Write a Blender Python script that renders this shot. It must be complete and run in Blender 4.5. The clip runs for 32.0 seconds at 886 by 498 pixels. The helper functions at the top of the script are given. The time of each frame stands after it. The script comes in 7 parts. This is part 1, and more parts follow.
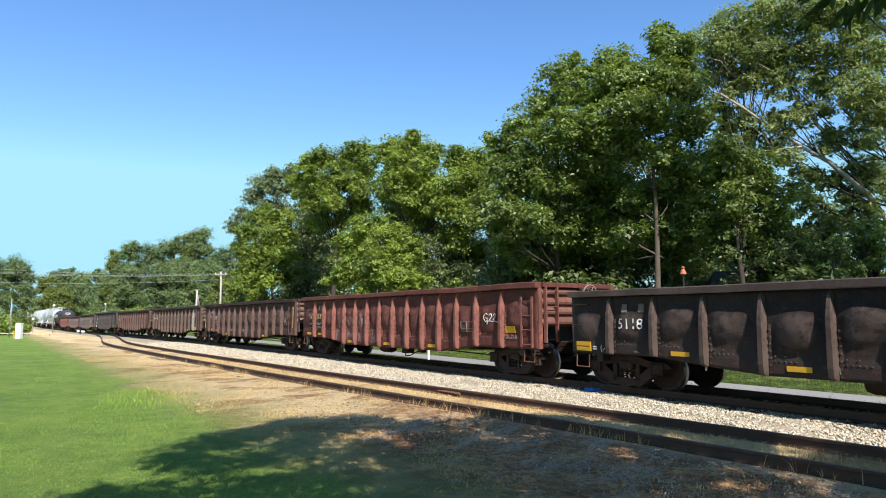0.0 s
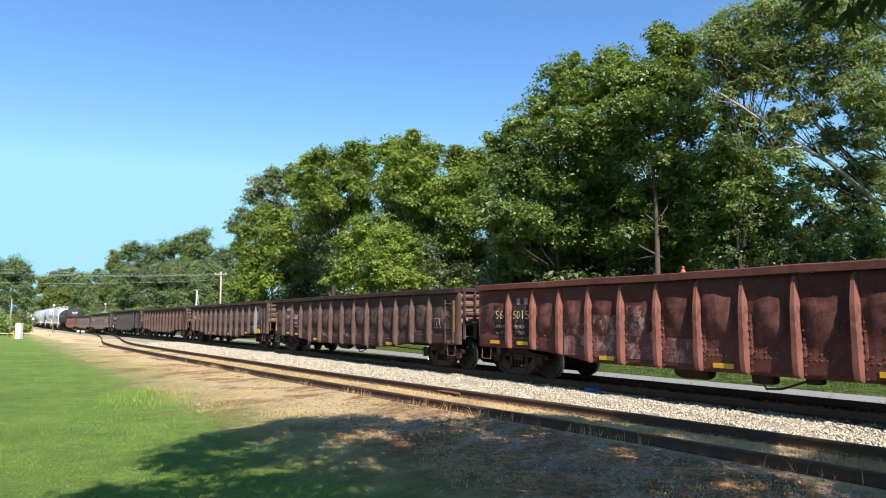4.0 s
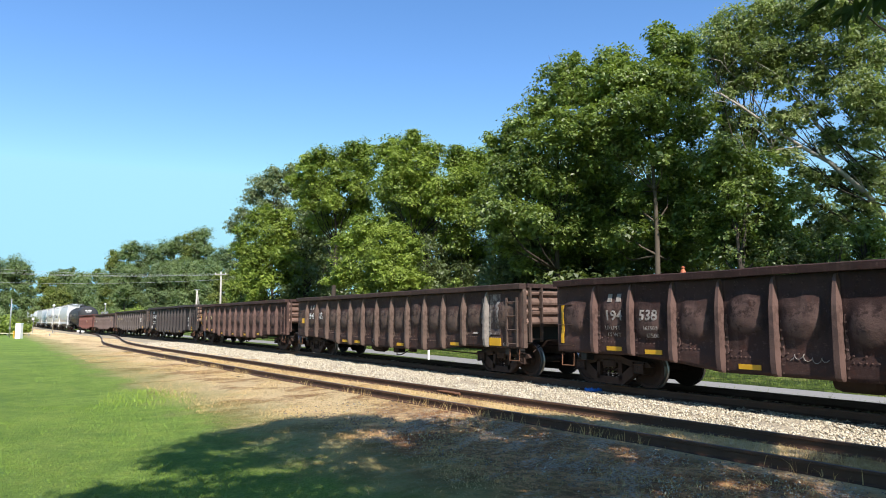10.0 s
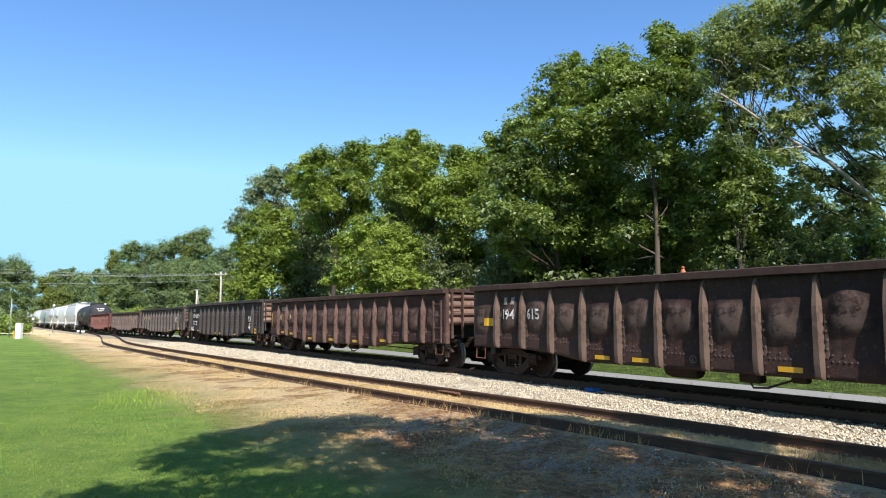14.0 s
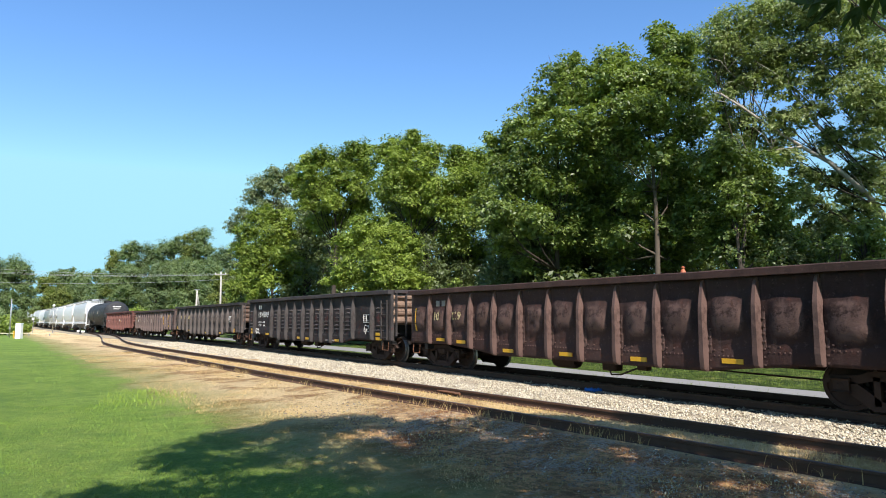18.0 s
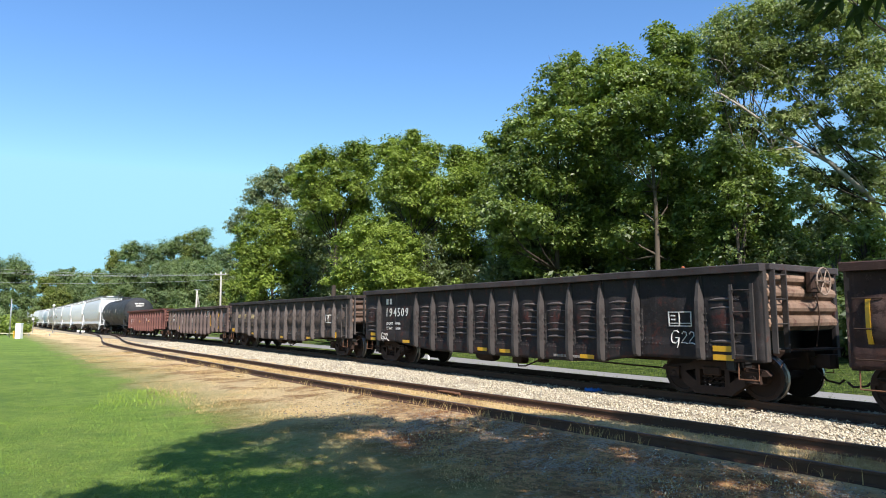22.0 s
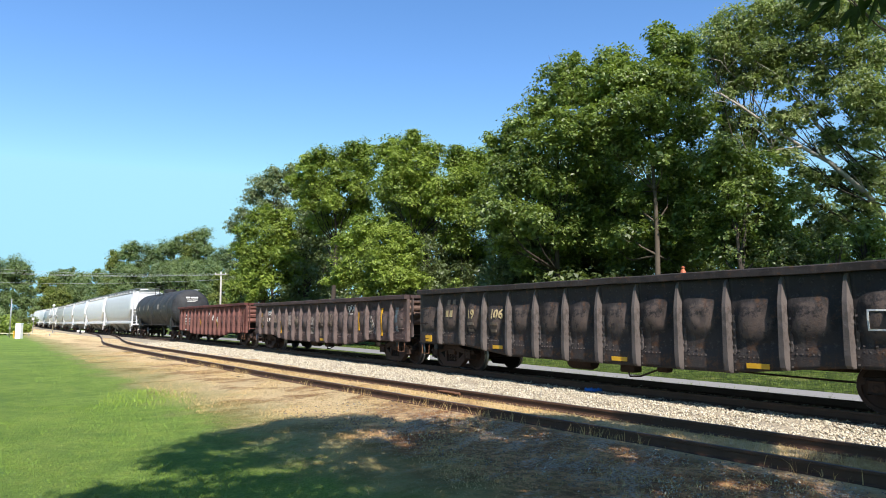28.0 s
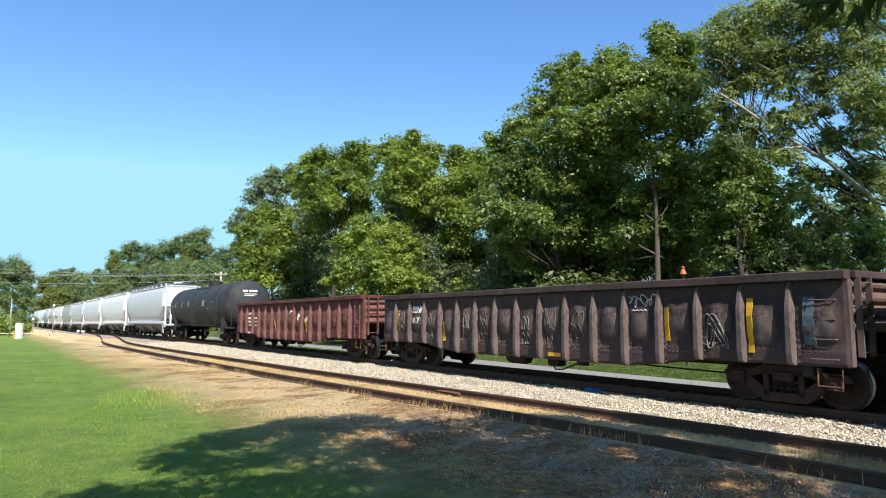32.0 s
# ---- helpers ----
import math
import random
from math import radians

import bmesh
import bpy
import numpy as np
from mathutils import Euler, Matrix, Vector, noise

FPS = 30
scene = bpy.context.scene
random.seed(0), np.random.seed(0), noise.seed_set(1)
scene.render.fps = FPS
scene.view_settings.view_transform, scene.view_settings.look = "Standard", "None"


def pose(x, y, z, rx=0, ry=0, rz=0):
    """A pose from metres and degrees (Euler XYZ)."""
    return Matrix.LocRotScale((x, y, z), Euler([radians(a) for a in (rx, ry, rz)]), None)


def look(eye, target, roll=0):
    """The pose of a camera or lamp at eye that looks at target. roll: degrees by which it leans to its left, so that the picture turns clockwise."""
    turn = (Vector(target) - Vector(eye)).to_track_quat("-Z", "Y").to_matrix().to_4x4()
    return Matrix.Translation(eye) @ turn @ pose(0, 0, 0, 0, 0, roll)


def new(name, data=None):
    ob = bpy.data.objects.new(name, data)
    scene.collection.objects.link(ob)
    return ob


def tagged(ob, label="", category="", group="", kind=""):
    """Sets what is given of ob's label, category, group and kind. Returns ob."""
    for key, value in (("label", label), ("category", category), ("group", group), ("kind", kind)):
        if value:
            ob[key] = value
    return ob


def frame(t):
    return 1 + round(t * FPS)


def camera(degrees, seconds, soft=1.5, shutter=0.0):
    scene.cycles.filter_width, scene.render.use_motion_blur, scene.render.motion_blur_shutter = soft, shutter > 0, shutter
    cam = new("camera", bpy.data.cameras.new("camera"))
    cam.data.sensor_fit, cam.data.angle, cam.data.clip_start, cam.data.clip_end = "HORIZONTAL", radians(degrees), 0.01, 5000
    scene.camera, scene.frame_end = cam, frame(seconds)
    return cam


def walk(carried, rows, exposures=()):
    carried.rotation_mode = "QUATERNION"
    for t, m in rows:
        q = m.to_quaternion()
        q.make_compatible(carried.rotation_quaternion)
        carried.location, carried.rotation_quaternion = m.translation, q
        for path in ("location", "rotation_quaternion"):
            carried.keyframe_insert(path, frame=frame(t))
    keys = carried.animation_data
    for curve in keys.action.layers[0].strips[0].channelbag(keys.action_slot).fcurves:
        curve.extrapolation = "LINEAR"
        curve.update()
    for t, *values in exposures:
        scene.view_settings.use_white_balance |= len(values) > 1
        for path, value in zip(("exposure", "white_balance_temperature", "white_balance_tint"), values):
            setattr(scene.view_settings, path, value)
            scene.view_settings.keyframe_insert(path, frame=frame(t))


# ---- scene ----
# ---- camera ----
EYE_H = 1.690
FOV = 69.28
TILT = 5.917
ROLL = -0.164
cam = camera(FOV, 32.0, soft=1.0)
CAM_POSE = pose(0, 0, EYE_H, 90 + TILT, 0, 0) @ pose(0, 0, 0, 0, 0, ROLL)
walk(cam, [(0.0, CAM_POSE), (32.0, CAM_POSE)], exposures=[(0.0, 0.75, 6350, 14), (32.0, 0.75, 6350, 14)])

# ---- light ----
SUN_AZ = Vector((0.305, -0.952))      # towards the sun, on the ground
SUN_EL = radians(44)
world = bpy.data.worlds.new("world")
scene.world = world
world.use_nodes = True
wn = world.node_tree
sky = wn.nodes.new("ShaderNodeTexSky")
sky.sky_type = "NISHITA"
sky.sun_disc = False
sky.sun_elevation = SUN_EL
sky.sun_rotation = math.atan2(SUN_AZ.x, SUN_AZ.y)
sky.air_density, sky.dust_density, sky.ozone_density = 1.0, 0.1, 3.0
rich = wn.nodes.new("ShaderNodeHueSaturation")
rich.inputs["Saturation"].default_value = 1.17
rich.inputs["Value"].default_value = 1.38
wn.links.new(sky.outputs[0], rich.inputs["Color"])
cap = wn.nodes.new("ShaderNodeMix")      # the clear cyan of the sky near the horizon
cap.data_type, cap.blend_type = "RGBA", "DARKEN"
cap.inputs[0].default_value = 1.0
cap.inputs[7].default_value = (2.75, 5.35, 6.45, 1)
wn.links.new(rich.outputs[0], cap.inputs[6])
wn.links.new(cap.outputs[2], wn.nodes["Background"].inputs[0])
wn.nodes["Background"].inputs[1].default_value = 0.095
sun = new("sun", bpy.data.lights.new("sun", "SUN"))
sun.data.energy = 5.0
sun.data.angle = radians(0.55)
sun.data.color = (1.0, 0.95, 0.87)
to_sun = Vector((SUN_AZ.x * math.cos(SUN_EL), SUN_AZ.y * math.cos(SUN_EL), math.sin(SUN_EL)))
sun.matrix_world = look(to_sun * 100, (0, 0, 0))

# ---- the track's line: s metres along it, away from the camera; o metres across, towards the camera ----
HEAD_S = [-31, -12.4, 15.5, 41.2, 67, 97.9, 133.9, 185.4, 267.8, 433]
HEAD_A = [0.585, 0.5935, 0.6078, 0.6135, 0.6282, 0.617, 0.608, 0.618, 0.640, 0.65]
STEP = 0.25
LINE_S = np.arange(-40, 420, STEP)
LINE_A = np.interp(LINE_S, HEAD_S, HEAD_A)
LINE_X = np.cumsum(-np.sin(LINE_A)) * STEP
LINE_Y = np.cumsum(np.cos(LINE_A)) * STEP
_i0 = int(np.searchsorted(LINE_S, 0))
LINE_X += 7.478 - LINE_X[_i0]
LINE_Y += 12.36 - LINE_Y[_i0]


def grade(s):
    """The track falls away gently with distance."""
    s = np.asarray(s, float)
    q = np.clip(s, -30, 87)
    d = np.clip(s - 87, 0, 160)
    return -0.00086 * q - 5.45e-5 * q * q - 0.0103 * (d - d * d / 320)


def heading(s):
    return float(np.interp(s, LINE_S, LINE_A))


def at(s, o, z=0.0):
    """The place s along the main track and o beside it."""
    a = heading(s)
    return Vector((float(np.interp(s, LINE_S, LINE_X)) - math.cos(a) * o,
                   float(np.interp(s, LINE_S, LINE_Y)) - math.sin(a) * o, z + float(grade(s))))


def at_many(s, o):
    a = np.interp(s, LINE_S, LINE_A)
    return (np.interp(s, LINE_S, LINE_X) - np.cos(a) * o, np.interp(s, LINE_S, LINE_Y) - np.sin(a) * o)


def gone(t):
    """Metres that the train has rolled at t seconds."""
    return 3.440 * t + 0.00869 * ((t - 16) ** 2 - 256) / 2


def ground_z(x, y, o=-14.0):
    """The ground's height under a thing beside the line."""
    s = (x - 7.478) * -0.575 + (y - 12.36) * 0.818
    return float(grade(min(max(s, -30), 400))) + (-0.36 if o < 0 else -0.2)


# ---- mesh helpers ----
class Shape:
    """Collects vertices and faces of one mesh."""

    def __init__(self):
        self.v, self.f = [], []

    def add(self, verts, faces):
        n = len(self.v)
        self.v += [tuple(p) for p in verts]
        self.f += [tuple(i + n for i in face) for face in faces]
        return self

    def box(self, x0, x1, y0, y1, z0, z1, bevel=0.0):
        if bevel <= 0:
            v = [(x, y, z) for x in (x0, x1) for y in (y0, y1) for z in (z0, z1)]
            return self.add(v, [(0, 1, 3, 2), (4, 6, 7, 5), (0, 4, 5, 1), (2, 3, 7, 6), (0, 2, 6, 4), (1, 5, 7, 3)])
        b = min(bevel, abs(x1 - x0) / 2.1, abs(y1 - y0) / 2.1, abs(z1 - z0) / 2.1)
        bm = bmesh.new()
        bmesh.ops.create_cube(bm, size=1)
        for w in bm.verts:
            w.co = Vector(((x0 + x1) / 2 + w.co.x * (x1 - x0), (y0 + y1) / 2 + w.co.y * (y1 - y0), (z0 + z1) / 2 + w.co.z * (z1 - z0)))
        bmesh.ops.bevel(bm, geom=bm.edges[:], offset=b, segments=1, affect="EDGES")
        bm.verts.index_update()
        self.add([w.co for w in bm.verts], [[w.index for w in face.verts] for face in bm.faces])
        bm.free()
        return self

    def tube(self, points, r, n=6, cap=True):
        pts = [Vector(p) for p in points]
        rs = r if isinstance(r, (list, tuple)) else [r] * len(pts)
        rings = []
        for i, p in enumerate(pts):
            d = (pts[min(i + 1, len(pts) - 1)] - pts[max(i - 1, 0)]).normalized()
            e = Vector((0, 0, 1)) if abs(d.z) < 0.9 else Vector((1, 0, 0))
            a = d.cross(e).normalized()
            b = d.cross(a)
            rings.append([p + (a * math.cos(2 * math.pi * k / n) + b * math.sin(2 * math.pi * k / n)) * rs[i] for k in range(n)])
        faces = [(i * n + k, i * n + (k + 1) % n, (i + 1) * n + (k + 1) % n, (i + 1) * n + k) for i in range(len(pts) - 1) for k in range(n)]
        if cap:
            faces += [tuple(reversed(range(n))), tuple(range((len(pts) - 1) * n, len(pts) * n))]
        return self.add([p for ring in rings for p in ring], faces)

    def prism(self, poly, y0, y1, axes="xz"):
        """A polygon in the plane of axes, drawn out along the third axis."""
        n = len(poly)

        def place(a, b, c):
            return {"xz": (a, c, b), "yz": (c, a, b), "xy": (a, b, c)}[axes]
        v = [place(a, b, y0) for a, b in poly] + [place(a, b, y1) for a, b in poly]
        return self.add(v, [tuple(range(n)), tuple(range(2 * n - 1, n - 1, -1))] + [(i, i + n, (i + 1) % n + n, (i + 1) % n) for i in range(n)])

    def lathe(self, profile, centre, axis="y", n=24):
        """profile: (radius, along) pairs turned about an axis."""
        rings = []
        for r, a in profile:
            for k in range(n):
                c, s = r * math.cos(2 * math.pi * k / n), r * math.sin(2 * math.pi * k / n)
                p = {"y": (c, a, s), "x": (a, c, s), "z": (c, s, a)}[axis]
                rings.append((p[0] + centre[0], p[1] + centre[1], p[2] + centre[2]))
        m = len(profile)
        faces = [(i * n + k, i * n + (k + 1) % n, (i + 1) * n + (k + 1) % n, (i + 1) * n + k) for i in range(m - 1) for k in range(n)]
        faces += [tuple(reversed(range(n))), tuple(range((m - 1) * n, m * n))]
        return self.add(rings, faces)

    def mesh(self, name, mat, smooth=False):
        me = bpy.data.meshes.new(name)
        me.from_pydata(self.v, [], self.f)
        bm = bmesh.new()
        bm.from_mesh(me)
        bmesh.ops.recalc_face_normals(bm, faces=bm.faces[:])
        bm.to_mesh(me)
        bm.free()
        me.materials.append(mat)
        if smooth:
            me.shade_smooth()
        return me


def mesh_fast(name, verts, faces, mat, smooth=False):
    """A large mesh out of arrays; faces all have the same number of corners."""
    me = bpy.data.meshes.new(name)
    verts = np.asarray(verts, dtype=np.float32)
    faces = np.asarray(faces, dtype=np.int32)
    k = faces.shape[1]
    me.vertices.add(len(verts))
    me.vertices.foreach_set("co", verts.ravel())
    me.loops.add(faces.size)
    me.loops.foreach_set("vertex_index", faces.ravel())
    me.polygons.add(len(faces))
    me.polygons.foreach_set("loop_start", np.arange(0, faces.size, k, dtype=np.int32))
    me.polygons.foreach_set("loop_total", np.full(len(faces), k, dtype=np.int32))
    me.update(calc_edges=True)
    me.materials.append(mat)
    if smooth:
        me.shade_smooth()
    return me


def put(name, me, parent=None, m=None, label=""):
    """An object on a mesh that may be shared, under its thing."""
    ob = new(name, me)
    if parent is not None:
        ob.parent = parent
    if m is not None:
        ob.matrix_basis = m
    if label:
        tagged(ob, label)
    return ob


def part(name, shape, material, parent, label="", smooth=False, m=None):
    return put(name, shape.mesh(name, material, smooth), parent, m, label)


def thing(name, m, label, category, group="", kind=""):
    ob = new(name)
    ob.matrix_basis = m
    return tagged(ob, label, category, group, kind)


# ---- materials ----
def nodes_of(name, rough=0.7, metal=0.0):
    mat = bpy.data.materials.new(name)
    mat.use_nodes = True
    t = mat.node_tree
    b = t.nodes["Principled BSDF"]
    b.inputs["Roughness"].default_value = rough
    b.inputs["Metallic"].default_value = metal
    return mat, t, b


def noise_at(t, scale, detail=5.0, coord=None, stretch=None, rough=0.6):
    n = t.nodes.new("ShaderNodeTexNoise")
    n.inputs["Scale"].default_value = scale
    n.inputs["Detail"].default_value = detail
    n.inputs["Roughness"].default_value = rough
    if coord is None:
        coord = t.nodes.new("ShaderNodeTexCoord").outputs["Object"]
    if stretch:
        mp = t.nodes.new("ShaderNodeMapping")
        mp.inputs["Scale"].default_value = stretch
        t.links.new(coord, mp.inputs[0])
        coord = mp.outputs[0]
    t.links.new(coord, n.inputs["Vector"])
    return n.outputs["Fac"]


def ramp(t, fac, stops):
    r = t.nodes.new("ShaderNodeValToRGB")
    while len(r.color_ramp.elements) < len(stops):
        r.color_ramp.elements.new(0.5)
    for e, (p, c) in zip(r.color_ramp.elements, stops):
        e.position = p
        e.color = (*c, 1) if len(c) == 3 else c
    t.links.new(fac, r.inputs[0])
    return r.outputs[0]


def mix(t, fac, a, b, mode="MIX"):
    m = t.nodes.new("ShaderNodeMix")
    m.data_type, m.blend_type = "RGBA", mode
    for sock, val in ((m.inputs[0], fac), (m.inputs[6], a), (m.inputs[7], b)):
        if isinstance(val, (int, float)):
            sock.default_value = val
        elif isinstance(val, tuple):
            sock.default_value = (*val, 1)
        else:
            t.links.new(val, sock)
    return m.outputs[2]


def maths(t, op, a, b=None, clamp=False):
    m = t.nodes.new("ShaderNodeMath")
    m.operation, m.use_clamp = op, clamp
    for sock, val in zip(m.inputs, (a, b)):
        if val is None:
            continue
        if isinstance(val, (int, float)):
            sock.default_value = val
        else:
            t.links.new(val, sock)
    return m.outputs[0]


def bump(t, b, height, strength=0.3, dist=0.02):
    n = t.nodes.new("ShaderNodeBump")
    n.inputs["Strength"].default_value = strength
    n.inputs["Distance"].default_value = dist
    t.links.new(height, n.inputs["Height"])
    t.links.new(n.outputs[0], b.inputs["Normal"])


def step(t, fac, lo, hi):
    m = t.nodes.new("ShaderNodeMapRange")
    m.interpolation_type = "SMOOTHSTEP"
    m.inputs[1].default_value, m.inputs[2].default_value = lo, hi
    t.links.new(fac, m.inputs[0])
    return m.outputs[0]


def random_of(t):
    return t.nodes.new("ShaderNodeObjectInfo").outputs["Random"]


def simple(name, color, rough=0.6, metal=0.0, vary=0.25, scale=6.0, relief=0.15):
    """A plain surface with grain at two scales."""
    mat, t, b = nodes_of(name, rough, metal)
    if rough >= 0.75:
        b.inputs["Specular IOR Level"].default_value = 0.15
    big, fine = noise_at(t, scale), noise_at(t, scale * 9)
    lo = tuple(c * (1 - vary) for c in color)
    hi = tuple(min(1, c * (1 + vary)) for c in color)
    c = mix(t, big, lo, hi)
    c = mix(t, maths(t, "MULTIPLY", fine, 0.35), c, lo)
    t.links.new(c, b.inputs["Base Color"])
    bump(t, b, fine, relief, 0.01)
    return mat


def car_paint(name, paint, rust, dust, worn=0.5, rough=0.7, rubbed_and_lit=None, out_from=1.452):
    """Weathered freight-car paint: fading, rust blooms, streaks down the side and road dust."""
    mat, t, b = nodes_of(name, rough)
    co = t.nodes.new("ShaderNodeTexCoord").outputs["Object"]
    broad = noise_at(t, 0.9, 6, co)
    spots = noise_at(t, 4.5, 8, co, rough=0.7)
    streak = noise_at(t, 3.0, 5, co, (2.2, 2.2, 0.22))
    fine = noise_at(t, 38, 4, co)
    c = mix(t, step(t, broad, 0.32, 0.68), tuple(x * 0.62 for x in paint), tuple(x * 1.35 for x in paint))
    c = mix(t, maths(t, "MULTIPLY", step(t, spots, 0.62 - 0.16 * worn, 0.74 - 0.1 * worn), 0.8), c, rust)
    blot = noise_at(t, 2.1, 8, co, (1, 1, 0.8), 0.74)
    c = mix(t, maths(t, "MULTIPLY", step(t, blot, 0.53, 0.60), 0.6), c, tuple(x * 0.42 for x in paint))
    c = mix(t, maths(t, "MULTIPLY", step(t, noise_at(t, 11, 7, co, rough=0.75), 0.57, 0.66), 0.45), c, dust)
    c = mix(t, maths(t, "MULTIPLY", step(t, streak, 0.50, 0.75), 0.28), c, dust)
    if rubbed_and_lit:
        # pushed-out sheet: scrapes of loads and dirt, with sunlight on the bulge painted in
        sep = t.nodes.new("ShaderNodeSeparateXYZ")
        t.links.new(co, sep.inputs[0])
        out = step(t, maths(t, "ABSOLUTE", sep.outputs[1]), out_from, out_from + 0.045)
        out = maths(t, "MULTIPLY", out, step(t, noise_at(t, 4.2, 8, co, rough=0.76), 0.40, 0.54))
        c = mix(t, maths(t, "MULTIPLY", out, 0.8), c, rubbed_and_lit)
    c = mix(t, maths(t, "MULTIPLY", fine, 0.28), c, tuple(x * 0.5 for x in paint))
    c = mix(t, maths(t, "MULTIPLY", random_of(t), 0.10), c, tuple(x * 1.5 for x in dust))
    t.links.new(c, b.inputs["Base Color"])
    r = t.nodes.new("ShaderNodeMapRange")
    r.inputs[3].default_value, r.inputs[4].default_value = rough, min(1.0, rough + 0.25)
    t.links.new(spots, r.inputs[0])
    t.links.new(r.outputs[0], b.inputs["Roughness"])
    b.inputs["Specular IOR Level"].default_value = 0.25
    bump(t, b, maths(t, "ADD", maths(t, "ADD", spots, fine), blot), 0.5, 0.016)
    return mat


def leaf_mat(name, dark, light, thin=0.3, gloss=0.25, through_leaf=(0.30, 0.42, 0.03)):
    mat = bpy.data.materials.new(name)
    mat.use_nodes = True
    t = mat.node_tree
    b = t.nodes["Principled BSDF"]
    b.inputs["Roughness"].default_value = 0.48
    b.inputs["Specular IOR Level"].default_value = gloss
    g = t.nodes.new("ShaderNodeNewGeometry")
    big = noise_at(t, 0.22, 3, g.outputs["Position"])
    c = mix(t, maths(t, "POWER", g.outputs["Random Per Island"], 1.4), dark, light)
    c = mix(t, maths(t, "MULTIPLY", step(t, big, 0.35, 0.7), 0.5), c, tuple(x * 1.25 for x in light))
    t.links.new(c, b.inputs["Base Color"])
    tr = t.nodes.new("ShaderNodeBsdfTranslucent")
    t.links.new(mix(t, 0.5, c, through_leaf), tr.inputs[0])
    m = t.nodes.new("ShaderNodeMixShader")
    m.inputs[0].default_value = thin
    t.links.new(b.outputs[0], m.inputs[1])
    t.links.new(tr.outputs[0], m.inputs[2])
    t.links.new(m.outputs[0], t.nodes["Material Output"].inputs[0])
    return mat


def across(t):
    """The distance from the main track's line, towards the camera, and the place itself."""
    pos = t.nodes.new("ShaderNodeNewGeometry").outputs["Position"]
    sep = t.nodes.new("ShaderNodeSeparateXYZ")
    t.links.new(pos, sep.inputs[0])
    a = 0.612
    ox = maths(t, "MULTIPLY", maths(t, "SUBTRACT", sep.outputs[0], 7.478), -math.cos(a))
    oy = maths(t, "MULTIPLY", maths(t, "SUBTRACT", sep.outputs[1], 12.36), -math.sin(a))
    return maths(t, "ADD", ox, oy), pos, sep


def ground_material():
    """Mown lawn, then straw over bare soil beside the rails, and a dirt patch strewn with grit near the camera."""
    mat, t, b = nodes_of("ground_soil_and_grass", 0.95)
    b.inputs["Specular IOR Level"].default_value = 0.12
    o, pos, sep = across(t)
    n1 = noise_at(t, 0.55, 6, pos)
    n2 = noise_at(t, 3.2, 6, pos)
    n3 = noise_at(t, 22, 5, pos, rough=0.7)
    n4 = noise_at(t, 90, 3, pos)
    clod = noise_at(t, 8.5, 7, pos, rough=0.78)
    patch = noise_at(t, 1.15, 7, pos, rough=0.68)
    edge = maths(t, "ADD", o, maths(t, "MULTIPLY", maths(t, "SUBTRACT", n1, 0.5), 2.6))
    edge = maths(t, "ADD", edge, maths(t, "MULTIPLY", maths(t, "SUBTRACT", clod, 0.5), 1.1))
    green = mix(t, step(t, n1, 0.34, 0.66), (0.180, 0.300, 0.056), (0.310, 0.440, 0.084))
    green = mix(t, maths(t, "MULTIPLY", step(t, n2, 0.44, 0.68), 0.55), green, (0.400, 0.480, 0.100))
    green = mix(t, maths(t, "MULTIPLY", step(t, n2, 0.46, 0.30), 0.6), green, (0.130, 0.235, 0.048))
    green = mix(t, maths(t, "MULTIPLY", step(t, clod, 0.50, 0.64), 0.45), green, (0.120, 0.215, 0.042))
    green = mix(t, maths(t, "MULTIPLY", step(t, n3, 0.36, 0.66), 0.6), green, (0.150, 0.240, 0.044))
    # straw lies in swathes along the line, over brown soil
    lain = t.nodes.new("ShaderNodeMapping")
    lain.inputs["Rotation"].default_value = (0, 0, -0.96)
    t.links.new(pos, lain.inputs[0])
    swathe = noise_at(t, 1.3, 7, lain.outputs[0], (0.55, 1.25, 1), 0.74)
    strand = noise_at(t, 10.0, 6, lain.outputs[0], (0.6, 1.3, 1), 0.8)
    soil = mix(t, step(t, n2, 0.32, 0.68), (0.400, 0.215, 0.092), (0.690, 0.430, 0.195))
    soil = mix(t, maths(t, "MULTIPLY", step(t, clod, 0.48, 0.60), 0.6), soil, (0.170, 0.085, 0.042))
    hay = mix(t, strand, (0.860, 0.570, 0.270), (1.0, 0.850, 0.490))
    drift = maths(t, "ADD", maths(t, "MULTIPLY", swathe, 0.55), maths(t, "MULTIPLY", noise_at(t, 0.42, 4, pos, rough=0.6), 0.45))
    straw = mix(t, maths(t, "MULTIPLY", step(t, drift, 0.42, 0.51), 0.95), soil, hay)
    straw = mix(t, maths(t, "MULTIPLY", step(t, strand, 0.56, 0.66), 0.75), straw, (1.0, 0.840, 0.480))
    straw = mix(t, maths(t, "MULTIPLY", step(t, strand, 0.46, 0.36), 0.50), straw, (0.430, 0.265, 0.115))
    straw = mix(t, maths(t, "MULTIPLY", n3, 0.18), straw, (0.30, 0.19, 0.10))
    # the dirt patch: dark mulch, tan earth, pale grit and some olive weeds
    dirt = mix(t, step(t, patch, 0.40, 0.60), (0.400, 0.175, 0.070), (0.840, 0.440, 0.190))
    dirt = mix(t, maths(t, "MULTIPLY", step(t, clod, 0.47, 0.56), 0.75), dirt, (0.185, 0.088, 0.040))
    weeds = step(t, noise_at(t, 1.9, 6, pos, rough=0.7), 0.53, 0.62)
    dirt = mix(t, maths(t, "MULTIPLY", weeds, 0.35), dirt, (0.270, 0.235, 0.075))
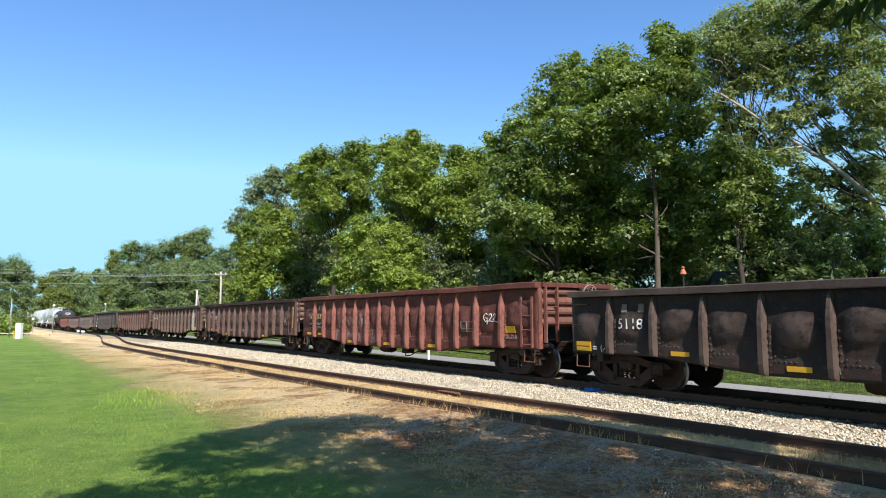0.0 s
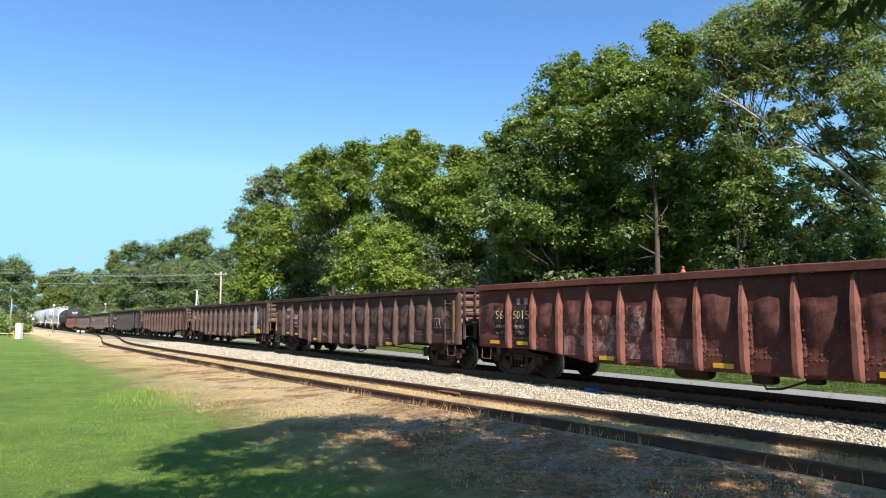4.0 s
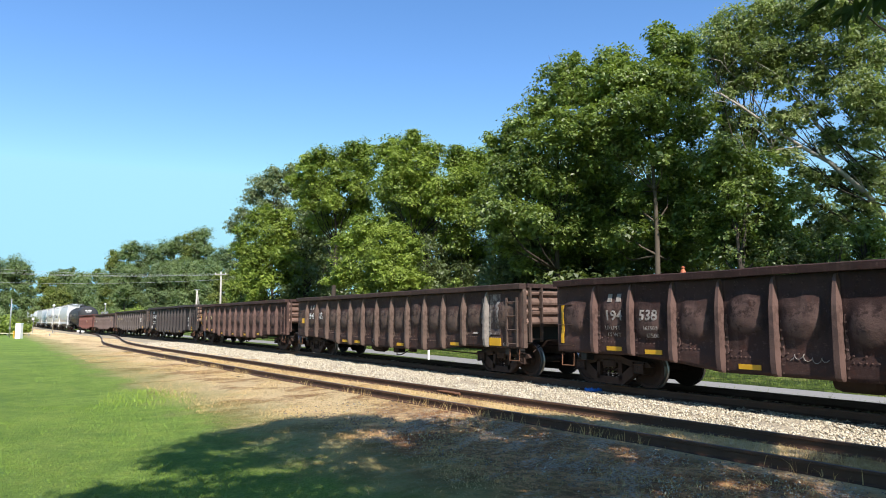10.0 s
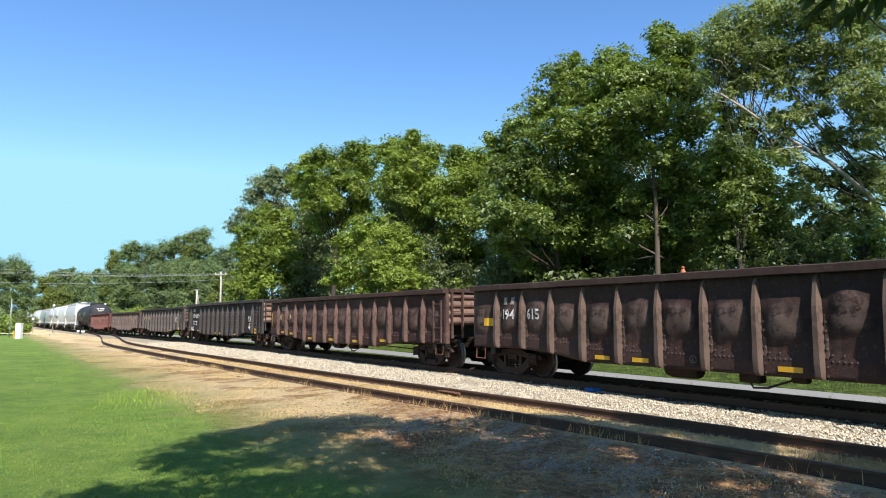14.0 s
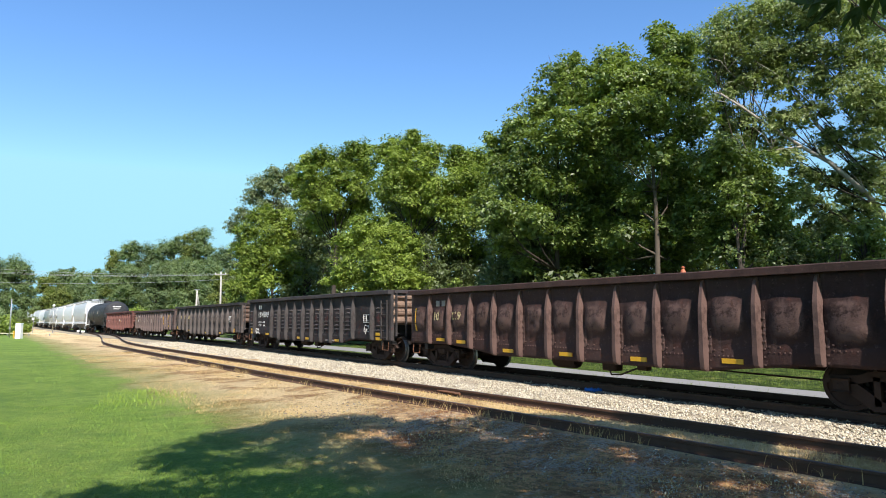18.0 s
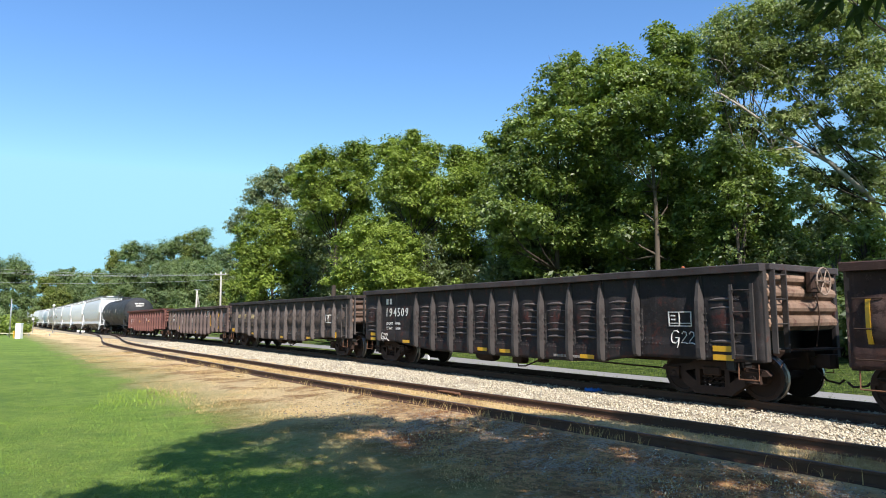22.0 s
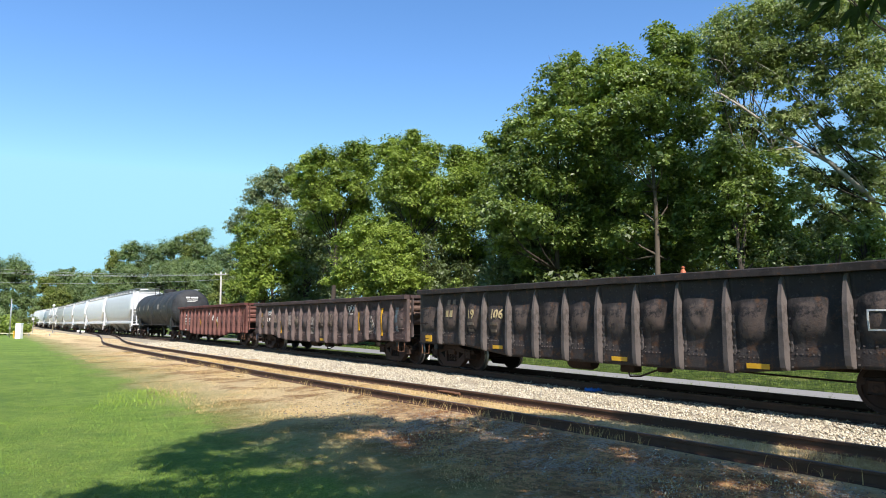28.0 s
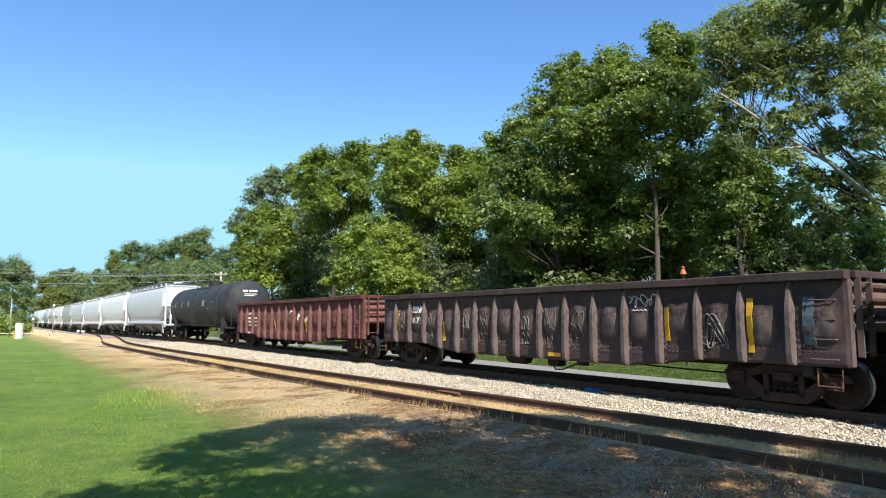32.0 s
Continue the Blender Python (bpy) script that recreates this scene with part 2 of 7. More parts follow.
    grit = maths(t, "MULTIPLY", step(t, noise_at(t, 1.5, 6, lain.outputs[0], (0.5, 1.2, 1), 0.7), 0.50, 0.58), step(t, n3, 0.42, 0.58))
    dirt = mix(t, maths(t, "MULTIPLY", grit, 0.85), dirt, (0.640, 0.530, 0.420))
    dirt = mix(t, maths(t, "MULTIPLY", step(t, n4, 0.56, 0.66), 0.5), dirt, (0.620, 0.520, 0.400))
    along = maths(t, "ADD", maths(t, "MULTIPLY", maths(t, "SUBTRACT", sep.outputs[0], 7.478), -0.575), maths(t, "MULTIPLY", maths(t, "SUBTRACT", sep.outputs[1], 12.36), 0.818))
    along = maths(t, "ADD", along, maths(t, "MULTIPLY", maths(t, "SUBTRACT", patch, 0.5), 7.0))
    bare = maths(t, "MULTIPLY", maths(t, "MULTIPLY", step(t, along, 6.0, 3.4), step(t, edge, 9.8, 8.6)), step(t, o, 5.3, 5.9))
    straw = mix(t, bare, straw, dirt)
    mid = mix(t, 0.6, straw, (0.24, 0.27, 0.070))
    c = mix(t, step(t, edge, 7.5, 9.3), straw, mid)
    c = mix(t, step(t, edge, 9.2, 10.6), c, green)
    verge = mix(t, step(t, n2, 0.35, 0.65), (0.036, 0.066, 0.014), (0.150, 0.205, 0.040))
    # dark blotches: dappled tree shade put into the verge colour
    verge = mix(t, maths(t, "MULTIPLY", step(t, patch, 0.50, 0.60), 0.7), verge, (0.050, 0.075, 0.020))
    verge = mix(t, maths(t, "MULTIPLY", step(t, n1, 0.56, 0.64), 0.6), verge, (0.300, 0.310, 0.090))
    c = mix(t, step(t, maths(t, "MULTIPLY", o, -1.0), 3.2, 4.2), c, verge)
    c = mix(t, maths(t, "MULTIPLY", step(t, n4, 0.42, 0.66), 0.14), c, (0.06, 0.05, 0.02))
    t.links.new(c, b.inputs["Base Color"])
    bump(t, b, maths(t, "ADD", maths(t, "ADD", n3, n4), clod), 1.0, 0.07)
    return mat


def gravel_material(name, a, c2):
    mat, t, b = nodes_of(name, 0.9)
    g = t.nodes.new("ShaderNodeNewGeometry")
    n = noise_at(t, 14, 5, g.outputs["Position"])
    v = t.nodes.new("ShaderNodeTexVoronoi")
    v.inputs["Scale"].default_value = 17
    t.links.new(g.outputs["Position"], v.inputs["Vector"])
    c = mix(t, v.outputs["Color"], a, c2)
    c = mix(t, maths(t, "MULTIPLY", n, 0.5), c, tuple(x * 0.55 for x in a))
    t.links.new(c, b.inputs["Base Color"])
    bump(t, b, v.outputs["Distance"], 1.0, 0.04)
    return mat


def stone_material(name, stops):
    mat, t, b = nodes_of(name, 0.85)
    g = t.nodes.new("ShaderNodeNewGeometry")
    c = ramp(t, g.outputs["Random Per Island"], stops)
    c = mix(t, maths(t, "MULTIPLY", noise_at(t, 40, 4, g.outputs["Position"]), 0.45), c, (0.16, 0.14, 0.12))
    t.links.new(c, b.inputs["Base Color"])
    return mat


M_GROUND = ground_material()
M_GRAVEL = gravel_material("ballast_bed", (0.46, 0.385, 0.26), (0.27, 0.22, 0.15))
M_STONE = stone_material("ballast_stone", [(0.0, (0.20, 0.155, 0.095)), (0.25, (0.38, 0.32, 0.225)), (0.6, (0.56, 0.485, 0.325)), (0.88, (0.68, 0.60, 0.425)), (1.0, (0.78, 0.72, 0.58))])
M_STONE_DARK = stone_material("dirt_stone", [(0.0, (0.13, 0.085, 0.05)), (0.6, (0.27, 0.20, 0.14)), (1.0, (0.48, 0.39, 0.29))])
M_ROAD = simple("road_asphalt", (0.24, 0.232, 0.215), 0.9, 0, 0.2, 1.2, 0.3)
M_RAIL = simple("rail_rust", (0.105, 0.060, 0.040), 0.75, 0.2, 0.35, 5, 0.3)
M_RAIL_TOP = simple("rail_head_steel", (0.20, 0.16, 0.14), 0.42, 0.7, 0.3, 5, 0.1)
M_TIE = simple("tie_wood", (0.055, 0.043, 0.035), 0.9, 0, 0.45, 9, 0.6)
M_RUST_BRIGHT = simple("rust_plate", (0.17, 0.085, 0.05), 0.85, 0.1, 0.35, 8, 0.4)
M_TRUCK = simple("truck_casting", (0.048, 0.030, 0.023), 0.85, 0.0, 0.4, 7, 0.35)
M_WHEEL = simple("wheel_steel", (0.050, 0.031, 0.024), 0.75, 0.1, 0.35, 8, 0.2)
M_WHEEL_RIM = simple("worn_brake_wheel", (0.26, 0.19, 0.14), 0.7, 0.2, 0.3, 8, 0.2)
M_TREAD = simple("wheel_tread", (0.34, 0.31, 0.29), 0.35, 0.9, 0.2, 8, 0.05)
M_YELLOW = simple("reflector_yellow", (0.62, 0.33, 0.010), 0.5, 0, 0.18, 9, 0.05)
M_WHITE = simple("stencil_white", (0.62, 0.60, 0.56), 0.75, 0, 0.25, 12, 0.05)
M_WHITE_OLD = simple("stencil_faded", (0.26, 0.23, 0.205), 0.8, 0, 0.35, 14, 0.05)
M_BLACK_IRON = simple("black_iron", (0.022, 0.021, 0.021), 0.6, 0.3, 0.4, 9, 0.25)
M_GALV = simple("galvanised", (0.36, 0.36, 0.35), 0.45, 0.7, 0.25, 10, 0.1)
M_WOODPOLE = simple("weathered_pole", (0.42, 0.39, 0.34), 0.9, 0, 0.25, 6, 0.4)
M_SIGN_WHITE = simple("sign_white", (0.80, 0.80, 0.78), 0.6, 0, 0.08, 6, 0.05)
M_BARK = simple("bark", (0.062, 0.050, 0.040), 0.95, 0, 0.45, 4, 0.9)
M_BARK_PALE = simple("pale_bark", (0.105, 0.083, 0.062), 0.95, 0, 0.4, 3, 0.7)
# pale bark, with the sun on the limbs put into its colour
M_BARK_LIT = simple("pale_sunlit_bark", (0.36, 0.32, 0.27), 0.9, 0, 0.45, 3, 0.6)
M_LEAF = [leaf_mat("leaf_oak", (0.036, 0.063, 0.023), (0.218, 0.285, 0.058), 0.36, 0.6),
          leaf_mat("leaf_pecan", (0.054, 0.094, 0.020), (0.285, 0.358, 0.056), 0.34, 0.4),
          leaf_mat("leaf_grey", (0.070, 0.100, 0.040), (0.330, 0.380, 0.140), 0.42, 0.5),
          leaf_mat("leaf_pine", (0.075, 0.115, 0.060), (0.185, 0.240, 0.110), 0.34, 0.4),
          # greyed green: the haze of distance is mixed into this leaf
          leaf_mat("leaf_hazy_wood", (0.085, 0.128, 0.062), (0.225, 0.290, 0.118), 0.36, 0.4),
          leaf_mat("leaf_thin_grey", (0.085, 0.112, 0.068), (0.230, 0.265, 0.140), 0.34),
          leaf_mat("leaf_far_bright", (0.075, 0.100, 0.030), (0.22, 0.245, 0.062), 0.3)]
# far darker than the same tree's crown: shade on the twig is painted in
M_LEAF_TWIG = leaf_mat("leaf_shaded_twig", (0.018, 0.032, 0.008), (0.055, 0.080, 0.018), 0.10)
# darker copy of the oak leaf: the grove's deep shade is painted in
M_LEAF_SHADED = leaf_mat("leaf_shaded_grove", (0.031, 0.050, 0.021), (0.124, 0.158, 0.048), 0.25, 0.5)
M_LEAF.append(M_LEAF_SHADED)
M_STAIN = simple("rust_stained_white", (0.17, 0.135, 0.105), 0.85, 0, 0.5, 16, 0.1)
M_BLADE_OLIVE = leaf_mat("grass_olive", (0.17, 0.135, 0.045), (0.34, 0.27, 0.10), 0.25, 0.1, (0.36, 0.30, 0.08))
M_BLADE = leaf_mat("grass_blade", (0.150, 0.245, 0.044), (0.190, 0.285, 0.050), 0.10, 0.05)
M_VERGE = leaf_mat("verge_blade", (0.045, 0.080, 0.016), (0.150, 0.200, 0.038), 0.3)
M_BLADE_DRY = leaf_mat("grass_dry", (0.40, 0.25, 0.10), (0.74, 0.55, 0.25), 0.3, 0.1, (0.62, 0.42, 0.16))
M_BLADE_LIME = leaf_mat("grass_lime", (0.16, 0.25, 0.035), (0.27, 0.36, 0.055), 0.2)

# ---- ground ----
SIDING_S = [-30, -3, 0, 5, 14, 26, 33, 40, 46, 52, 58, 64, 72, 84, 96, 106, 130]
SIDING_O = [4.1, 4.5, 4.68, 5.02, 5.58, 5.93, 6.04, 6.08, 5.85, 5.2, 4.4, 3.6, 2.6, 1.35, 0.45, 0.0, 0.0]


def siding(s):
    return np.interp(s, SIDING_S, SIDING_O)


def ground_height(s, o):
    """Lawn and verge; the bed under the tracks lies a little lower than the rails."""
    z = np.where(o > 0, np.interp(o, [0, 2.6, 3.6, 5.4, 7.0, 9.5, 14, 40], [-0.32, -0.30, -0.17, -0.155, -0.185, -0.17, -0.16, -0.2]),
                 np.interp(-o, [0, 2.2, 3.6, 9, 14, 60], [-0.30, -0.40, -0.52, -0.48, -0.30, 0.2]))
    return z + grade(s)


def build_ground():
    so = [-600, -150, -60] + list(np.arange(-40, 60, 1.0)) + list(np.arange(60, 140, 4)) + [140, 160, 190, 230, 280, 340, 410]
    oo = [-2500, -900, -300, -120, -60, -40, -30, -22, -18] + list(np.arange(-14, 16, 0.5)) + [16, 18, 21, 25, 30, 40, 60, 100, 200, 500, 1200, 2500]
    so, oo = np.array(so, float), np.array(oo, float)
    sg, og = np.meshgrid(so, oo, indexing="ij")
    a = 0.61
    # far out the sheet follows a straight line, near by the track's own
    lx, ly = at_many(np.clip(sg, -38, 410), np.zeros_like(sg))
    ang = np.interp(sg, HEAD_S, HEAD_A)
    wide = np.clip((np.abs(og) - 100) / 100, 0, 1)
    ang = ang * (1 - wide) + a * wide
    x = lx - np.cos(ang) * og - np.sin(a) * (sg - np.clip(sg, -38, 410))
    y = ly - np.sin(ang) * og + np.cos(a) * (sg - np.clip(sg, -38, 410))
    rng = np.random.default_rng(3)
    z = ground_height(sg, og) + rng.normal(0, 0.008, sg.shape) * (np.abs(og) < 16)
    # beyond the last row of the track's line
    m, n = sg.shape
    verts = np.stack([x, y, z], -1).reshape(-1, 3)
    idx = np.arange(m * n).reshape(m, n)
    faces = np.stack([idx[:-1, :-1], idx[:-1, 1:], idx[1:, 1:], idx[1:, :-1]], -1).reshape(-1, 4)
    ob = put("ground", mesh_fast("ground", verts, faces, M_GROUND, True))
    tagged(ob, "mown green lawn giving way to dry straw and bare dirt by the rails", "ground", kind="structure")
    # the plain goes on to the horizon behind the last trees
    s = Shape()
    p, q = at(409, -2500), at(409, 2500)
    far = 2600
    s.add([(q.x - far * 0, q.y, -1.4), (p.x, p.y, -1.4), (p.x - math.sin(a) * far, p.y + math.cos(a) * far, -1.4), (q.x - math.sin(a) * far, q.y + math.cos(a) * far, -1.4)], [(0, 1, 2, 3)])
    ob = part("ground", s, M_GROUND, None)
    tagged(ob, "distant flat ground under the far woods", "ground", kind="structure")


def strip(name, ss, left, right, heights, mat, label, category, cross=6, rough=0.0, seed=1):
    """A long sheet along the track between two offsets, with some unevenness."""
    rng = np.random.default_rng(seed)
    ss = np.asarray(ss, float)
    lo, ro = np.broadcast_to(left, ss.shape), np.broadcast_to(right, ss.shape)
    f = np.linspace(0, 1, cross)
    o = lo[:, None] * (1 - f) + ro[:, None] * f
    z = np.broadcast_to(np.interp(f, np.linspace(0, 1, len(heights)), heights), o.shape).copy()
    z[:, 1:-1] += rng.normal(0, rough, z[:, 1:-1].shape)
    sg = np.broadcast_to(ss[:, None], o.shape)
    z = z + grade(sg)
    x, y = at_many(sg, o)
    m, n = o.shape
    idx = np.arange(m * n).reshape(m, n)
    faces = np.stack([idx[:-1, :-1], idx[:-1, 1:], idx[1:, 1:], idx[1:, :-1]], -1).reshape(-1, 4)
    ob = put(name, mesh_fast(name, np.stack([x, y, z], -1).reshape(-1, 3), faces, mat, True))
    return tagged(ob, label, category, kind="structure")


def stones(name, n, s_range, o_of, z_of, size, mat, seed, label):
    """Loose stones as small rough six-sided lumps, thrown on a bed."""
    rng = np.random.default_rng(seed)
    u = rng.random(n)
    s = s_range[0] + (s_range[1] - s_range[0]) * u ** 1.35
    f = rng.random(n)
    o = o_of(s, f)
    x, y = at_many(s, o)
    z = z_of(s, o, f) + grade(s)
    base = np.array([(1, 0, 0), (0, 1, 0), (-1, 0, 0), (0, -1, 0), (0, 0, 1), (0, 0, -1)], float)
    tri = np.array([(0, 1, 4), (1, 2, 4), (2, 3, 4), (3, 0, 4), (1, 0, 5), (2, 1, 5), (3, 2, 5), (0, 3, 5)])
    r = rng.uniform(size[0], size[1], n) * (1 + np.clip(s, 0, 40) * 0.012)
    v = base[None] * rng.uniform(0.6, 1.25, (n, 6, 1)) + rng.normal(0, 0.16, (n, 6, 3))
    a = rng.uniform(0, 6.28, n)
    c, sn = np.cos(a)[:, None], np.sin(a)[:, None]
    vx, vy = v[..., 0] * c - v[..., 1] * sn, v[..., 0] * sn + v[..., 1] * c
    tilt = rng.normal(0, 0.5, (n, 1))
    vz = v[..., 2] * 0.8 + vx * tilt * 0.5
    verts = np.stack([vx * r[:, None] + x[:, None], vy * r[:, None] + y[:, None], vz * r[:, None] + z[:, None]], -1).reshape(-1, 3)
    faces = (tri[None] + (np.arange(n) * 6)[:, None, None]).reshape(-1, 3)
    ob = put(name, mesh_fast(name, verts, faces, mat))
    return tagged(ob, label, "gravel", kind="stuff")


RAIL_PROFILE = [(-0.07, -0.17), (0.07, -0.17), (0.07, -0.155), (0.012, -0.135), (0.010, -0.045), (0.036, -0.036), (0.036, -0.006), (0.028, 0.0), (-0.028, 0.0), (-0.036, -0.006), (-0.036, -0.036), (-0.010, -0.045), (-0.012, -0.135), (-0.07, -0.155)]


def rail(parent, ss, off, label):
    ss = np.asarray(ss, float)
    n = len(RAIL_PROFILE)
    verts = []
    for s, o in zip(ss, off):
        for a, z in RAIL_PROFILE:
            p = at(s, o + a, z)
            verts.append(tuple(p))
    faces = [(i * n + k, i * n + (k + 1) % n, (i + 1) * n + (k + 1) % n, (i + 1) * n + k) for i in range(len(ss) - 1) for k in range(n)]
    me = bpy.data.meshes.new("rail")
    me.from_pydata(verts, [], faces)
    me.materials.append(M_RAIL)
    me.materials.append(M_RAIL_TOP)
    for i, p in enumerate(me.polygons):
        if i % n == 7:
            p.material_index = 1
    return put("rail", me, parent, None, label)


def build_tracks():
    ss = np.concatenate([np.arange(-30, 60, 1.5), np.arange(60, 402, 4.0)])
    main = thing("railway_track", Matrix(), "main railway track of two worn rails on dark ties", "railway track", kind="structure")
    for o in (0.7525, -0.7525):
        rail(main, ss, np.full(len(ss), o), "steel rail with a worn bright head")
    sd = thing("railway_track", Matrix(), "rusty siding track half buried in dry grass", "railway track", kind="structure")
    s2 = np.concatenate([np.arange(-30, 40, 1.5), np.arange(40, 106, 1.0)])
    for d in (0.7525, -0.7525):
        rail(sd, s2, siding(s2) + d, "rusty brown rail")
    tie = Shape().box(-0.115, 0.115, -1.28, 1.28, -0.33, -0.175, 0.012).mesh("tie", M_TIE)
    for i in range(150):
        s = -6 + i * 0.54
        p = at(s, 0)
        put("tie", tie, main, pose(p.x, p.y, p.z, 0, 0, math.degrees(heading(s)) - 90))
    for i in range(90):
        s = -6 + i * 0.56
        p = at(s, float(siding(s)))
        put("tie", tie, sd, pose(p.x, p.y, p.z - 0.012, 0, 0, math.degrees(heading(s)) - 90))
    # joint bars where the siding's rails are bolted together
    for s0, d in ((6.6, -0.7525),):
        b = Shape()
        for i in range(2):
            p0, p1 = at(s0 - 0.45, float(siding(s0)) + d + 0.03, -0.09), at(s0 + 0.45, float(siding(s0)) + d + 0.03, -0.09)
        b.tube([p0, p1], 0.035, 4)
        for k in range(4):
            q = p0.lerp(p1, 0.14 + 0.24 * k)
            b.tube([q, q + (at(s0, 6, -0.09) - at(s0, 5, -0.09)) * 0.055], 0.018, 6)
        part("joint_bar", b, M_RUST_BRIGHT, sd, "rusty bolted joint bar")
    long = np.concatenate([np.arange(-30, 60, 0.5), np.arange(60, 402, 4.0)])
    strip("ballast", long, 2.9 * np.ones(len(long)), -2.3 * np.ones(len(long)), [-0.26, -0.20, -0.185, -0.19, -0.19, -0.185, -0.22, -0.42], M_GRAVEL,
          "pale crushed stone ballast bed under the main track", "ballast", 14, 0.012, 5)
    strip("ballast", long[long < 106], np.maximum(siding(long[long < 106]) - 0.84, 2.2), np.full((long < 106).sum(), 2.0), [-0.215, -0.2, -0.19, -0.18], M_GRAVEL,
          "pale crushed stone between the two tracks", "ballast", 8, 0.014, 6)
    stones("ballast_stones", 52000, (-5, 48), lambda s, f: 0.95 + f * np.maximum(siding(s) - 0.86 - 0.95, 0.5), lambda s, o, f: -0.175 + 0.012 * np.sin(o * 7 + s * 3), (0.013, 0.032), M_STONE, 11,
           "pale grey and tan crushed stones between the tracks")
    stones("ballast_stones", 7000, (-5, 40), lambda s, f: -2.2 + f * 3.1, lambda s, o, f: np.where(o < -1.5, -0.23 + (o + 1.5) * 0.2, -0.185), (0.026, 0.055), M_STONE, 12,
           "crushed stones between the rails of the main track")
    stones("dirt_stones", 1500, (-5, 7), lambda s, f: siding(s) + 0.9 + 2.6 * f, lambda s, o, f: ground_height(s, o) - grade(s) + 0.004, (0.008, 0.026), M_STONE_DARK, 13,
           "small grey stones scattered in the dirt beside the siding")
    stones("dirt_stones", 2600, (-5, 5), lambda s, f: siding(s) + 1.0 + 2.2 * np.abs(np.sin(s * 1.9 + f * 2.2)) * (0.3 + 0.7 * f), lambda s, o, f: ground_height(s, o) - grade(s) + 0.003, (0.006, 0.016), M_STONE, 14,
           "pale gravel bits trodden into the dirt")


def build_road():
    ss = np.concatenate([np.arange(-40, 60, 2.0), np.arange(60, 300, 6.0)])
    near = np.interp(ss, [-40, 11, 26, 70, 300], [-4.4, -4.3, -5.5, -6.8, -9])
    far = np.interp(ss, [-40, 11, 31, 70, 300], [-6.1, -6.0, -7.6, -9.2, -12.0])
    strip("road", ss, near, far, [-0.49, -0.455, -0.45, -0.46, -0.47], M_ROAD, "narrow pale grey asphalt road beyond the railway", "road", 6, 0.003, 8)


def blades(name, n, s_range, o_range, h, w, mat, seed, label, keep=None, bias=1.2, lean=0.5, shift=None):
    """Grass: bent two-piece blades, many in one object."""
    rng = np.random.default_rng(seed)
    s = s_range[0] + (s_range[1] - s_range[0]) * rng.random(n) ** bias
    o = o_range[0] + (o_range[1] - o_range[0]) * rng.random(n)
    if keep is not None:
        ok = keep(s, o, rng)
        s, o = s[ok], o[ok]
        n = len(s)
    if shift is not None:
        o = o + shift(s)
    x, y = at_many(s, o)
    z = ground_height(s, o) - 0.01
    hh = rng.uniform(h[0], h[1], n)
    ww = rng.uniform(w[0], w[1], n) * (1 + np.clip(s, 0, 60) * 0.018)
    a = rng.uniform(0, 6.28, n)
    lx, ly = np.cos(a), np.sin(a)
    b = rng.uniform(0, 6.28, n)
    k = rng.uniform(0.1, lean, n) * hh
    p = np.zeros((n, 5, 3))
    p[:, 0] = np.stack([x - lx * ww, y - ly * ww, z], -1)
    p[:, 1] = np.stack([x + lx * ww, y + ly * ww, z], -1)
    mx, my = x + np.cos(b) * k * 0.4, y + np.sin(b) * k * 0.4
    p[:, 2] = np.stack([mx + lx * ww * 0.7, my + ly * ww * 0.7, z + hh * 0.6], -1)
    p[:, 3] = np.stack([mx - lx * ww * 0.7, my - ly * ww * 0.7, z + hh * 0.6], -1)
    p[:, 4] = np.stack([x + np.cos(b) * k * 1.3, y + np.sin(b) * k * 1.3, z + hh], -1)
    i = (np.arange(n) * 5)[:, None]
    faces = np.concatenate([i + np.array([[0, 1, 2]]), i + np.array([[0, 2, 3]]), i + np.array([[3, 2, 4]])])
    ob = put(name, mesh_fast(name, p.reshape(-1, 3), faces, mat))
    return tagged(ob, label, "grass", kind="stuff")


def patchy(lo, scale):
    def keep(s, o, rng):
        v = np.sin(s * scale) * np.cos(o * scale * 1.7 + 0.6 * s * scale) + 0.6 * np.sin(s * scale * 2.3 + o * 3.1)
        return v + rng.normal(0, 0.5, len(s)) > lo
    return keep


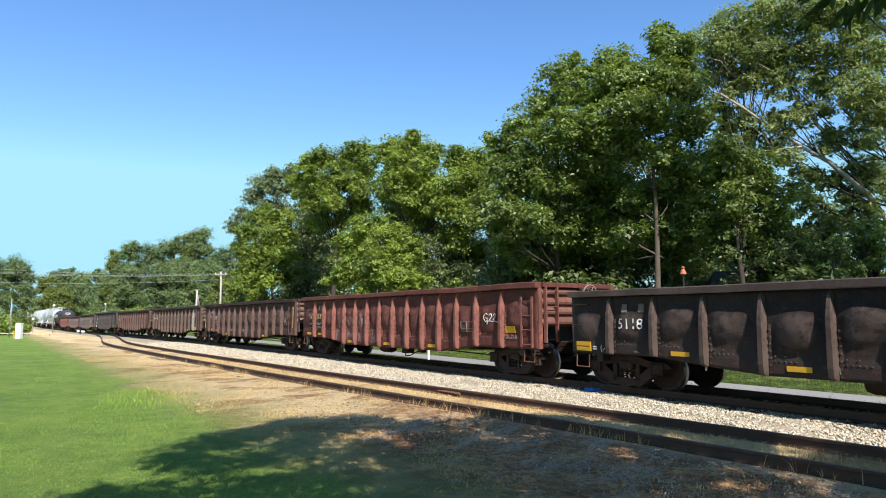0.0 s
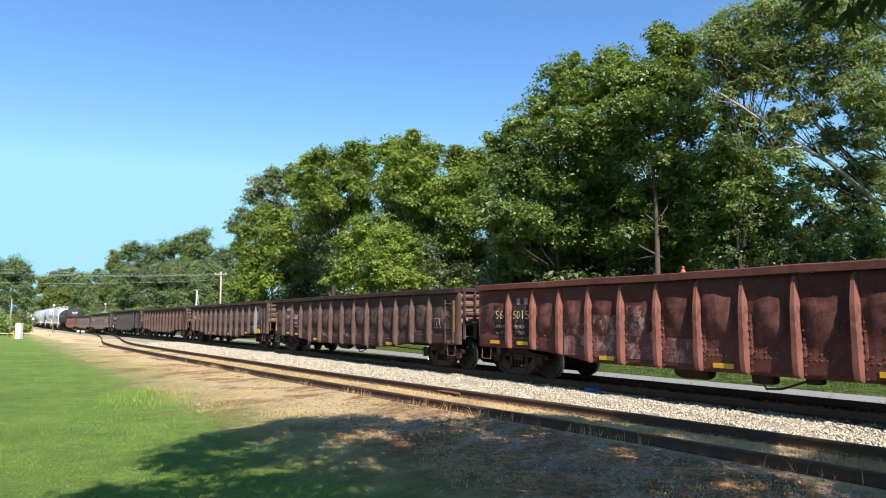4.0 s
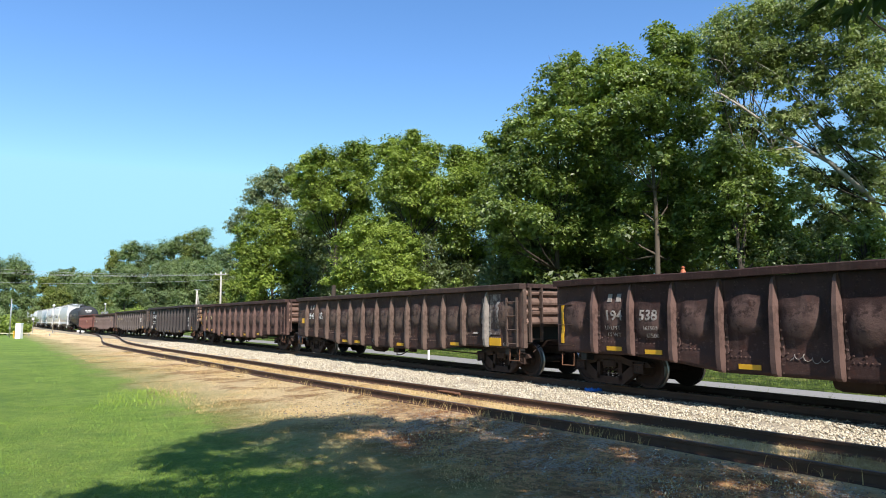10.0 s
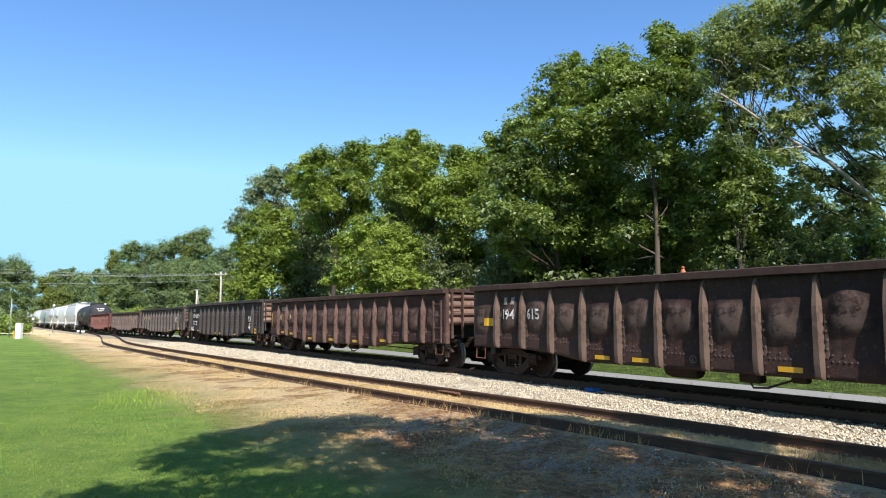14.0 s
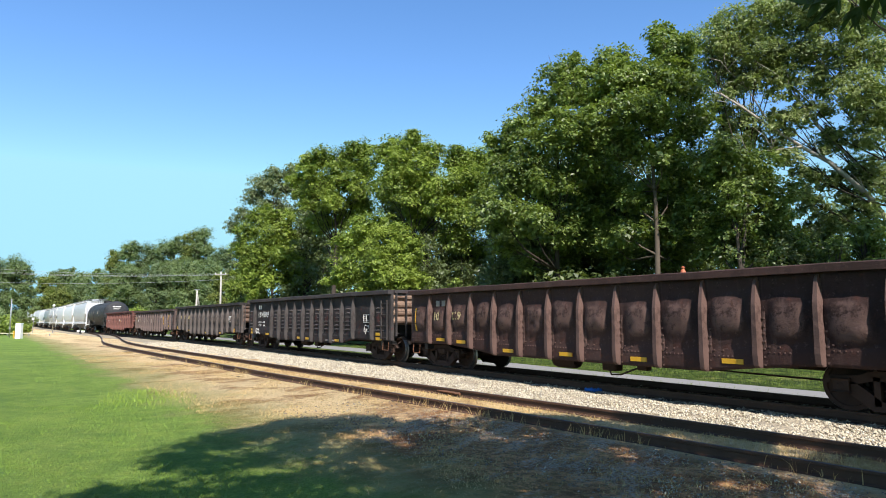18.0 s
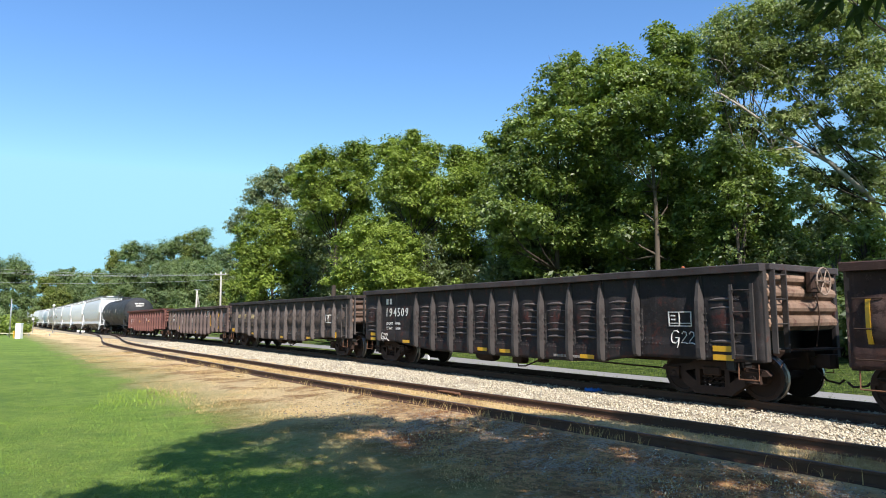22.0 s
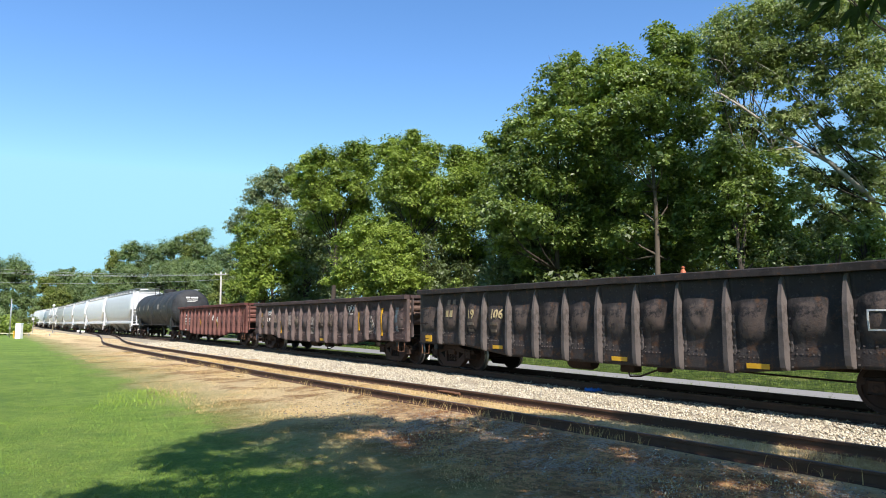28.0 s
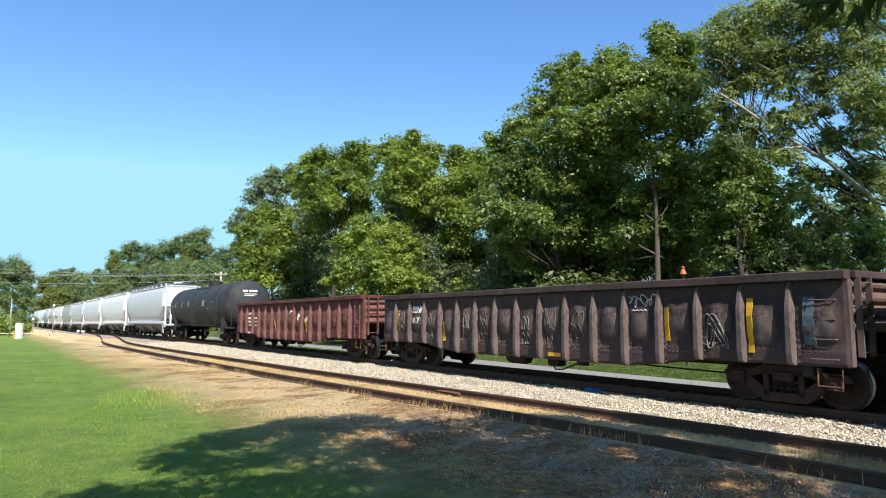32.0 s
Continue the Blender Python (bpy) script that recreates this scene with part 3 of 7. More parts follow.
def build_grass():
    blades("lawn_grass", 34000, (-4, 24), (9.6, 17.5), (0.012, 0.036), (0.004, 0.009), M_BLADE, 21, "short mown green lawn grass", bias=2.1,
           keep=lambda s, o, rng: (o + rng.normal(0, 0.45, len(s)) > 9.9) & (o < 16.2 + rng.normal(0, 0.7, len(s))))
    blades("lawn_grass", 44000, (-4, 10), (9.3, 14.5), (0.012, 0.036), (0.0022, 0.0045), M_BLADE, 41, "mown lawn grass with uneven blades", bias=1.5, lean=1.0,
           keep=lambda s, o, rng: o + rng.normal(0, 0.5, len(s)) > 9.8)
    blades("dry_grass", 46000, (-4, 34), (5.9, 9.9), (0.015, 0.06), (0.003, 0.007), M_BLADE_DRY, 22, "short dry straw-coloured grass", keep=patchy(0.0, 0.9), lean=1.6)
    blades("dry_grass", 24000, (-4, 26), (-0.66, 0.66), (0.02, 0.08), (0.003, 0.005), M_BLADE_DRY, 24, "dry grass tufts along the siding rails",
           lean=1.2, shift=siding, bias=1.4)
    for d in (0.86, -0.86):
        blades("dry_grass", 1500, (-4, 26), (-0.07, 0.07), (0.06, 0.24), (0.003, 0.006), M_BLADE_DRY, 34, "long dry stalks along a siding rail",
               lean=0.8, shift=lambda s: siding(s) + d, keep=patchy(0.45, 1.1))
    blades("sparse_grass", 2600, (-4, 8), (5.9, 10), (0.015, 0.055), (0.003, 0.006), M_BLADE_OLIVE, 25, "sparse green grass in the shaded dirt", keep=patchy(0.5, 1.3))
    blades("dry_grass", 5500, (-4, 10), (5.6, 9), (0.015, 0.06), (0.003, 0.005), M_BLADE_DRY, 29, "dry grass tufts in the shaded dirt", keep=patchy(0.4, 2.1), lean=1.0)
    blades("straw_litter", 15000, (-4, 7), (5.7, 10.2), (0.006, 0.016), (0.003, 0.006), M_BLADE_DRY, 35, "dead straw lying on the shaded dirt", keep=patchy(0.1, 1.7), lean=7.0)
    blades("tall_grass_tuft", 2600, (7.6, 13.6), (8.9, 11.9), (0.03, 0.13), (0.004, 0.008), M_BLADE_LIME, 26, "taller lime green tuft of grass on the lawn",
           keep=lambda s, o, rng: ((s - 10.4) / 2.3) ** 2 + ((o - 10.3) / 1.1) ** 2 < rng.random(len(s)) ** 0.8)
    blades("verge_grass", 26000, (-6, 40), (-16, -6.1), (0.03, 0.11), (0.006, 0.012), M_VERGE, 27, "unmown green grass on the verge behind the road",
           keep=lambda s, o, rng: o < np.interp(s, [-40, 11, 31, 70], [-6.1, -6.0, -7.6, -9.2]) - 0.1 - 0.3 * rng.random(len(s)) + 0 * s)
    blades("verge_grass", 2600, (-4, 34), (-4.6, -3.0), (0.06, 0.22), (0.004, 0.009), M_VERGE, 28, "weeds along the far shoulder of the ballast")


# ---- freight cars ----
def lettering(text, size, mat, parent, x, skin, z, label, shear=0.0, bold=0.0, space=1.0):
    """Stencilled characters laid on the side sheet."""
    cu = bpy.data.curves.new("lettering", "FONT")
    cu.body, cu.size, cu.shear, cu.offset, cu.extrude = text, size, shear, bold, 0.002
    cu.resolution_u, cu.space_character = 2, space
    ob = new("lettering", cu)
    me = bpy.data.meshes.new_from_object(ob.evaluated_get(bpy.context.evaluated_depsgraph_get()))
    bpy.data.objects.remove(ob)
    bpy.data.curves.remove(cu)
    me.materials.clear()
    me.materials.append(mat)
    for v in me.vertices:
        px, pz, lift = v.co.x + x, v.co.y + z, v.co.z
        v.co = (px, -(skin(px, pz) + 0.014 + lift), pz)
    # one object a character
    bm = bmesh.new()
    bm.from_mesh(me)
    bm.verts.index_update()
    island = {}
    for v in bm.verts:
        if v.index in island:
            continue
        stack, island[v.index] = [v], v.index
        while stack:
            for e in stack.pop().link_edges:
                for w in e.verts:
                    if w.index not in island:
                        island[w.index] = v.index
                        stack.append(w)
    for key in sorted(set(island.values())):
        s, where = Shape(), {}
        for v in bm.verts:
            if island[v.index] == key:
                where[v.index] = len(s.v)
                s.v.append(tuple(v.co))
        s.f = [tuple(where[v.index] for v in face.verts) for face in bm.faces if island[face.verts[0].index] == key]
        part("letter", s, mat, parent, label)
    bm.free()


def draped(x0, x1, z0, z1, skin, lift=0.016, nx=0):
    """A thin plate that follows the side sheet."""
    nx = nx or max(1, int(abs(x1 - x0) / 0.12))
    nz = max(1, int(abs(z1 - z0) / 0.15))
    s = Shape()
    v = []
    for d in (lift, -0.002):
        for i in range(nx + 1):
            for k in range(nz + 1):
                px, pz = x0 + (x1 - x0) * i / nx, z0 + (z1 - z0) * k / nz
                v.append((px, -(skin(px, pz) + d), pz))
    n, m = nz + 1, (nx + 1) * (nz + 1)
    f = [(i * n + k, i * n + k + 1, i * n + n + k + 1, i * n + n + k) for i in range(nx) for k in range(nz)]
    f += [(m + i * n + k, m + i * n + n + k, m + i * n + n + k + 1, m + i * n + k + 1) for i in range(nx) for k in range(nz)]
    f += [(i * n, (i + 1) * n, m + (i + 1) * n, m + i * n) for i in range(nx)] + [(i * n + nz, m + i * n + nz, m + (i + 1) * n + nz, (i + 1) * n + nz) for i in range(nx)]
    f += [(k, m + k, m + k + 1, k + 1) for k in range(nz)] + [(nx * n + k, nx * n + k + 1, m + nx * n + k + 1, m + nx * n + k) for k in range(nz)]
    return s.add(v, f)


def bars(parent, mat, rows, skin, label):
    """Unreadable or private writing as plain bars: (x0, x1, z0, z1)."""
    for x0, x1, z0, z1 in rows:
        part("lettering", draped(x0, x1, z0, z1, skin), mat, parent, label)


def scribble(parent, mat, strokes, skin, r, label):
    for pts in strokes:
        part("graffiti", Shape().tube([(x, -(skin(x, z) + 0.010), z) for x, z in pts], r, 4), mat, parent, label)


G22 = [[(0.27, 0.30), (0.20, 0.36), (0.10, 0.35), (0.02, 0.25), (0.0, 0.12), (0.06, 0.02), (0.16, 0.0), (0.25, 0.06), (0.26, 0.15), (0.15, 0.16), (0.27, 0.16), (0.26, -0.02), (0.22, -0.12)],
       [(0.36, 0.27), (0.42, 0.34), (0.50, 0.32), (0.51, 0.23), (0.42, 0.10), (0.36, 0.02), (0.48, 0.03), (0.56, 0.0)],
       [(0.60, 0.27), (0.66, 0.34), (0.74, 0.32), (0.75, 0.23), (0.66, 0.10), (0.60, 0.02), (0.74, 0.02), (0.88, -0.05), (0.93, -0.12)]]


def chalk(parent, mat, x, z, size, skin):
    """A hand-drawn chalk mark."""
    scribble(parent, mat, [[(x + px * size, z + pz * size) for px, pz in st] for st in G22], skin, 0.013, "hand-drawn white chalk mark")


WHEEL_R = 0.455


def wheelset_mesh():
    s = Shape()
    for sy in (-1, 1):
        prof = [(0.08, 0.60), (0.09, 0.63), (0.36, 0.665), (0.375, 0.66), (WHEEL_R, 0.66), (WHEEL_R + 0.0, 0.665), (WHEEL_R, 0.76), (WHEEL_R - 0.012, 0.785), (0.37, 0.79), (0.352, 0.765), (0.16, 0.715), (0.12, 0.80), (0.085, 0.83), (0.02, 0.835)]
        s.lathe([(r, a * sy) for r, a in prof], (0, 0, 0), "y", 26)
        s.lathe([(WHEEL_R + 0.026, sy * 0.645), (WHEEL_R + 0.026, sy * 0.67), (WHEEL_R - 0.01, sy * 0.69), (WHEEL_R - 0.01, sy * 0.64)], (0, 0, 0), "y", 26)
        s.lathe([(0.075, sy * 0.84), (0.075, sy * 1.12), (0.05, sy * 1.13)], (0, 0, 0), "y", 12)
        for k in range(3):
            a = k * 2.094
            s.tube([(0.045 * math.cos(a), sy * 1.12, 0.045 * math.sin(a)), (0.045 * math.cos(a), sy * 1.15, 0.045 * math.sin(a))], 0.014, 6)
    s.lathe([(0.085, -0.7), (0.085, 0.7)], (0, 0, 0), "y", 12)
    me = s.mesh("wheelset", M_WHEEL, False)
    me.materials.append(M_TREAD)
    for p in me.polygons:
        c = p.center
        r = math.hypot(c.x, c.z)
        if r > WHEEL_R - 0.02 and abs(c.y) > 0.655:
            p.material_index = 1
    return me


def side_frame_mesh(sy):
    s = Shape()
    y0, y1 = sy * 0.93, sy * 1.09
    wb = 0.89
    # cast truss: top chord, bottom chord, pedestals and columns
    top = [(-1.22, 0.50), (-1.12, 0.60), (-0.62, 0.63), (-0.35, 0.72), (0.35, 0.72), (0.62, 0.63), (1.12, 0.60), (1.22, 0.50), (1.12, 0.48), (0.66, 0.48), (0.36, 0.55), (-0.36, 0.55), (-0.66, 0.48), (-1.12, 0.48)]
    s.prism(top, y0, y1)
    s.prism([(-1.02, 0.50), (-0.68, 0.52), (-0.26, 0.215), (0.26, 0.215), (0.68, 0.52), (1.02, 0.50), (0.40, 0.05), (-0.40, 0.05)], y0, y1)
    for x in (-0.33, 0.33):
        s.box(x - 0.05, x + 0.05, y0, y1, 0.14, 0.62)
    for x in (-wb, wb):
        s.box(x - 0.15, x + 0.15, y0 - sy * 0.01, y1 + sy * 0.03, 0.34, 0.56, 0.03)
    return s.mesh("side_frame", M_TRUCK)


def spring_mesh(sy):
    """One coil spring."""
    pts = [(0.056 * math.cos(k * 0.9), sy * 1.0 + 0.056 * math.sin(k * 0.9), 0.18 + k * 0.0068) for k in range(40)][::2]
    return Shape().tube(pts, 0.016, 4).mesh("spring", M_TRUCK)


def bolster_mesh():
    s = Shape()
    s.box(-0.2, 0.2, -1.12, 1.12, 0.43, 0.62, 0.03)
    s.lathe([(0.2, 0.62), (0.2, 0.74)], (0, 0, 0), "z", 14)
    for x in (-0.6, 0.6):
        s.tube([(x, -0.75, 0.3), (x, 0.75, 0.3)], 0.035, 6)
        for y in (-0.74, 0.74):
            s.box(x - 0.05, x + 0.05, y - 0.06, y + 0.06, 0.25, 0.5, 0.02)
    return s.mesh("bolster", M_TRUCK)


WHEELSET, BOLSTER = wheelset_mesh(), bolster_mesh()
SIDE_FRAME = {sy: side_frame_mesh(sy) for sy in (-1, 1)}
SPRING = {sy: spring_mesh(sy) for sy in (-1, 1)}
ROLLING = []          # wheelsets that turn as the train rolls


def add_truck(car, x):
    truck = put("truck", BOLSTER, car, pose(x, 0, 0.025), "rusty cast-steel two-axle truck")
    for sy in (-1, 1):
        put("side_frame", SIDE_FRAME[sy], truck)
        for sx in (-0.2, -0.07, 0.07, 0.2):
            put("spring", SPRING[sy], truck, pose(sx, 0, 0))
    for wx in (-0.89, 0.89):
        w = put("wheelset", WHEELSET, truck, pose(wx, 0, WHEEL_R - 0.025), "steel wheels with bright worn treads")
        ROLLING.append((w, wx))
    return truck


def coupler_mesh(reach):
    s = Shape()
    s.box(0, reach - 0.2, -0.09, 0.09, 0.70, 0.86, 0.02)
    s.prism([(reach - 0.28, -0.13), (reach - 0.02, -0.16), (reach + 0.02, -0.04), (reach - 0.1, 0.0), (reach + 0.03, 0.05), (reach - 0.02, 0.17), (reach - 0.28, 0.13)], 0.66, 0.92, "xy")
    s.tube([(reach - 0.5, 0.25, 0.62), (reach - 0.3, 0.27, 0.40), (reach - 0.05, 0.22, 0.36), (reach + 0.05, 0.2, 0.44)], 0.022, 6)
    s.tube([(reach - 0.55, -0.1, 0.86), (reach - 0.5, -0.9, 0.84), (reach - 0.42, -1.2, 0.70)], 0.014, 5)
    return s


def dent(x, z, seed, w, h):
    """How far a panel is pushed out at x, z of its width and height: a lumpy bulge below mid height."""
    u, v = x / w, z / h
    # a lumpy pillow at mid height, steep above and fading out below
    uc, vc = 0.47 + 0.05 * math.sin(seed * 2.3), 0.60 + 0.04 * math.sin(seed * 1.7)
    wob = 0.07 * noise.noise(Vector((u * 3 + seed, v * 3, seed * 0.7)))
    du = (u - uc) / (0.36 + wob)
    dv = (v - vc) / ((0.20 if v > vc else 0.24) + wob)
    rho = min(1.0, (abs(du) ** 3.4 + abs(dv) ** 3.4) ** (1 / 3.4))
    bell = (1 - rho ** 2.2) ** 0.75
    skirt = math.sin(math.pi * min(max(u, 0), 1)) * math.sin(math.pi * min(max((v - 0.2) / 0.6, 0), 1))
    lump = noise.noise(Vector((x * 1.7 + seed * 3.1, z * 1.5, seed * 1.3)))
    fine = noise.noise(Vector((x * 6 + seed, z * 4, seed * 2.7))) + 0.6 * noise.noise(Vector((x * 13 + seed, z * 9, seed * 1.9)))
    crease = abs(noise.noise(Vector((x * 4.5 + seed * 1.7, z * 5.5, seed)))) + 0.5 * abs(noise.noise(Vector((x * 10 + seed, z * 11, seed * 2.0))))
    return bell * (0.095 + 0.055 * lump) + 0.02 * skirt + 0.026 * fine * bell - 0.045 * crease * bell + 0.006 * noise.noise(Vector((x * 2.2, z * 2.0, seed * 5.0)))


def panel_mesh(w, z0, z1, zb0, zb1, seed, mat, sy, depth=1.0):
    """One side sheet between two ribs, with its thickness, bulged by years of loads. zb0, zb1: its lower edge at either end."""
    nx, nz = 14, 22
    s = Shape()
    y_in = sy * 1.36
    grid = []
    for i in range(nx + 1):
        x = w * i / nx
        lo = zb0 + (zb1 - zb0) * i / nx
        for k in range(nz + 1):
            z = lo + (z1 - lo) * k / nz
            out = depth * dent(x, z - z0, seed, w, z1 - z0) + (0.03 if k <= 4 else 0.0)
            grid.append((x, sy * (1.42 + out), z))
    n = nz + 1
    f = [(i * n + k, i * n + k + 1, i * n + n + k + 1, i * n + n + k) for i in range(nx) for k in range(nz)]
    # the flat inside and the edges
    rim = [i * n for i in range(nx)] + [nx * n + k for k in range(nz)] + [i * n + nz for i in range(nx, 0, -1)] + [k for k in range(nz, 0, -1)]
    off, m = len(grid), len(rim)
    grid += [(grid[q][0], y_in, grid[q][2]) for q in rim]
    f += [(rim[j], rim[(j + 1) % m], off + (j + 1) % m, off + j) for j in range(m)] + [tuple(range(off, off + m))]
    s.add(grid, f)
    me = s.mesh("panel", mat, True)
    return me


def louvre_mesh(w, mat, sy):
    """One long rounded louvre pressed out of a side sheet."""
    rings, m = [], 7
    for i in range(11):
        u = i / 10
        r = 0.034 * math.sin(math.pi * u) ** 0.6 + 0.003
        rings += [((0.17 + 0.66 * u) * w, sy * (1.425 + r * 1.7 * math.sin(math.pi * q / (m - 1)) ** 0.8), r * 0.9 * math.cos(math.pi * q / (m - 1)) + 0.02 * math.sin(math.pi * u)) for q in range(m)]
    f = [(i * m + q, i * m + q + 1, (i + 1) * m + q + 1, (i + 1) * m + q) for i in range(10) for q in range(m - 1)]
    f += [(i * m, (i + 1) * m, (i + 1) * m + m - 1, i * m + m - 1) for i in range(10)] + [tuple(range(m)), tuple(range(10 * m, 11 * m))]
    return Shape().add(rings, f).mesh("louvre", mat, True)


def rib_mesh(z0, z1, mat, sy):
    """A pressed side post: narrow and shallow at the top, deep at the foot."""
    s = Shape()
    h = z1 - z0
    levels = [(z1, 0.045, 0.02, 0.02), (z1 - 0.05 * h, 0.055, 0.03, 0.08), (z1 - 0.30 * h, 0.07, 0.04, 0.16), (z0 + 0.14 * h, 0.082, 0.05, 0.175), (z0 + 0.03 * h, 0.080, 0.048, 0.15), (z0, 0.078, 0.045, 0.09)]
    v, f = [], []
    for z, wb, wo, d in levels:
        v += [(-wb, sy * 1.40, z), (-wo, sy * (1.42 + d), z), (wo, sy * (1.42 + d), z), (wb, sy * 1.40, z)]
    for i in range(len(levels) - 1):
        for k in range(4):
            f.append((i * 4 + k, i * 4 + (k + 1) % 4, i * 4 + 4 + (k + 1) % 4, i * 4 + 4 + k))
    f += [(0, 1, 2, 3), (len(v) - 4, len(v) - 1, len(v) - 2, len(v) - 3)]
    s.add(v, f)
    # riveted flange
    s.box(0.085, 0.14, sy * 1.40, sy * 1.432, z0, z0 + 0.62 * h)
    for k in range(7):
        z = z0 + 0.05 + k * 0.085 * h
        s.box(0.095, 0.13, sy * 1.43, sy * 1.458, z, z + 0.036)
    for k in range(5):
        x = 0.19 + 0.095 * k
        s.box(x, x + 0.026, sy * 1.44, sy * 1.462, z0 + 0.17 * h, z0 + 0.17 * h + 0.026)
        if k in (0, 2):
            s.box(x, x + 0.026, sy * 1.44, sy * 1.458, z0 + 0.23 * h, z0 + 0.23 * h + 0.026)
    return s.mesh("rib", mat)


def end_mesh(top, mat, low=1.38):
    """A ribbed end wall with rounded horizontal corrugations; faces +x."""
    s = Shape()
    rows = 4
    prof = [(0.0, low)]
    hh = (top - 0.12 - low) / rows
    for r in range(rows):
        z = low + r * hh
        prof += [(0.012, z + 0.06 * hh), (0.085, z + 0.28 * hh), (0.105, z + 0.5 * hh), (0.085, z + 0.74 * hh), (0.012, z + 0.95 * hh)]
    prof += [(0.0, top - 0.12), (-0.06, top - 0.12), (-0.06, low)]
    s.prism(prof, -1.33, 1.33)
    return s.mesh("end_wall", mat)


def ladder(parent, mat, x, y0, y1, z0, z1, n, on_side, stiles=True):
    """Rungs (and stiles) on a side (running along x) or on an end (along y)."""
    s = Shape()
    w = 0.42
    for k in range(n):
        z = z0 + (z1 - z0) * k / (n - 1)
        s = Shape()
        if on_side:
            s.tube([(x, y0, z), (x, y1, z), (x + w, y1, z), (x + w, y0, z)], 0.013, 5)
        else:
            s.tube([(x, y0, z), (x + 0.09, y0, z), (x + 0.09, y1, z), (x, y1, z)], 0.013, 5)
        part("rung", s, mat, parent)
    if on_side and stiles:
        for xx in (x, x + w):
            part("ladder_rail", Shape().box(xx - 0.03, xx + 0.03, y1 - 0.012, y1 + 0.03, z0 - 0.08, z1 + 0.12), mat, parent)
    if not on_side:
        for yy in (y0, y1):
            part("ladder_rail", Shape().box(x, x + 0.1, yy - 0.02, yy + 0.02, z0 - 0.08, z1 + 0.1), mat, parent)


def gondola(u, colors, label, top=2.57, half=7.88, ribs=14, louvre=0, wide_ends=False, spans=None, brake=True, plain=(), seed=1, white_rib=(), yellow=None, stiles=True):
    """An open gondola car. u: its centre in the train. Its front end, +x, leads."""
    paint, rib_paint, rim_paint, end_paint = colors
    car = thing("gondola_car", pose(0, 0, 0), label, "freight car", "cars of the freight train")
    rnd = random.Random(seed)
    end_lo, mid_lo = 0.79, 0.57
    rim = 0.15

    def low(x):
        d = half - abs(x)
        return end_lo if d < 2.9 else (mid_lo if d > 4.2 else end_lo + (mid_lo - end_lo) * (d - 2.9) / 1.3)

    def bulge(i):
        return 0.25 if i in plain else (0.6 if louvre else 1.0)
    n = ribs
    pitch = 2 * half / n
    xs = [-half + pitch * i for i in range(n + 1)]
    if wide_ends:
        xs[3] += 0.34
        xs[4:13] = [xs[3] + 1.02 * k for k in range(1, 10)]
        xs[13] = xs[12] + 1.58
    if spans:
        xs = [-half + sum(spans[:i]) for i in range(n)] + [half]
    for sy in (-1, 1):
        ribs_made = {}
        bar = louvre_mesh(1.02 if wide_ends else pitch, M_LOUVRE, sy) if louvre else None
        for i in range(n):
            z0 = low((xs[i] + xs[i + 1]) / 2)
            lv = louvre if i not in plain else 0
            width = xs[i + 1] - xs[i]
            me = panel_mesh(width, mid_lo, top - rim, low(xs[i]), low(xs[i + 1]), seed * 10 + i + (50 if sy > 0 else 0), paint, sy, bulge(i))
            sheet = put("panel", me, car, pose(xs[i], 0, 0))
            for k in range(lv):
                put("louvre", bar, sheet, pose(0, 0, mid_lo + (top - rim - mid_lo) * (0.30 + 0.085 * k)))
        for i in range(1, n):
            if i - 1 in plain and i in plain:
                continue
            key = (round(low(xs[i]), 2), i in white_rib)
            if key not in ribs_made:
                ribs_made[key] = rib_mesh(key[0], top - rim - 0.03, M_SCUFFED if key[1] else rib_paint, sy)
            put("rib", ribs_made[key], car, pose(xs[i], 0, 0))
    def skin(x, z):
        i = max([0] + [q for q in range(n) if xs[q] <= x])
        lo = low(xs[i]) + (low(xs[i + 1]) - low(xs[i])) * (x - xs[i]) / (xs[i + 1] - xs[i])
        foot = 0.03 if (z - lo) / (top - rim - lo) * 22 < 5 else 0.0
        return 1.42 + foot + bulge(i) * dent(x - xs[i], z - mid_lo, seed * 10 + i, xs[i + 1] - xs[i], top - rim - mid_lo)
    # top chord all round
    s = Shape()
    for sy in (-1, 1):
        a, b = sy * 1.33, sy * 1.56
        pts = []
        for i in range(31):
            x = -half - 0.05 + (2 * half + 0.1) * i / 30
            sag = 0.020 * noise.noise(Vector((x * 0.35, seed * 2.0, sy))) + 0.012 * noise.noise(Vector((x * 1.1, seed * 3.0, sy)))
            pts.append((x, sag))
        v, f = [], []
        for x, g in pts:
            v += [(x, a, top - rim + g), (x, b, top - rim + g), (x, b + sy * 0.004, top - 0.02 + g), (x, b - sy * 0.03, top + g), (x, a, top + g)]
        for i in range(30):
            for k in range(5):
                f.append((i * 5 + k, i * 5 + (k + 1) % 5, i * 5 + 5 + (k + 1) % 5, i * 5 + 5 + k))
        f += [(0, 1, 2, 3, 4), tuple(len(v) - 5 + k for k in range(5))]
        s.add(v, f)
    part("top_chord", s, rim_paint, car, "bent steel top chord")
    for sx in (-1, 1):
        s = Shape().box(sx * half - 0.04, sx * half + sx * 0.14, -1.325, 1.325, top - 0.14, top - 0.01, 0.015)
        part("end_chord", s, rim_paint, car)
    end = end_mesh(top, end_paint)
    put("end_wall", end, car, pose(half - 0.03, 0, 0), "corrugated steel end wall")
    put("end_wall", end, car, pose(-half + 0.03, 0, 0, 0, 0, 180), "corrugated steel end wall")
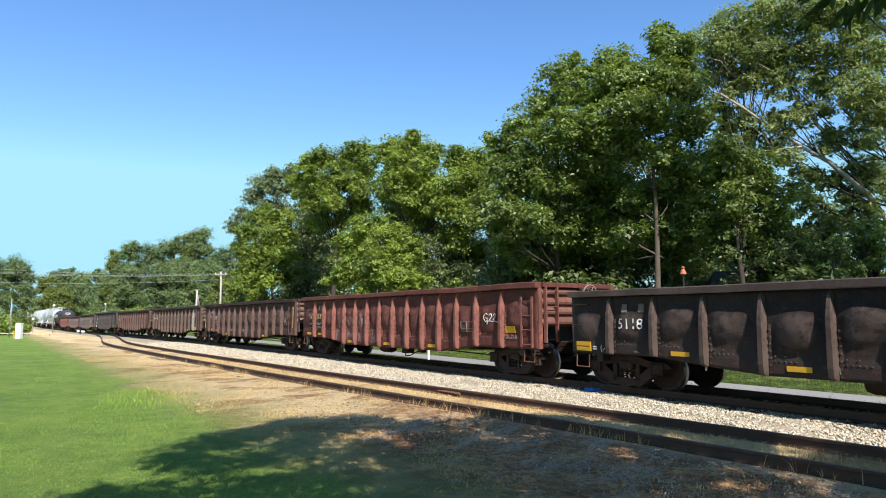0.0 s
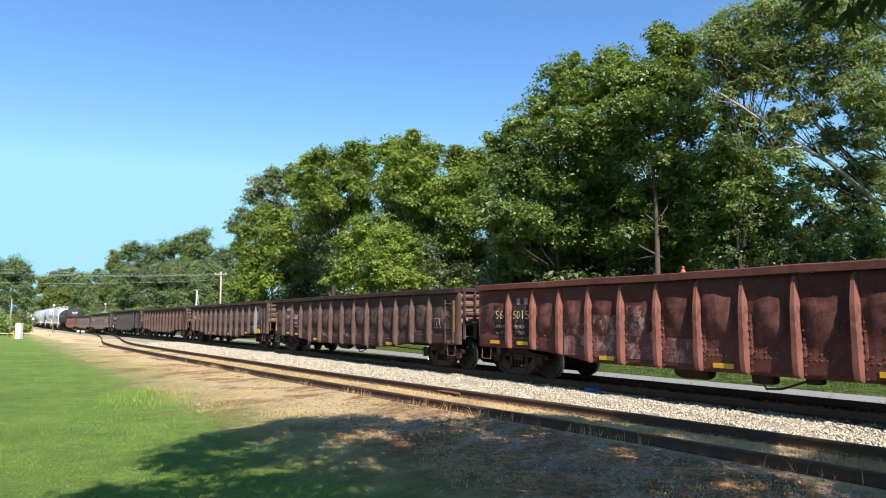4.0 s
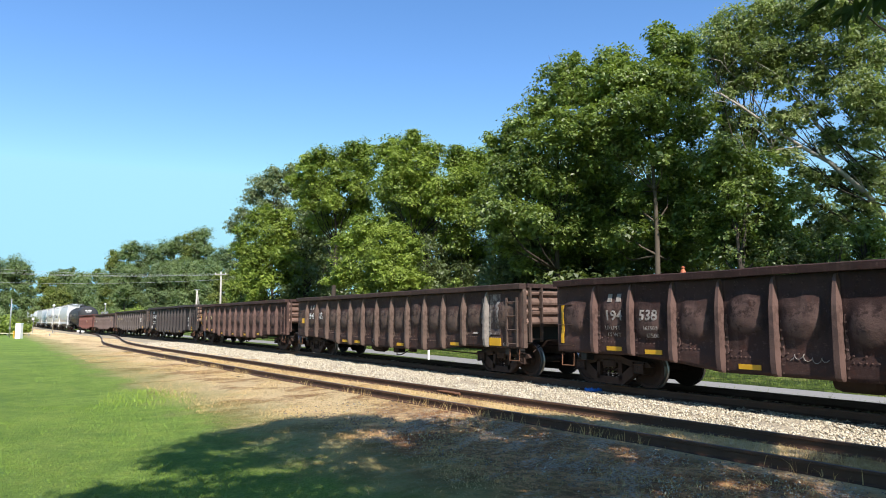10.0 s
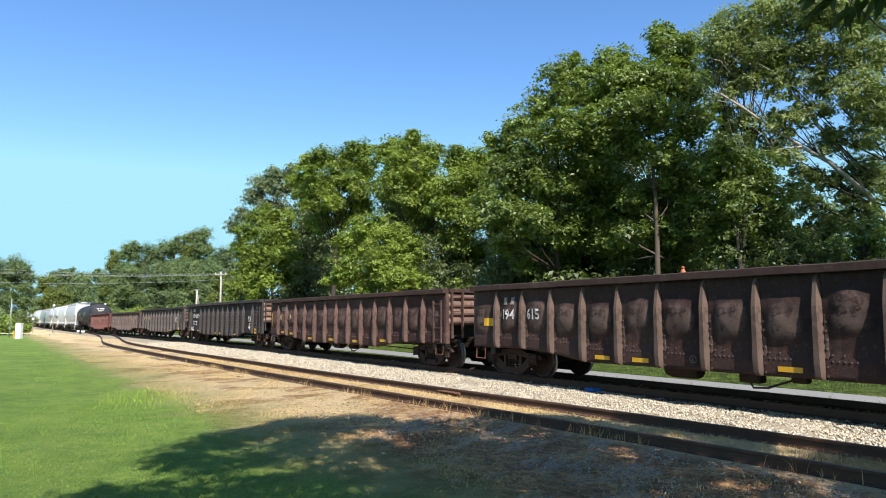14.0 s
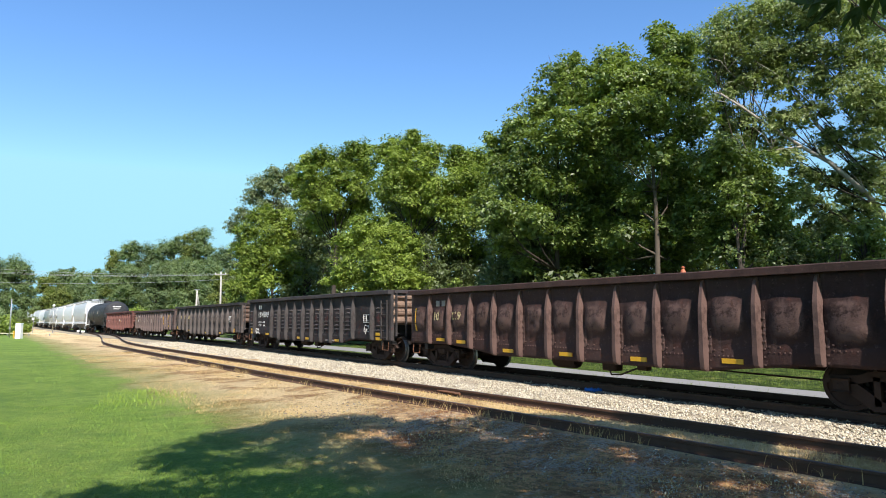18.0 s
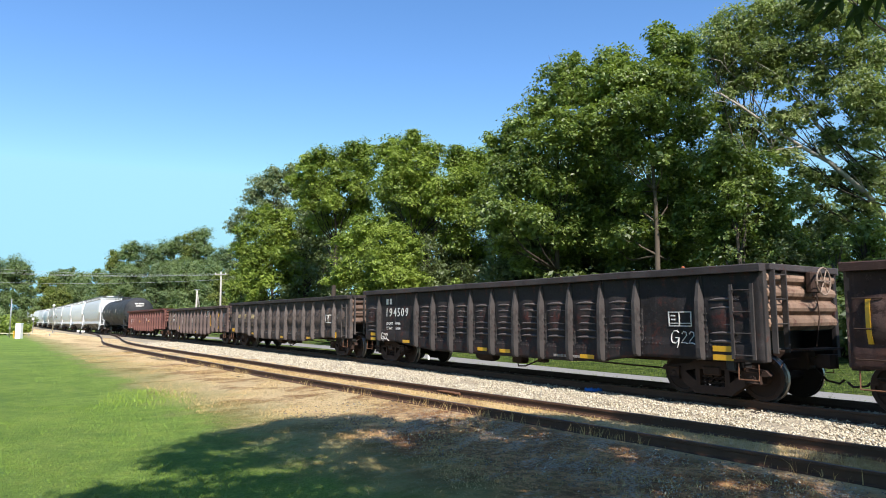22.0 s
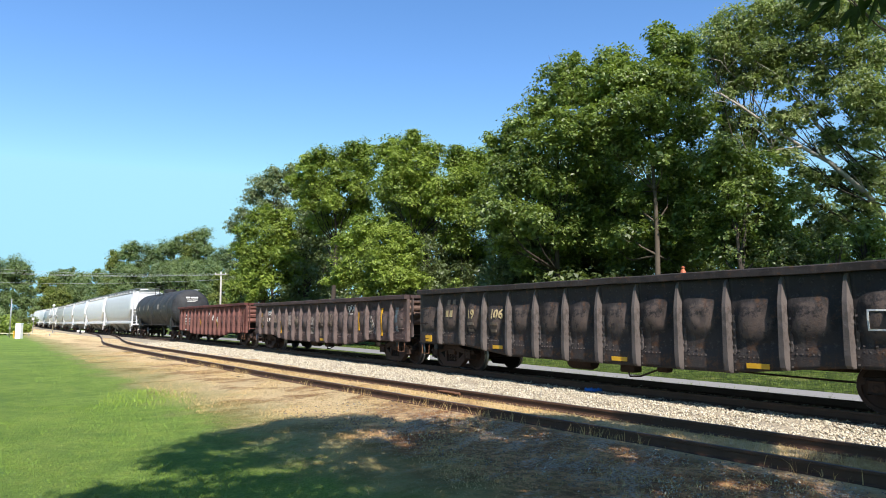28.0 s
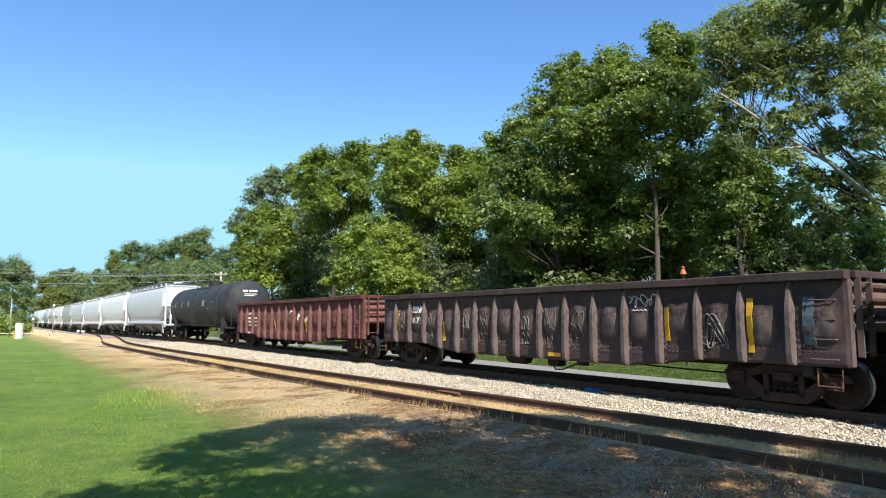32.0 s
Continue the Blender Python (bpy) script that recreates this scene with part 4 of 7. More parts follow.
    for sx in (-1, 1):
        for sy in (-1, 1):
            part("corner_post", Shape().box(sx * half - 0.05, sx * half + 0.05, sy * 1.36 - 0.06, sy * 1.36 + 0.075, 0.80, top - rim + 0.01, 0.012), rib_paint if sy < 0 else paint, car)
        # the black plate stands in for shade in the hollow below the end wall
        part("end_shade_plate", Shape().box(sx * (half - 0.75) - 0.1, sx * (half - 0.75) + 0.1, -1.34, 1.34, 0.60, 1.42, 0.02).box(sx * (half - 0.4) - 0.3, sx * (half - 0.4) + 0.32, -1.3, 1.3, 1.36, 1.42), M_BLACK_IRON, car, "black plate standing in for shade under the end wall")
    # floor, centre sill, draft gear
    s = Shape().box(-half + 0.66, half - 0.66, -1.35, 1.35, 0.98, 1.04)
    part("floor", s, paint, car)
    s = Shape().box(-half - 0.15, half + 0.15, -0.16, 0.16, 0.62, 0.97, 0.02)
    for x in (-6.2, -4.1, -2.0, 0, 2.0, 4.1, 6.2):
        s.box(x - 0.05, x + 0.05, -1.34, 1.34, 0.78, 0.975)
    part("underframe", s, M_TRUCK, car, "dark steel centre sill and crossbearers")
    s = Shape()
    s.tube([(-4.0, -0.95, 0.62), (-1.0, -0.95, 0.55), (2.6, -0.95, 0.58)], 0.018, 5)
    s.lathe([(0.17, -1.6), (0.2, -1.5), (0.2, -0.9), (0.17, -0.8)], (0, -0.75, 0.52), "x", 12)
    s.box(0.2, 0.62, -1.0, -0.7, 0.36, 0.85, 0.03)
    s.tube([(0.4, -0.95, 0.4), (0.5, -1.0, 0.28), (0.8, -1.0, 0.30), (1.3, -0.9, 0.5)], 0.022, 5)
    s.box(1.2, 1.5, -0.95, -0.75, 0.42, 0.8, 0.03)
    s.tube([(0.75, -0.6, 0.6), (3.4, -0.4, 0.5), (5.0, -0.2, 0.45)], 0.02, 5)
    part("brake_gear", s, M_TRUCK, car, "air brake cylinder, reservoir and rods")
    for sx in (1, -1):
        c = part("coupler", coupler_mesh(0.72), M_TRUCK, car, "knuckle coupler with air hose", m=pose(sx * (half - 0.14), 0, 0, 0, 0, 0 if sx > 0 else 180))
        add_truck(car, sx * (half - 1.32))
        # sill step under the corner
        for sy in (-1, 1):
            s = Shape()
            x0 = sx * (half - 0.12)
            x1 = sx * (half - 0.52)
            s.tube([(x0, sy * 1.43, 0.76), (x0, sy * 1.45, 0.46), (x1, sy * 1.45, 0.46), (x1, sy * 1.43, 0.76)], 0.016, 5)
            part("sill_step", s, M_RUST_BRIGHT, car, "rusty sill step")
    # ladders: at the leading right corner and the trailing corner
    ladder(car, rib_paint, half - 0.58, -1.42, -1.50, 0.92, top - 0.5, 4, True, stiles)
    ladder(car, rib_paint, half + 0.07, -1.25, -0.83, 1.05, top - 0.22, 4, False)
    for z in (0.95, 1.45, 1.95):
        part("grab_iron", Shape().tube([(-half + 0.1, -1.42, z), (-half + 0.1, -1.50, z), (-half + 0.55, -1.50, z), (-half + 0.55, -1.42, z)], 0.012, 5), M_TRUCK, car)
    if brake:
        wheel = Shape()
        c = (half + 0.36, 0.22, top - 0.32)
        ring = [(c[0], c[1] + 0.27 * math.cos(2 * math.pi * k / 20), c[2] + 0.27 * math.sin(2 * math.pi * k / 20)) for k in range(21)]
        wheel.tube(ring, 0.018, 5)
        hand = part("brake_wheel", wheel, M_WHEEL_RIM, car, "round iron hand brake wheel")
        part("hub", Shape().tube([(c[0] - 0.28, c[1], c[2]), (c[0] + 0.02, c[1], c[2])], 0.035, 8), M_WHEEL_RIM, hand)
        for k in range(6):
            a = 2 * math.pi * k / 6
            part("spoke", Shape().tube([c, (c[0], c[1] + 0.26 * math.cos(a), c[2] + 0.26 * math.sin(a))], 0.012, 4), M_WHEEL_RIM, hand)
        s = Shape().box(half + 0.08, half + 0.22, 0.05, 0.42, top - 0.55, top - 0.12, 0.03)
        s.tube([(half + 0.16, 0.3, top - 0.5), (half + 0.18, 0.35, top - 1.0), (half + 0.12, 0.25, 0.95)], 0.014, 5)
        s.box(half + 0.06, half + 0.4, -0.55, 0.75, 1.0, 1.03)
        part("brake_housing", s, M_TRUCK, car, "hand brake gear box, chain and step")
    # reflector strips
    strips = yellow if yellow is not None else [0.12, 0.30, 0.47, 0.63, 0.80]
    for k, q in enumerate(strips):
        x = -half + 2 * half * q
        z = low(x) + 0.08 + 0.03 * rnd.random()
        i = max(q for q in range(n) if xs[q] <= x)
        x = xs[i] + (xs[i + 1] - xs[i]) * 0.52
        part("reflector", draped(x - 0.22, x + 0.22, z, z + 0.095, skin), M_YELLOW, car, "yellow reflective strip")
    TRAIN.append((car, u, half - 1.32))
    return car, xs, skin


def scuffs(car, skin, spots, mat, seed):
    """Ragged patches of scraped paint or dust on the side, following the sheet."""
    rnd = random.Random(seed)
    flakes = []
    for x, z, w, h in spots:
        for k in range(16):
            q, a = 0.5 * rnd.random() ** 0.6, rnd.uniform(0, 6.28)
            flakes.append((x + w * q * math.cos(a), z + h * q * math.sin(a), w * rnd.uniform(0.06, 0.28), h * rnd.uniform(0.06, 0.30)))
    for x, z, w, h in flakes:
        n, v = 10, [(x, z)]
        ph = rnd.uniform(0, 6)
        for ring in (0.55, 1.0):
            for k in range(n):
                a = 2 * math.pi * k / n
                q = ring * (0.42 + 0.10 * math.sin(3 * a + ph) + 0.16 * rnd.random() * ring)
                v.append((x + w * q * math.cos(a), z + h * q * math.sin(a)))
        f = [(0, 1 + k, 1 + (k + 1) % n) for k in range(n)] + [(1 + k, 1 + n + k, 1 + n + (k + 1) % n, 1 + (k + 1) % n) for k in range(n)]
        s = Shape().add([(px, -(skin(px, pz) + 0.010), pz) for px, pz in v], f)
        part("scrape", s, mat, car, "scraped pale patch")


TRAIN = []
def washed(name, base, pale):
    """Paint half scoured off, showing pale in ragged blotches."""
    mat, t, b = nodes_of(name, 0.85)
    co = t.nodes.new("ShaderNodeTexCoord").outputs["Object"]
    c = mix(t, maths(t, "MULTIPLY", step(t, noise_at(t, 5, 9, co, (1, 1, 0.7), 0.75), 0.47, 0.60), 0.75), base, pale)
    c = mix(t, maths(t, "MULTIPLY", noise_at(t, 30, 4, co), 0.4), c, base)
    t.links.new(c, b.inputs["Base Color"])
    return mat


M_CREAM = simple("yellowed_stencil", (0.40, 0.315, 0.165), 0.85, 0, 0.5, 15, 0.1)
M_LOUVRE = simple("pale_louvre", (0.125, 0.103, 0.097), 0.8, 0, 0.45, 5, 0.2)
M_SCUFFED = simple("scuffed_white", (0.23, 0.205, 0.18), 0.85, 0, 0.6, 9, 0.5)


def paints(name, base, rust, dust, worn=0.5, rim=1.15, rubbed_and_lit=None, end_wall=(0.15, 0.1, 0.08), out_from=1.452):
    """The paints of one car: side sheets, ribs, top chord and end walls."""
    rib = tuple(x * 0.50 + y * 0.62 for x, y in zip(base, dust))
    return (car_paint(name + "_sheet", base, rust, dust, worn, rubbed_and_lit=rubbed_and_lit or tuple(x * 0.5 + y * 0.75 for x, y in zip(base, dust)), out_from=out_from), car_paint(name + "_rib", rib, rust, dust, worn * 0.6),
            car_paint(name + "_rim", tuple(x * rim for x in base), rust, dust, worn), car_paint(name + "_end", end_wall, rust, dust, worn))


def build_gondolas():
    brown = paints("brown", (0.034, 0.0165, 0.0135), (0.066, 0.024, 0.016), (0.136, 0.084, 0.068), end_wall=(0.19, 0.118, 0.088))
    brown2 = paints("dark_brown", (0.031, 0.0165, 0.014), (0.066, 0.028, 0.018), (0.138, 0.096, 0.074), 0.7, end_wall=(0.18, 0.115, 0.088))
    umber = paints("umber", (0.024, 0.020, 0.019), (0.095, 0.044, 0.020), (0.125, 0.105, 0.094), 0.65, rubbed_and_lit=(0.115, 0.082, 0.066), end_wall=(0.15, 0.095, 0.068))
    plum = paints("plum", (0.046, 0.029, 0.027), (0.085, 0.042, 0.026), (0.140, 0.106, 0.094), 0.55, end_wall=(0.15, 0.095, 0.07))
    red = paints("oxide_red", (0.078, 0.023, 0.017), (0.070, 0.028, 0.018), (0.240, 0.100, 0.074), 0.7, rim=1.35, rubbed_and_lit=(0.135, 0.052, 0.040), end_wall=(0.15, 0.07, 0.05))
    red2 = paints("faded_red", (0.095, 0.030, 0.025), (0.08, 0.03, 0.022), (0.153, 0.077, 0.063), 0.4, rim=1.1, end_wall=(0.2, 0.09, 0.07))
    black = paints("black", (0.018, 0.015, 0.015), (0.075, 0.022, 0.015), (0.065, 0.057, 0.053), 0.66, rubbed_and_lit=(0.12, 0.022, 0.014), rim=2.6, end_wall=(0.25, 0.165, 0.115), out_from=1.462)
    dark = paints("dull_black", (0.024, 0.017, 0.014), (0.070, 0.032, 0.020), (0.098, 0.068, 0.054), 0.5, rim=3.0, rubbed_and_lit=(0.075, 0.052, 0.042), end_wall=(0.1, 0.07, 0.055))
    W, F = M_WHITE, M_WHITE_OLD

    c, xs, sk = gondola(-2.45, dark, "dull black open gondola car with bulged sides and rusty rim", 2.28, ribs=13, seed=1, yellow=[0.20, 0.36, 0.6, 0.85])
    bars(c, M_STAIN, [(xs[1] + 0.34, xs[1] + 0.49, 1.75, 1.94), (xs[1] + 0.80, xs[1] + 0.95, 1.75, 1.94)], sk, "two stencilled initials, faded white")
    lettering("5118", 0.34, W, c, xs[1] + 0.26, sk, 1.38, "white stencilled car number")
    part("reflector", draped(xs[0] + 0.14, xs[0] + 0.60, 0.84, 1.06, sk), M_YELLOW, c, "yellow reflective plate")
    bars(c, W, [(xs[0] + 0.66, xs[0] + 0.78, 0.88, 0.91), (xs[0] + 0.66, xs[0] + 0.78, 0.93, 0.96)], sk, "small white stencil")
    scribble(c, W, [[(xs[0] + 0.88, 0.97), (xs[0] + 0.93, 0.83), (xs[0] + 1.02, 0.92)], [(xs[0] + 0.93, 1.0), (xs[0] + 0.93, 0.83)]], sk, 0.008, "white arrow mark")
    scuffs(c, sk, [(xs[3] - 0.02, 0.72, 0.12, 0.35), (xs[5] + 0.03, 0.75, 0.14, 0.4), (xs[2] - 0.5, 0.86, 0.16, 0.08)], M_SCUFFED, 3)

    c, xs, sk = gondola(14.6, red, "oxide red open gondola car with chalk marks and dented sides", 2.575, ribs=15, spans=[1.4] + [0.981] * 12 + [1.17, 1.42], seed=2, yellow=[0.02, 0.13, 0.28, 0.49, 0.70])
    bars(c, F, [(xs[1] + 0.28, xs[1] + 0.42, 1.99, 2.16), (xs[1] + 0.58, xs[1] + 0.72, 1.99, 2.16)], sk, "two stencilled initials")
    soot = simple("painted_out_black", (0.026, 0.021, 0.020), 0.75, 0, 0.5, 5, 0.3)
    part("paint_patch", draped(xs[1] + 0.12, xs[1] + 0.88, 0.86, 1.96, sk, 0.006), soot, c, "sooty black painted-out patch")
    part("paint_patch", draped(xs[0] + 0.74, xs[1] - 0.10, 1.02, 1.98, sk, 0.006), soot, c, "sooty black painted-out patch")
    lettering("56", 0.33, M_CREAM, c, xs[0] + 0.84, sk, 1.60, "faded stencilled car number")
    lettering("5015", 0.33, M_CREAM, c, xs[1] + 0.16, sk, 1.60, "faded stencilled car number")
    lettering("188500", 0.14, F, c, xs[1] + 0.22, sk, 1.34, "small weight stencil")
    lettering("63500", 0.14, F, c, xs[1] + 0.26, sk, 1.18, "small weight stencil")
    lettering("LD LMT", 0.13, F, c, xs[0] + 0.78, sk, 1.34, "small weight stencil")
    lettering("LT WT", 0.13, F, c, xs[0] + 0.78, sk, 1.18, "small weight stencil")
    chalk(c, W, xs[13] + 0.40, 1.52, 0.66, sk)
    lettering("GK-52-R", 0.15, F, c, xs[14] + 0.10, sk, 1.05, "small stencilled mark")
    b = [(xs[12] - 0.06 + 0.3, xs[12] - 0.06 + 0.85, 1.22, 1.24), (xs[12] - 0.06 + 0.3, xs[12] - 0.06 + 0.85, 1.50, 1.52), (xs[12] - 0.06 + 0.3, xs[12] - 0.06 + 0.32, 1.22, 1.52), (xs[12] - 0.06 + 0.83, xs[12] - 0.06 + 0.85, 1.22, 1.52), (xs[12] - 0.06 + 0.58, xs[12] - 0.06 + 0.60, 1.22, 1.52), (xs[12] - 0.06 + 0.3, xs[12] - 0.06 + 0.85, 1.29, 1.31)]
    bars(c, F, b, sk, "outlined maintenance panel")
    part("reflector", draped(xs[14] + 0.10, xs[14] + 0.55, 1.22, 1.40, sk), M_YELLOW, c, "dented yellow reflective plate")
    pale = washed("washed_red", (0.11, 0.034, 0.027), (0.34, 0.25, 0.215))
    for k, z0, z1 in ((3, 0.72, 1.5), (4, 0.70, 1.7), (5, 0.72, 1.9), (6, 0.70, 1.2)):
        part("scrape", draped(xs[k] + 0.12, xs[k] + 0.95, z0, z1, sk, 0.006), pale, c, "pale scraped patch")

    c, xs, sk = gondola(31.5, brown, "brown open gondola car with bulged side sheets and stencilled number", 2.57, ribs=14, spans=[1.25] + [1.085] * 12 + [1.49], seed=3, yellow=[0.10, 0.20, 0.31, 0.72])
    bars(c, F, [(xs[1] + 0.42, xs[1] + 0.54, 2.0, 2.18), (xs[1] + 0.68, xs[1] + 0.80, 2.0, 2.18)], sk, "two stencilled initials")
    lettering("194", 0.32, F, c, xs[1] + 0.36, sk, 1.58, "white stencilled number", bold=0.006)
    lettering("538", 0.32, F, c, xs[2] + 0.24, sk, 1.58, "white stencilled number", bold=0.006)
    for txt, x, z in (("LD LMT", xs[1] + 0.32, 1.36), ("LT WT", xs[1] + 0.38, 1.20), ("163500", xs[2] + 0.34, 1.36), ("67500", xs[2] + 0.42, 1.20)):
        lettering(txt, 0.13, F, c, x, sk, z, "small weight stencil")
    part("reflector", draped(xs[0] + 0.12, xs[0] + 0.21, 1.0, 1.95, sk), M_YELLOW, c, "upright yellow strip")
    part("reflector", draped(xs[13] + 1.22, xs[13] + 1.32, 1.18, 2.16, sk), M_YELLOW, c, "upright yellow strip")
    scribble(c, F, [[(xs[k] + 0.25 + 0.022 * j + 0.03 * math.sin(j * 0.9), 0.92 + 0.05 * math.sin(j * 0.9 + k) + 0.03 * math.sin(j * 0.23)) for j in range(30)] for k in (5, 7)], sk, 0.007, "chalk scribble")
    bars(c, F, [(xs[13] + 0.27, xs[13] + 0.67, 1.30, 1.32), (xs[13] + 0.27, xs[13] + 0.67, 1.6, 1.62), (xs[13] + 0.27, xs[13] + 0.29, 1.3, 1.62), (xs[13] + 0.65, xs[13] + 0.67, 1.3, 1.62), (xs[13] + 0.46, xs[13] + 0.48, 1.3, 1.62)], sk, "outlined maintenance panel")
    lettering("G105", 0.14, F, c, xs[13] + 0.86, sk, 0.82, "small stencil")

    c, xs, sk = gondola(48.65, brown2, "weathered brown gondola car with scraped white patches near one end", 2.57, ribs=14, spans=[1.126] + [1.094] * 12 + [1.506], seed=4, white_rib=(13,), yellow=[0.29, 0.39, 0.56, 0.78])
    bars(c, F, [(xs[1] + 0.28, xs[1] + 0.42, 2.0, 2.2), (xs[1] + 0.6, xs[1] + 0.74, 2.0, 2.2)], sk, "two stencilled initials")
    lettering("194", 0.38, W, c, xs[1] + 0.22, sk, 1.60, "faded stencilled number", bold=0.008)
    lettering("615", 0.38, W, c, xs[2] + 0.15, sk, 1.60, "faded stencilled number", bold=0.008)
    part("reflector", draped(xs[0] + 0.55, xs[0] + 0.95, 1.40, 1.62, sk), M_YELLOW, c, "yellow square patch")
    part("reflector", draped(xs[13] + 0.10, xs[13] + 0.62, 0.84, 1.06, sk), M_YELLOW, c, "yellow rectangular patch")
    lettering("G10", 0.15, F, c, xs[13] + 0.72, sk, 0.84, "small stencil")
    bars(c, F, [(xs[12] + 0.44, xs[12] + 0.66, 1.16, 1.21)], sk, "small white stencil")
    scribble(c, F, [[(xs[7] - 0.30 + 0.075 * math.cos(k * 0.42), 0.79 + 0.075 * math.sin(k * 0.42)) for k in range(16)]], sk, 0.006, "white stencilled ring")
    lettering("S", 0.11, F, c, xs[7] - 0.335, sk, 0.75, "small white stencil")
    pale = washed("washed_brown", (0.060, 0.040, 0.035), (0.30, 0.27, 0.24))
    for x0, x1, z0, z1 in ((xs[13] + 0.10, xs[13] + 0.60, 1.15, 2.30), (xs[12] + 0.84, xs[12] + 1.02, 1.45, 2.20)):
        part("scrape", draped(x0, x1, z0, z1, sk, 0.006), pale, c, "pale scraped patch")

    c, xs, sk = gondola(65.95, brown, "brown open gondola car with painted-over number and yellow strips", 2.57, ribs=14, spans=[1.2] + [1.112] * 12 + [1.216], seed=5, yellow=[0.10, 0.20, 0.32, 0.46, 0.61, 0.76])
    bars(c, F, [(xs[1] + 0.3, xs[1] + 0.5, 2.0, 2.18), (xs[1] + 0.62, xs[1] + 0.82, 2.0, 2.18)], sk, "two stencilled initials")
    lettering("10", 0.36, M_CREAM, c, xs[1] + 0.25, sk, 1.56, "faded stencilled number", bold=0.01)
    lettering("219", 0.34, M_CREAM, c, xs[2] + 0.15, sk, 1.58, "faded stencilled number", bold=0.008)
    part("reflector", draped(xs[0] + 0.28, xs[0] + 0.36, 1.2, 1.95, sk), M_YELLOW, c, "upright yellow strip")

    c, xs, sk = gondola(83.2, black, "black gondola car with louvred side panels and white number", 2.66, ribs=14, louvre=6, wide_ends=True, plain=(1, 2, 12), seed=6, yellow=[0.23, 0.44, 0.52, 0.73])
    bars(c, W, [(xs[1] + 0.46, xs[1] + 0.59, 2.12, 2.32), (xs[1] + 0.72, xs[1] + 0.85, 2.12, 2.32)], sk, "two white initials")
    lettering("194509", 0.42, W, c, xs[1] + 0.43, sk, 1.69, "white car number", bold=0.002, space=1.32)
    lettering("LD LMT   189000", 0.14, W, c, xs[1] + 0.48, sk, 1.38, "small white weight stencil")
    lettering("LT WT      64000", 0.14, W, c, xs[1] + 0.48, sk, 1.21, "small white weight stencil")
    chalk(c, W, xs[1] + 0.12, 0.86, 0.62, sk)
    chalk(c, W, xs[12] + 0.86, 1.10, 0.72, sk)
    x0 = xs[12] + 0.82
    bars(c, W, [(x0, x0 + 0.54, 1.74, 1.76), (x0, x0 + 0.54, 1.45, 1.47), (x0, x0 + 0.02, 1.45, 1.76), (x0 + 0.52, x0 + 0.54, 1.45, 1.76), (x0 + 0.25, x0 + 0.27, 1.45, 1.76), (x0, x0 + 0.54, 1.51, 1.525), (x0 + 0.06, x0 + 0.16, 1.58, 1.61), (x0 + 0.06, x0 + 0.16, 1.66, 1.69)], sk, "white outlined maintenance panel")
    bars(c, F, [(xs[10] - 0.6 + 0.12 * k, xs[10] - 0.51 + 0.12 * k, 0.66, 0.72) for k in range(9)], sk, "small stencil line")
    for z in (0.80, 0.97):
        part("reflector", draped(xs[13] + 0.25, xs[13] + 0.68, z, z + 0.11, sk), M_YELLOW, c, "yellow reflective strip")
        part("reflector", draped(xs[0] + 0.45, xs[0] + 0.8, z, z + 0.11, sk), M_YELLOW, c, "yellow reflective strip")

    c, xs, sk = gondola(100.4, umber, "dark umber gondola car with rust blooms on its bulged sides", 2.56, ribs=14, spans=[1.25, 1.2] + [1.09] * 11 + [1.32], seed=7, yellow=[0.23, 0.51, 0.74])
    for k, ch in ((2, "19"), (3, "106")):
        lettering(ch, 0.36, M_CREAM, c, xs[k] + 0.30, sk, 1.62, "yellowed, rust-stained number", bold=0.008)
    for k in (2, 3):
        bars(c, M_STAIN, [(xs[k] + 0.30, xs[k] + 0.62, 1.42, 1.50), (xs[k] + 0.30, xs[k] + 0.56, 1.22, 1.30)], sk, "small rust-stained stencil")
    bars(c, M_CREAM, [(xs[1] + 0.34, xs[1] + 0.48, 1.66, 1.86), (xs[1] + 0.56, xs[1] + 0.70, 1.66, 1.86)], sk, "two yellowed initials")
    bars(c, M_STAIN, [(xs[1] + 0.38, xs[1] + 0.52, 2.05, 2.20), (xs[1] + 0.66, xs[1] + 0.80, 2.05, 2.20)], sk, "two stencilled initials")
    x0 = xs[12] + 0.3
    bars(c, W, [(x0, x0 + 0.6, 1.74, 1.77), (x0, x0 + 0.6, 1.42, 1.45), (x0, x0 + 0.03, 1.42, 1.77), (x0 + 0.57, x0 + 0.6, 1.42, 1.77), (x0 + 0.3, x0 + 0.33, 1.42, 1.77)], sk, "white outlined maintenance panel")
    part("reflector", draped(xs[12] + 0.9, xs[12] + 1.25, 0.8, 1.03, sk), M_YELLOW, c, "yellow patch")
    lettering("18", 0.26, F, c, xs[13] + 0.2, sk, 1.6, "chalk number")
    part("reflector", draped(xs[0] + 0.35, xs[0] + 0.72, 0.86, 1.06, sk), M_YELLOW, c, "yellow patch")

    c, xs, sk = gondola(117.1, plum, "purplish brown gondola car with graffiti and yellow strips", 2.44, ribs=17, seed=8, brake=False, yellow=[0.56], stiles=False)
    bars(c, W, [(xs[2] + 0.10 + 0.25 * k, xs[2] + 0.28 + 0.25 * k, 1.80, 2.02) for k in range(3)], sk, "three stencilled initials")
    lettering("30175", 0.30, W, c, xs[2] + 0.05, sk, 1.44, "white stencilled number")
    for k, z0, z1 in ((1, 1.15, 1.9), (4, 0.9, 1.5), (13, 1.15, 1.85), (15, 0.98, 2.0)):
        part("reflector", draped(xs[k] + 0.11, xs[k] + 0.23, z0, z1, sk), M_YELLOW, c, "upright yellow strip")
    rnd = random.Random(4)
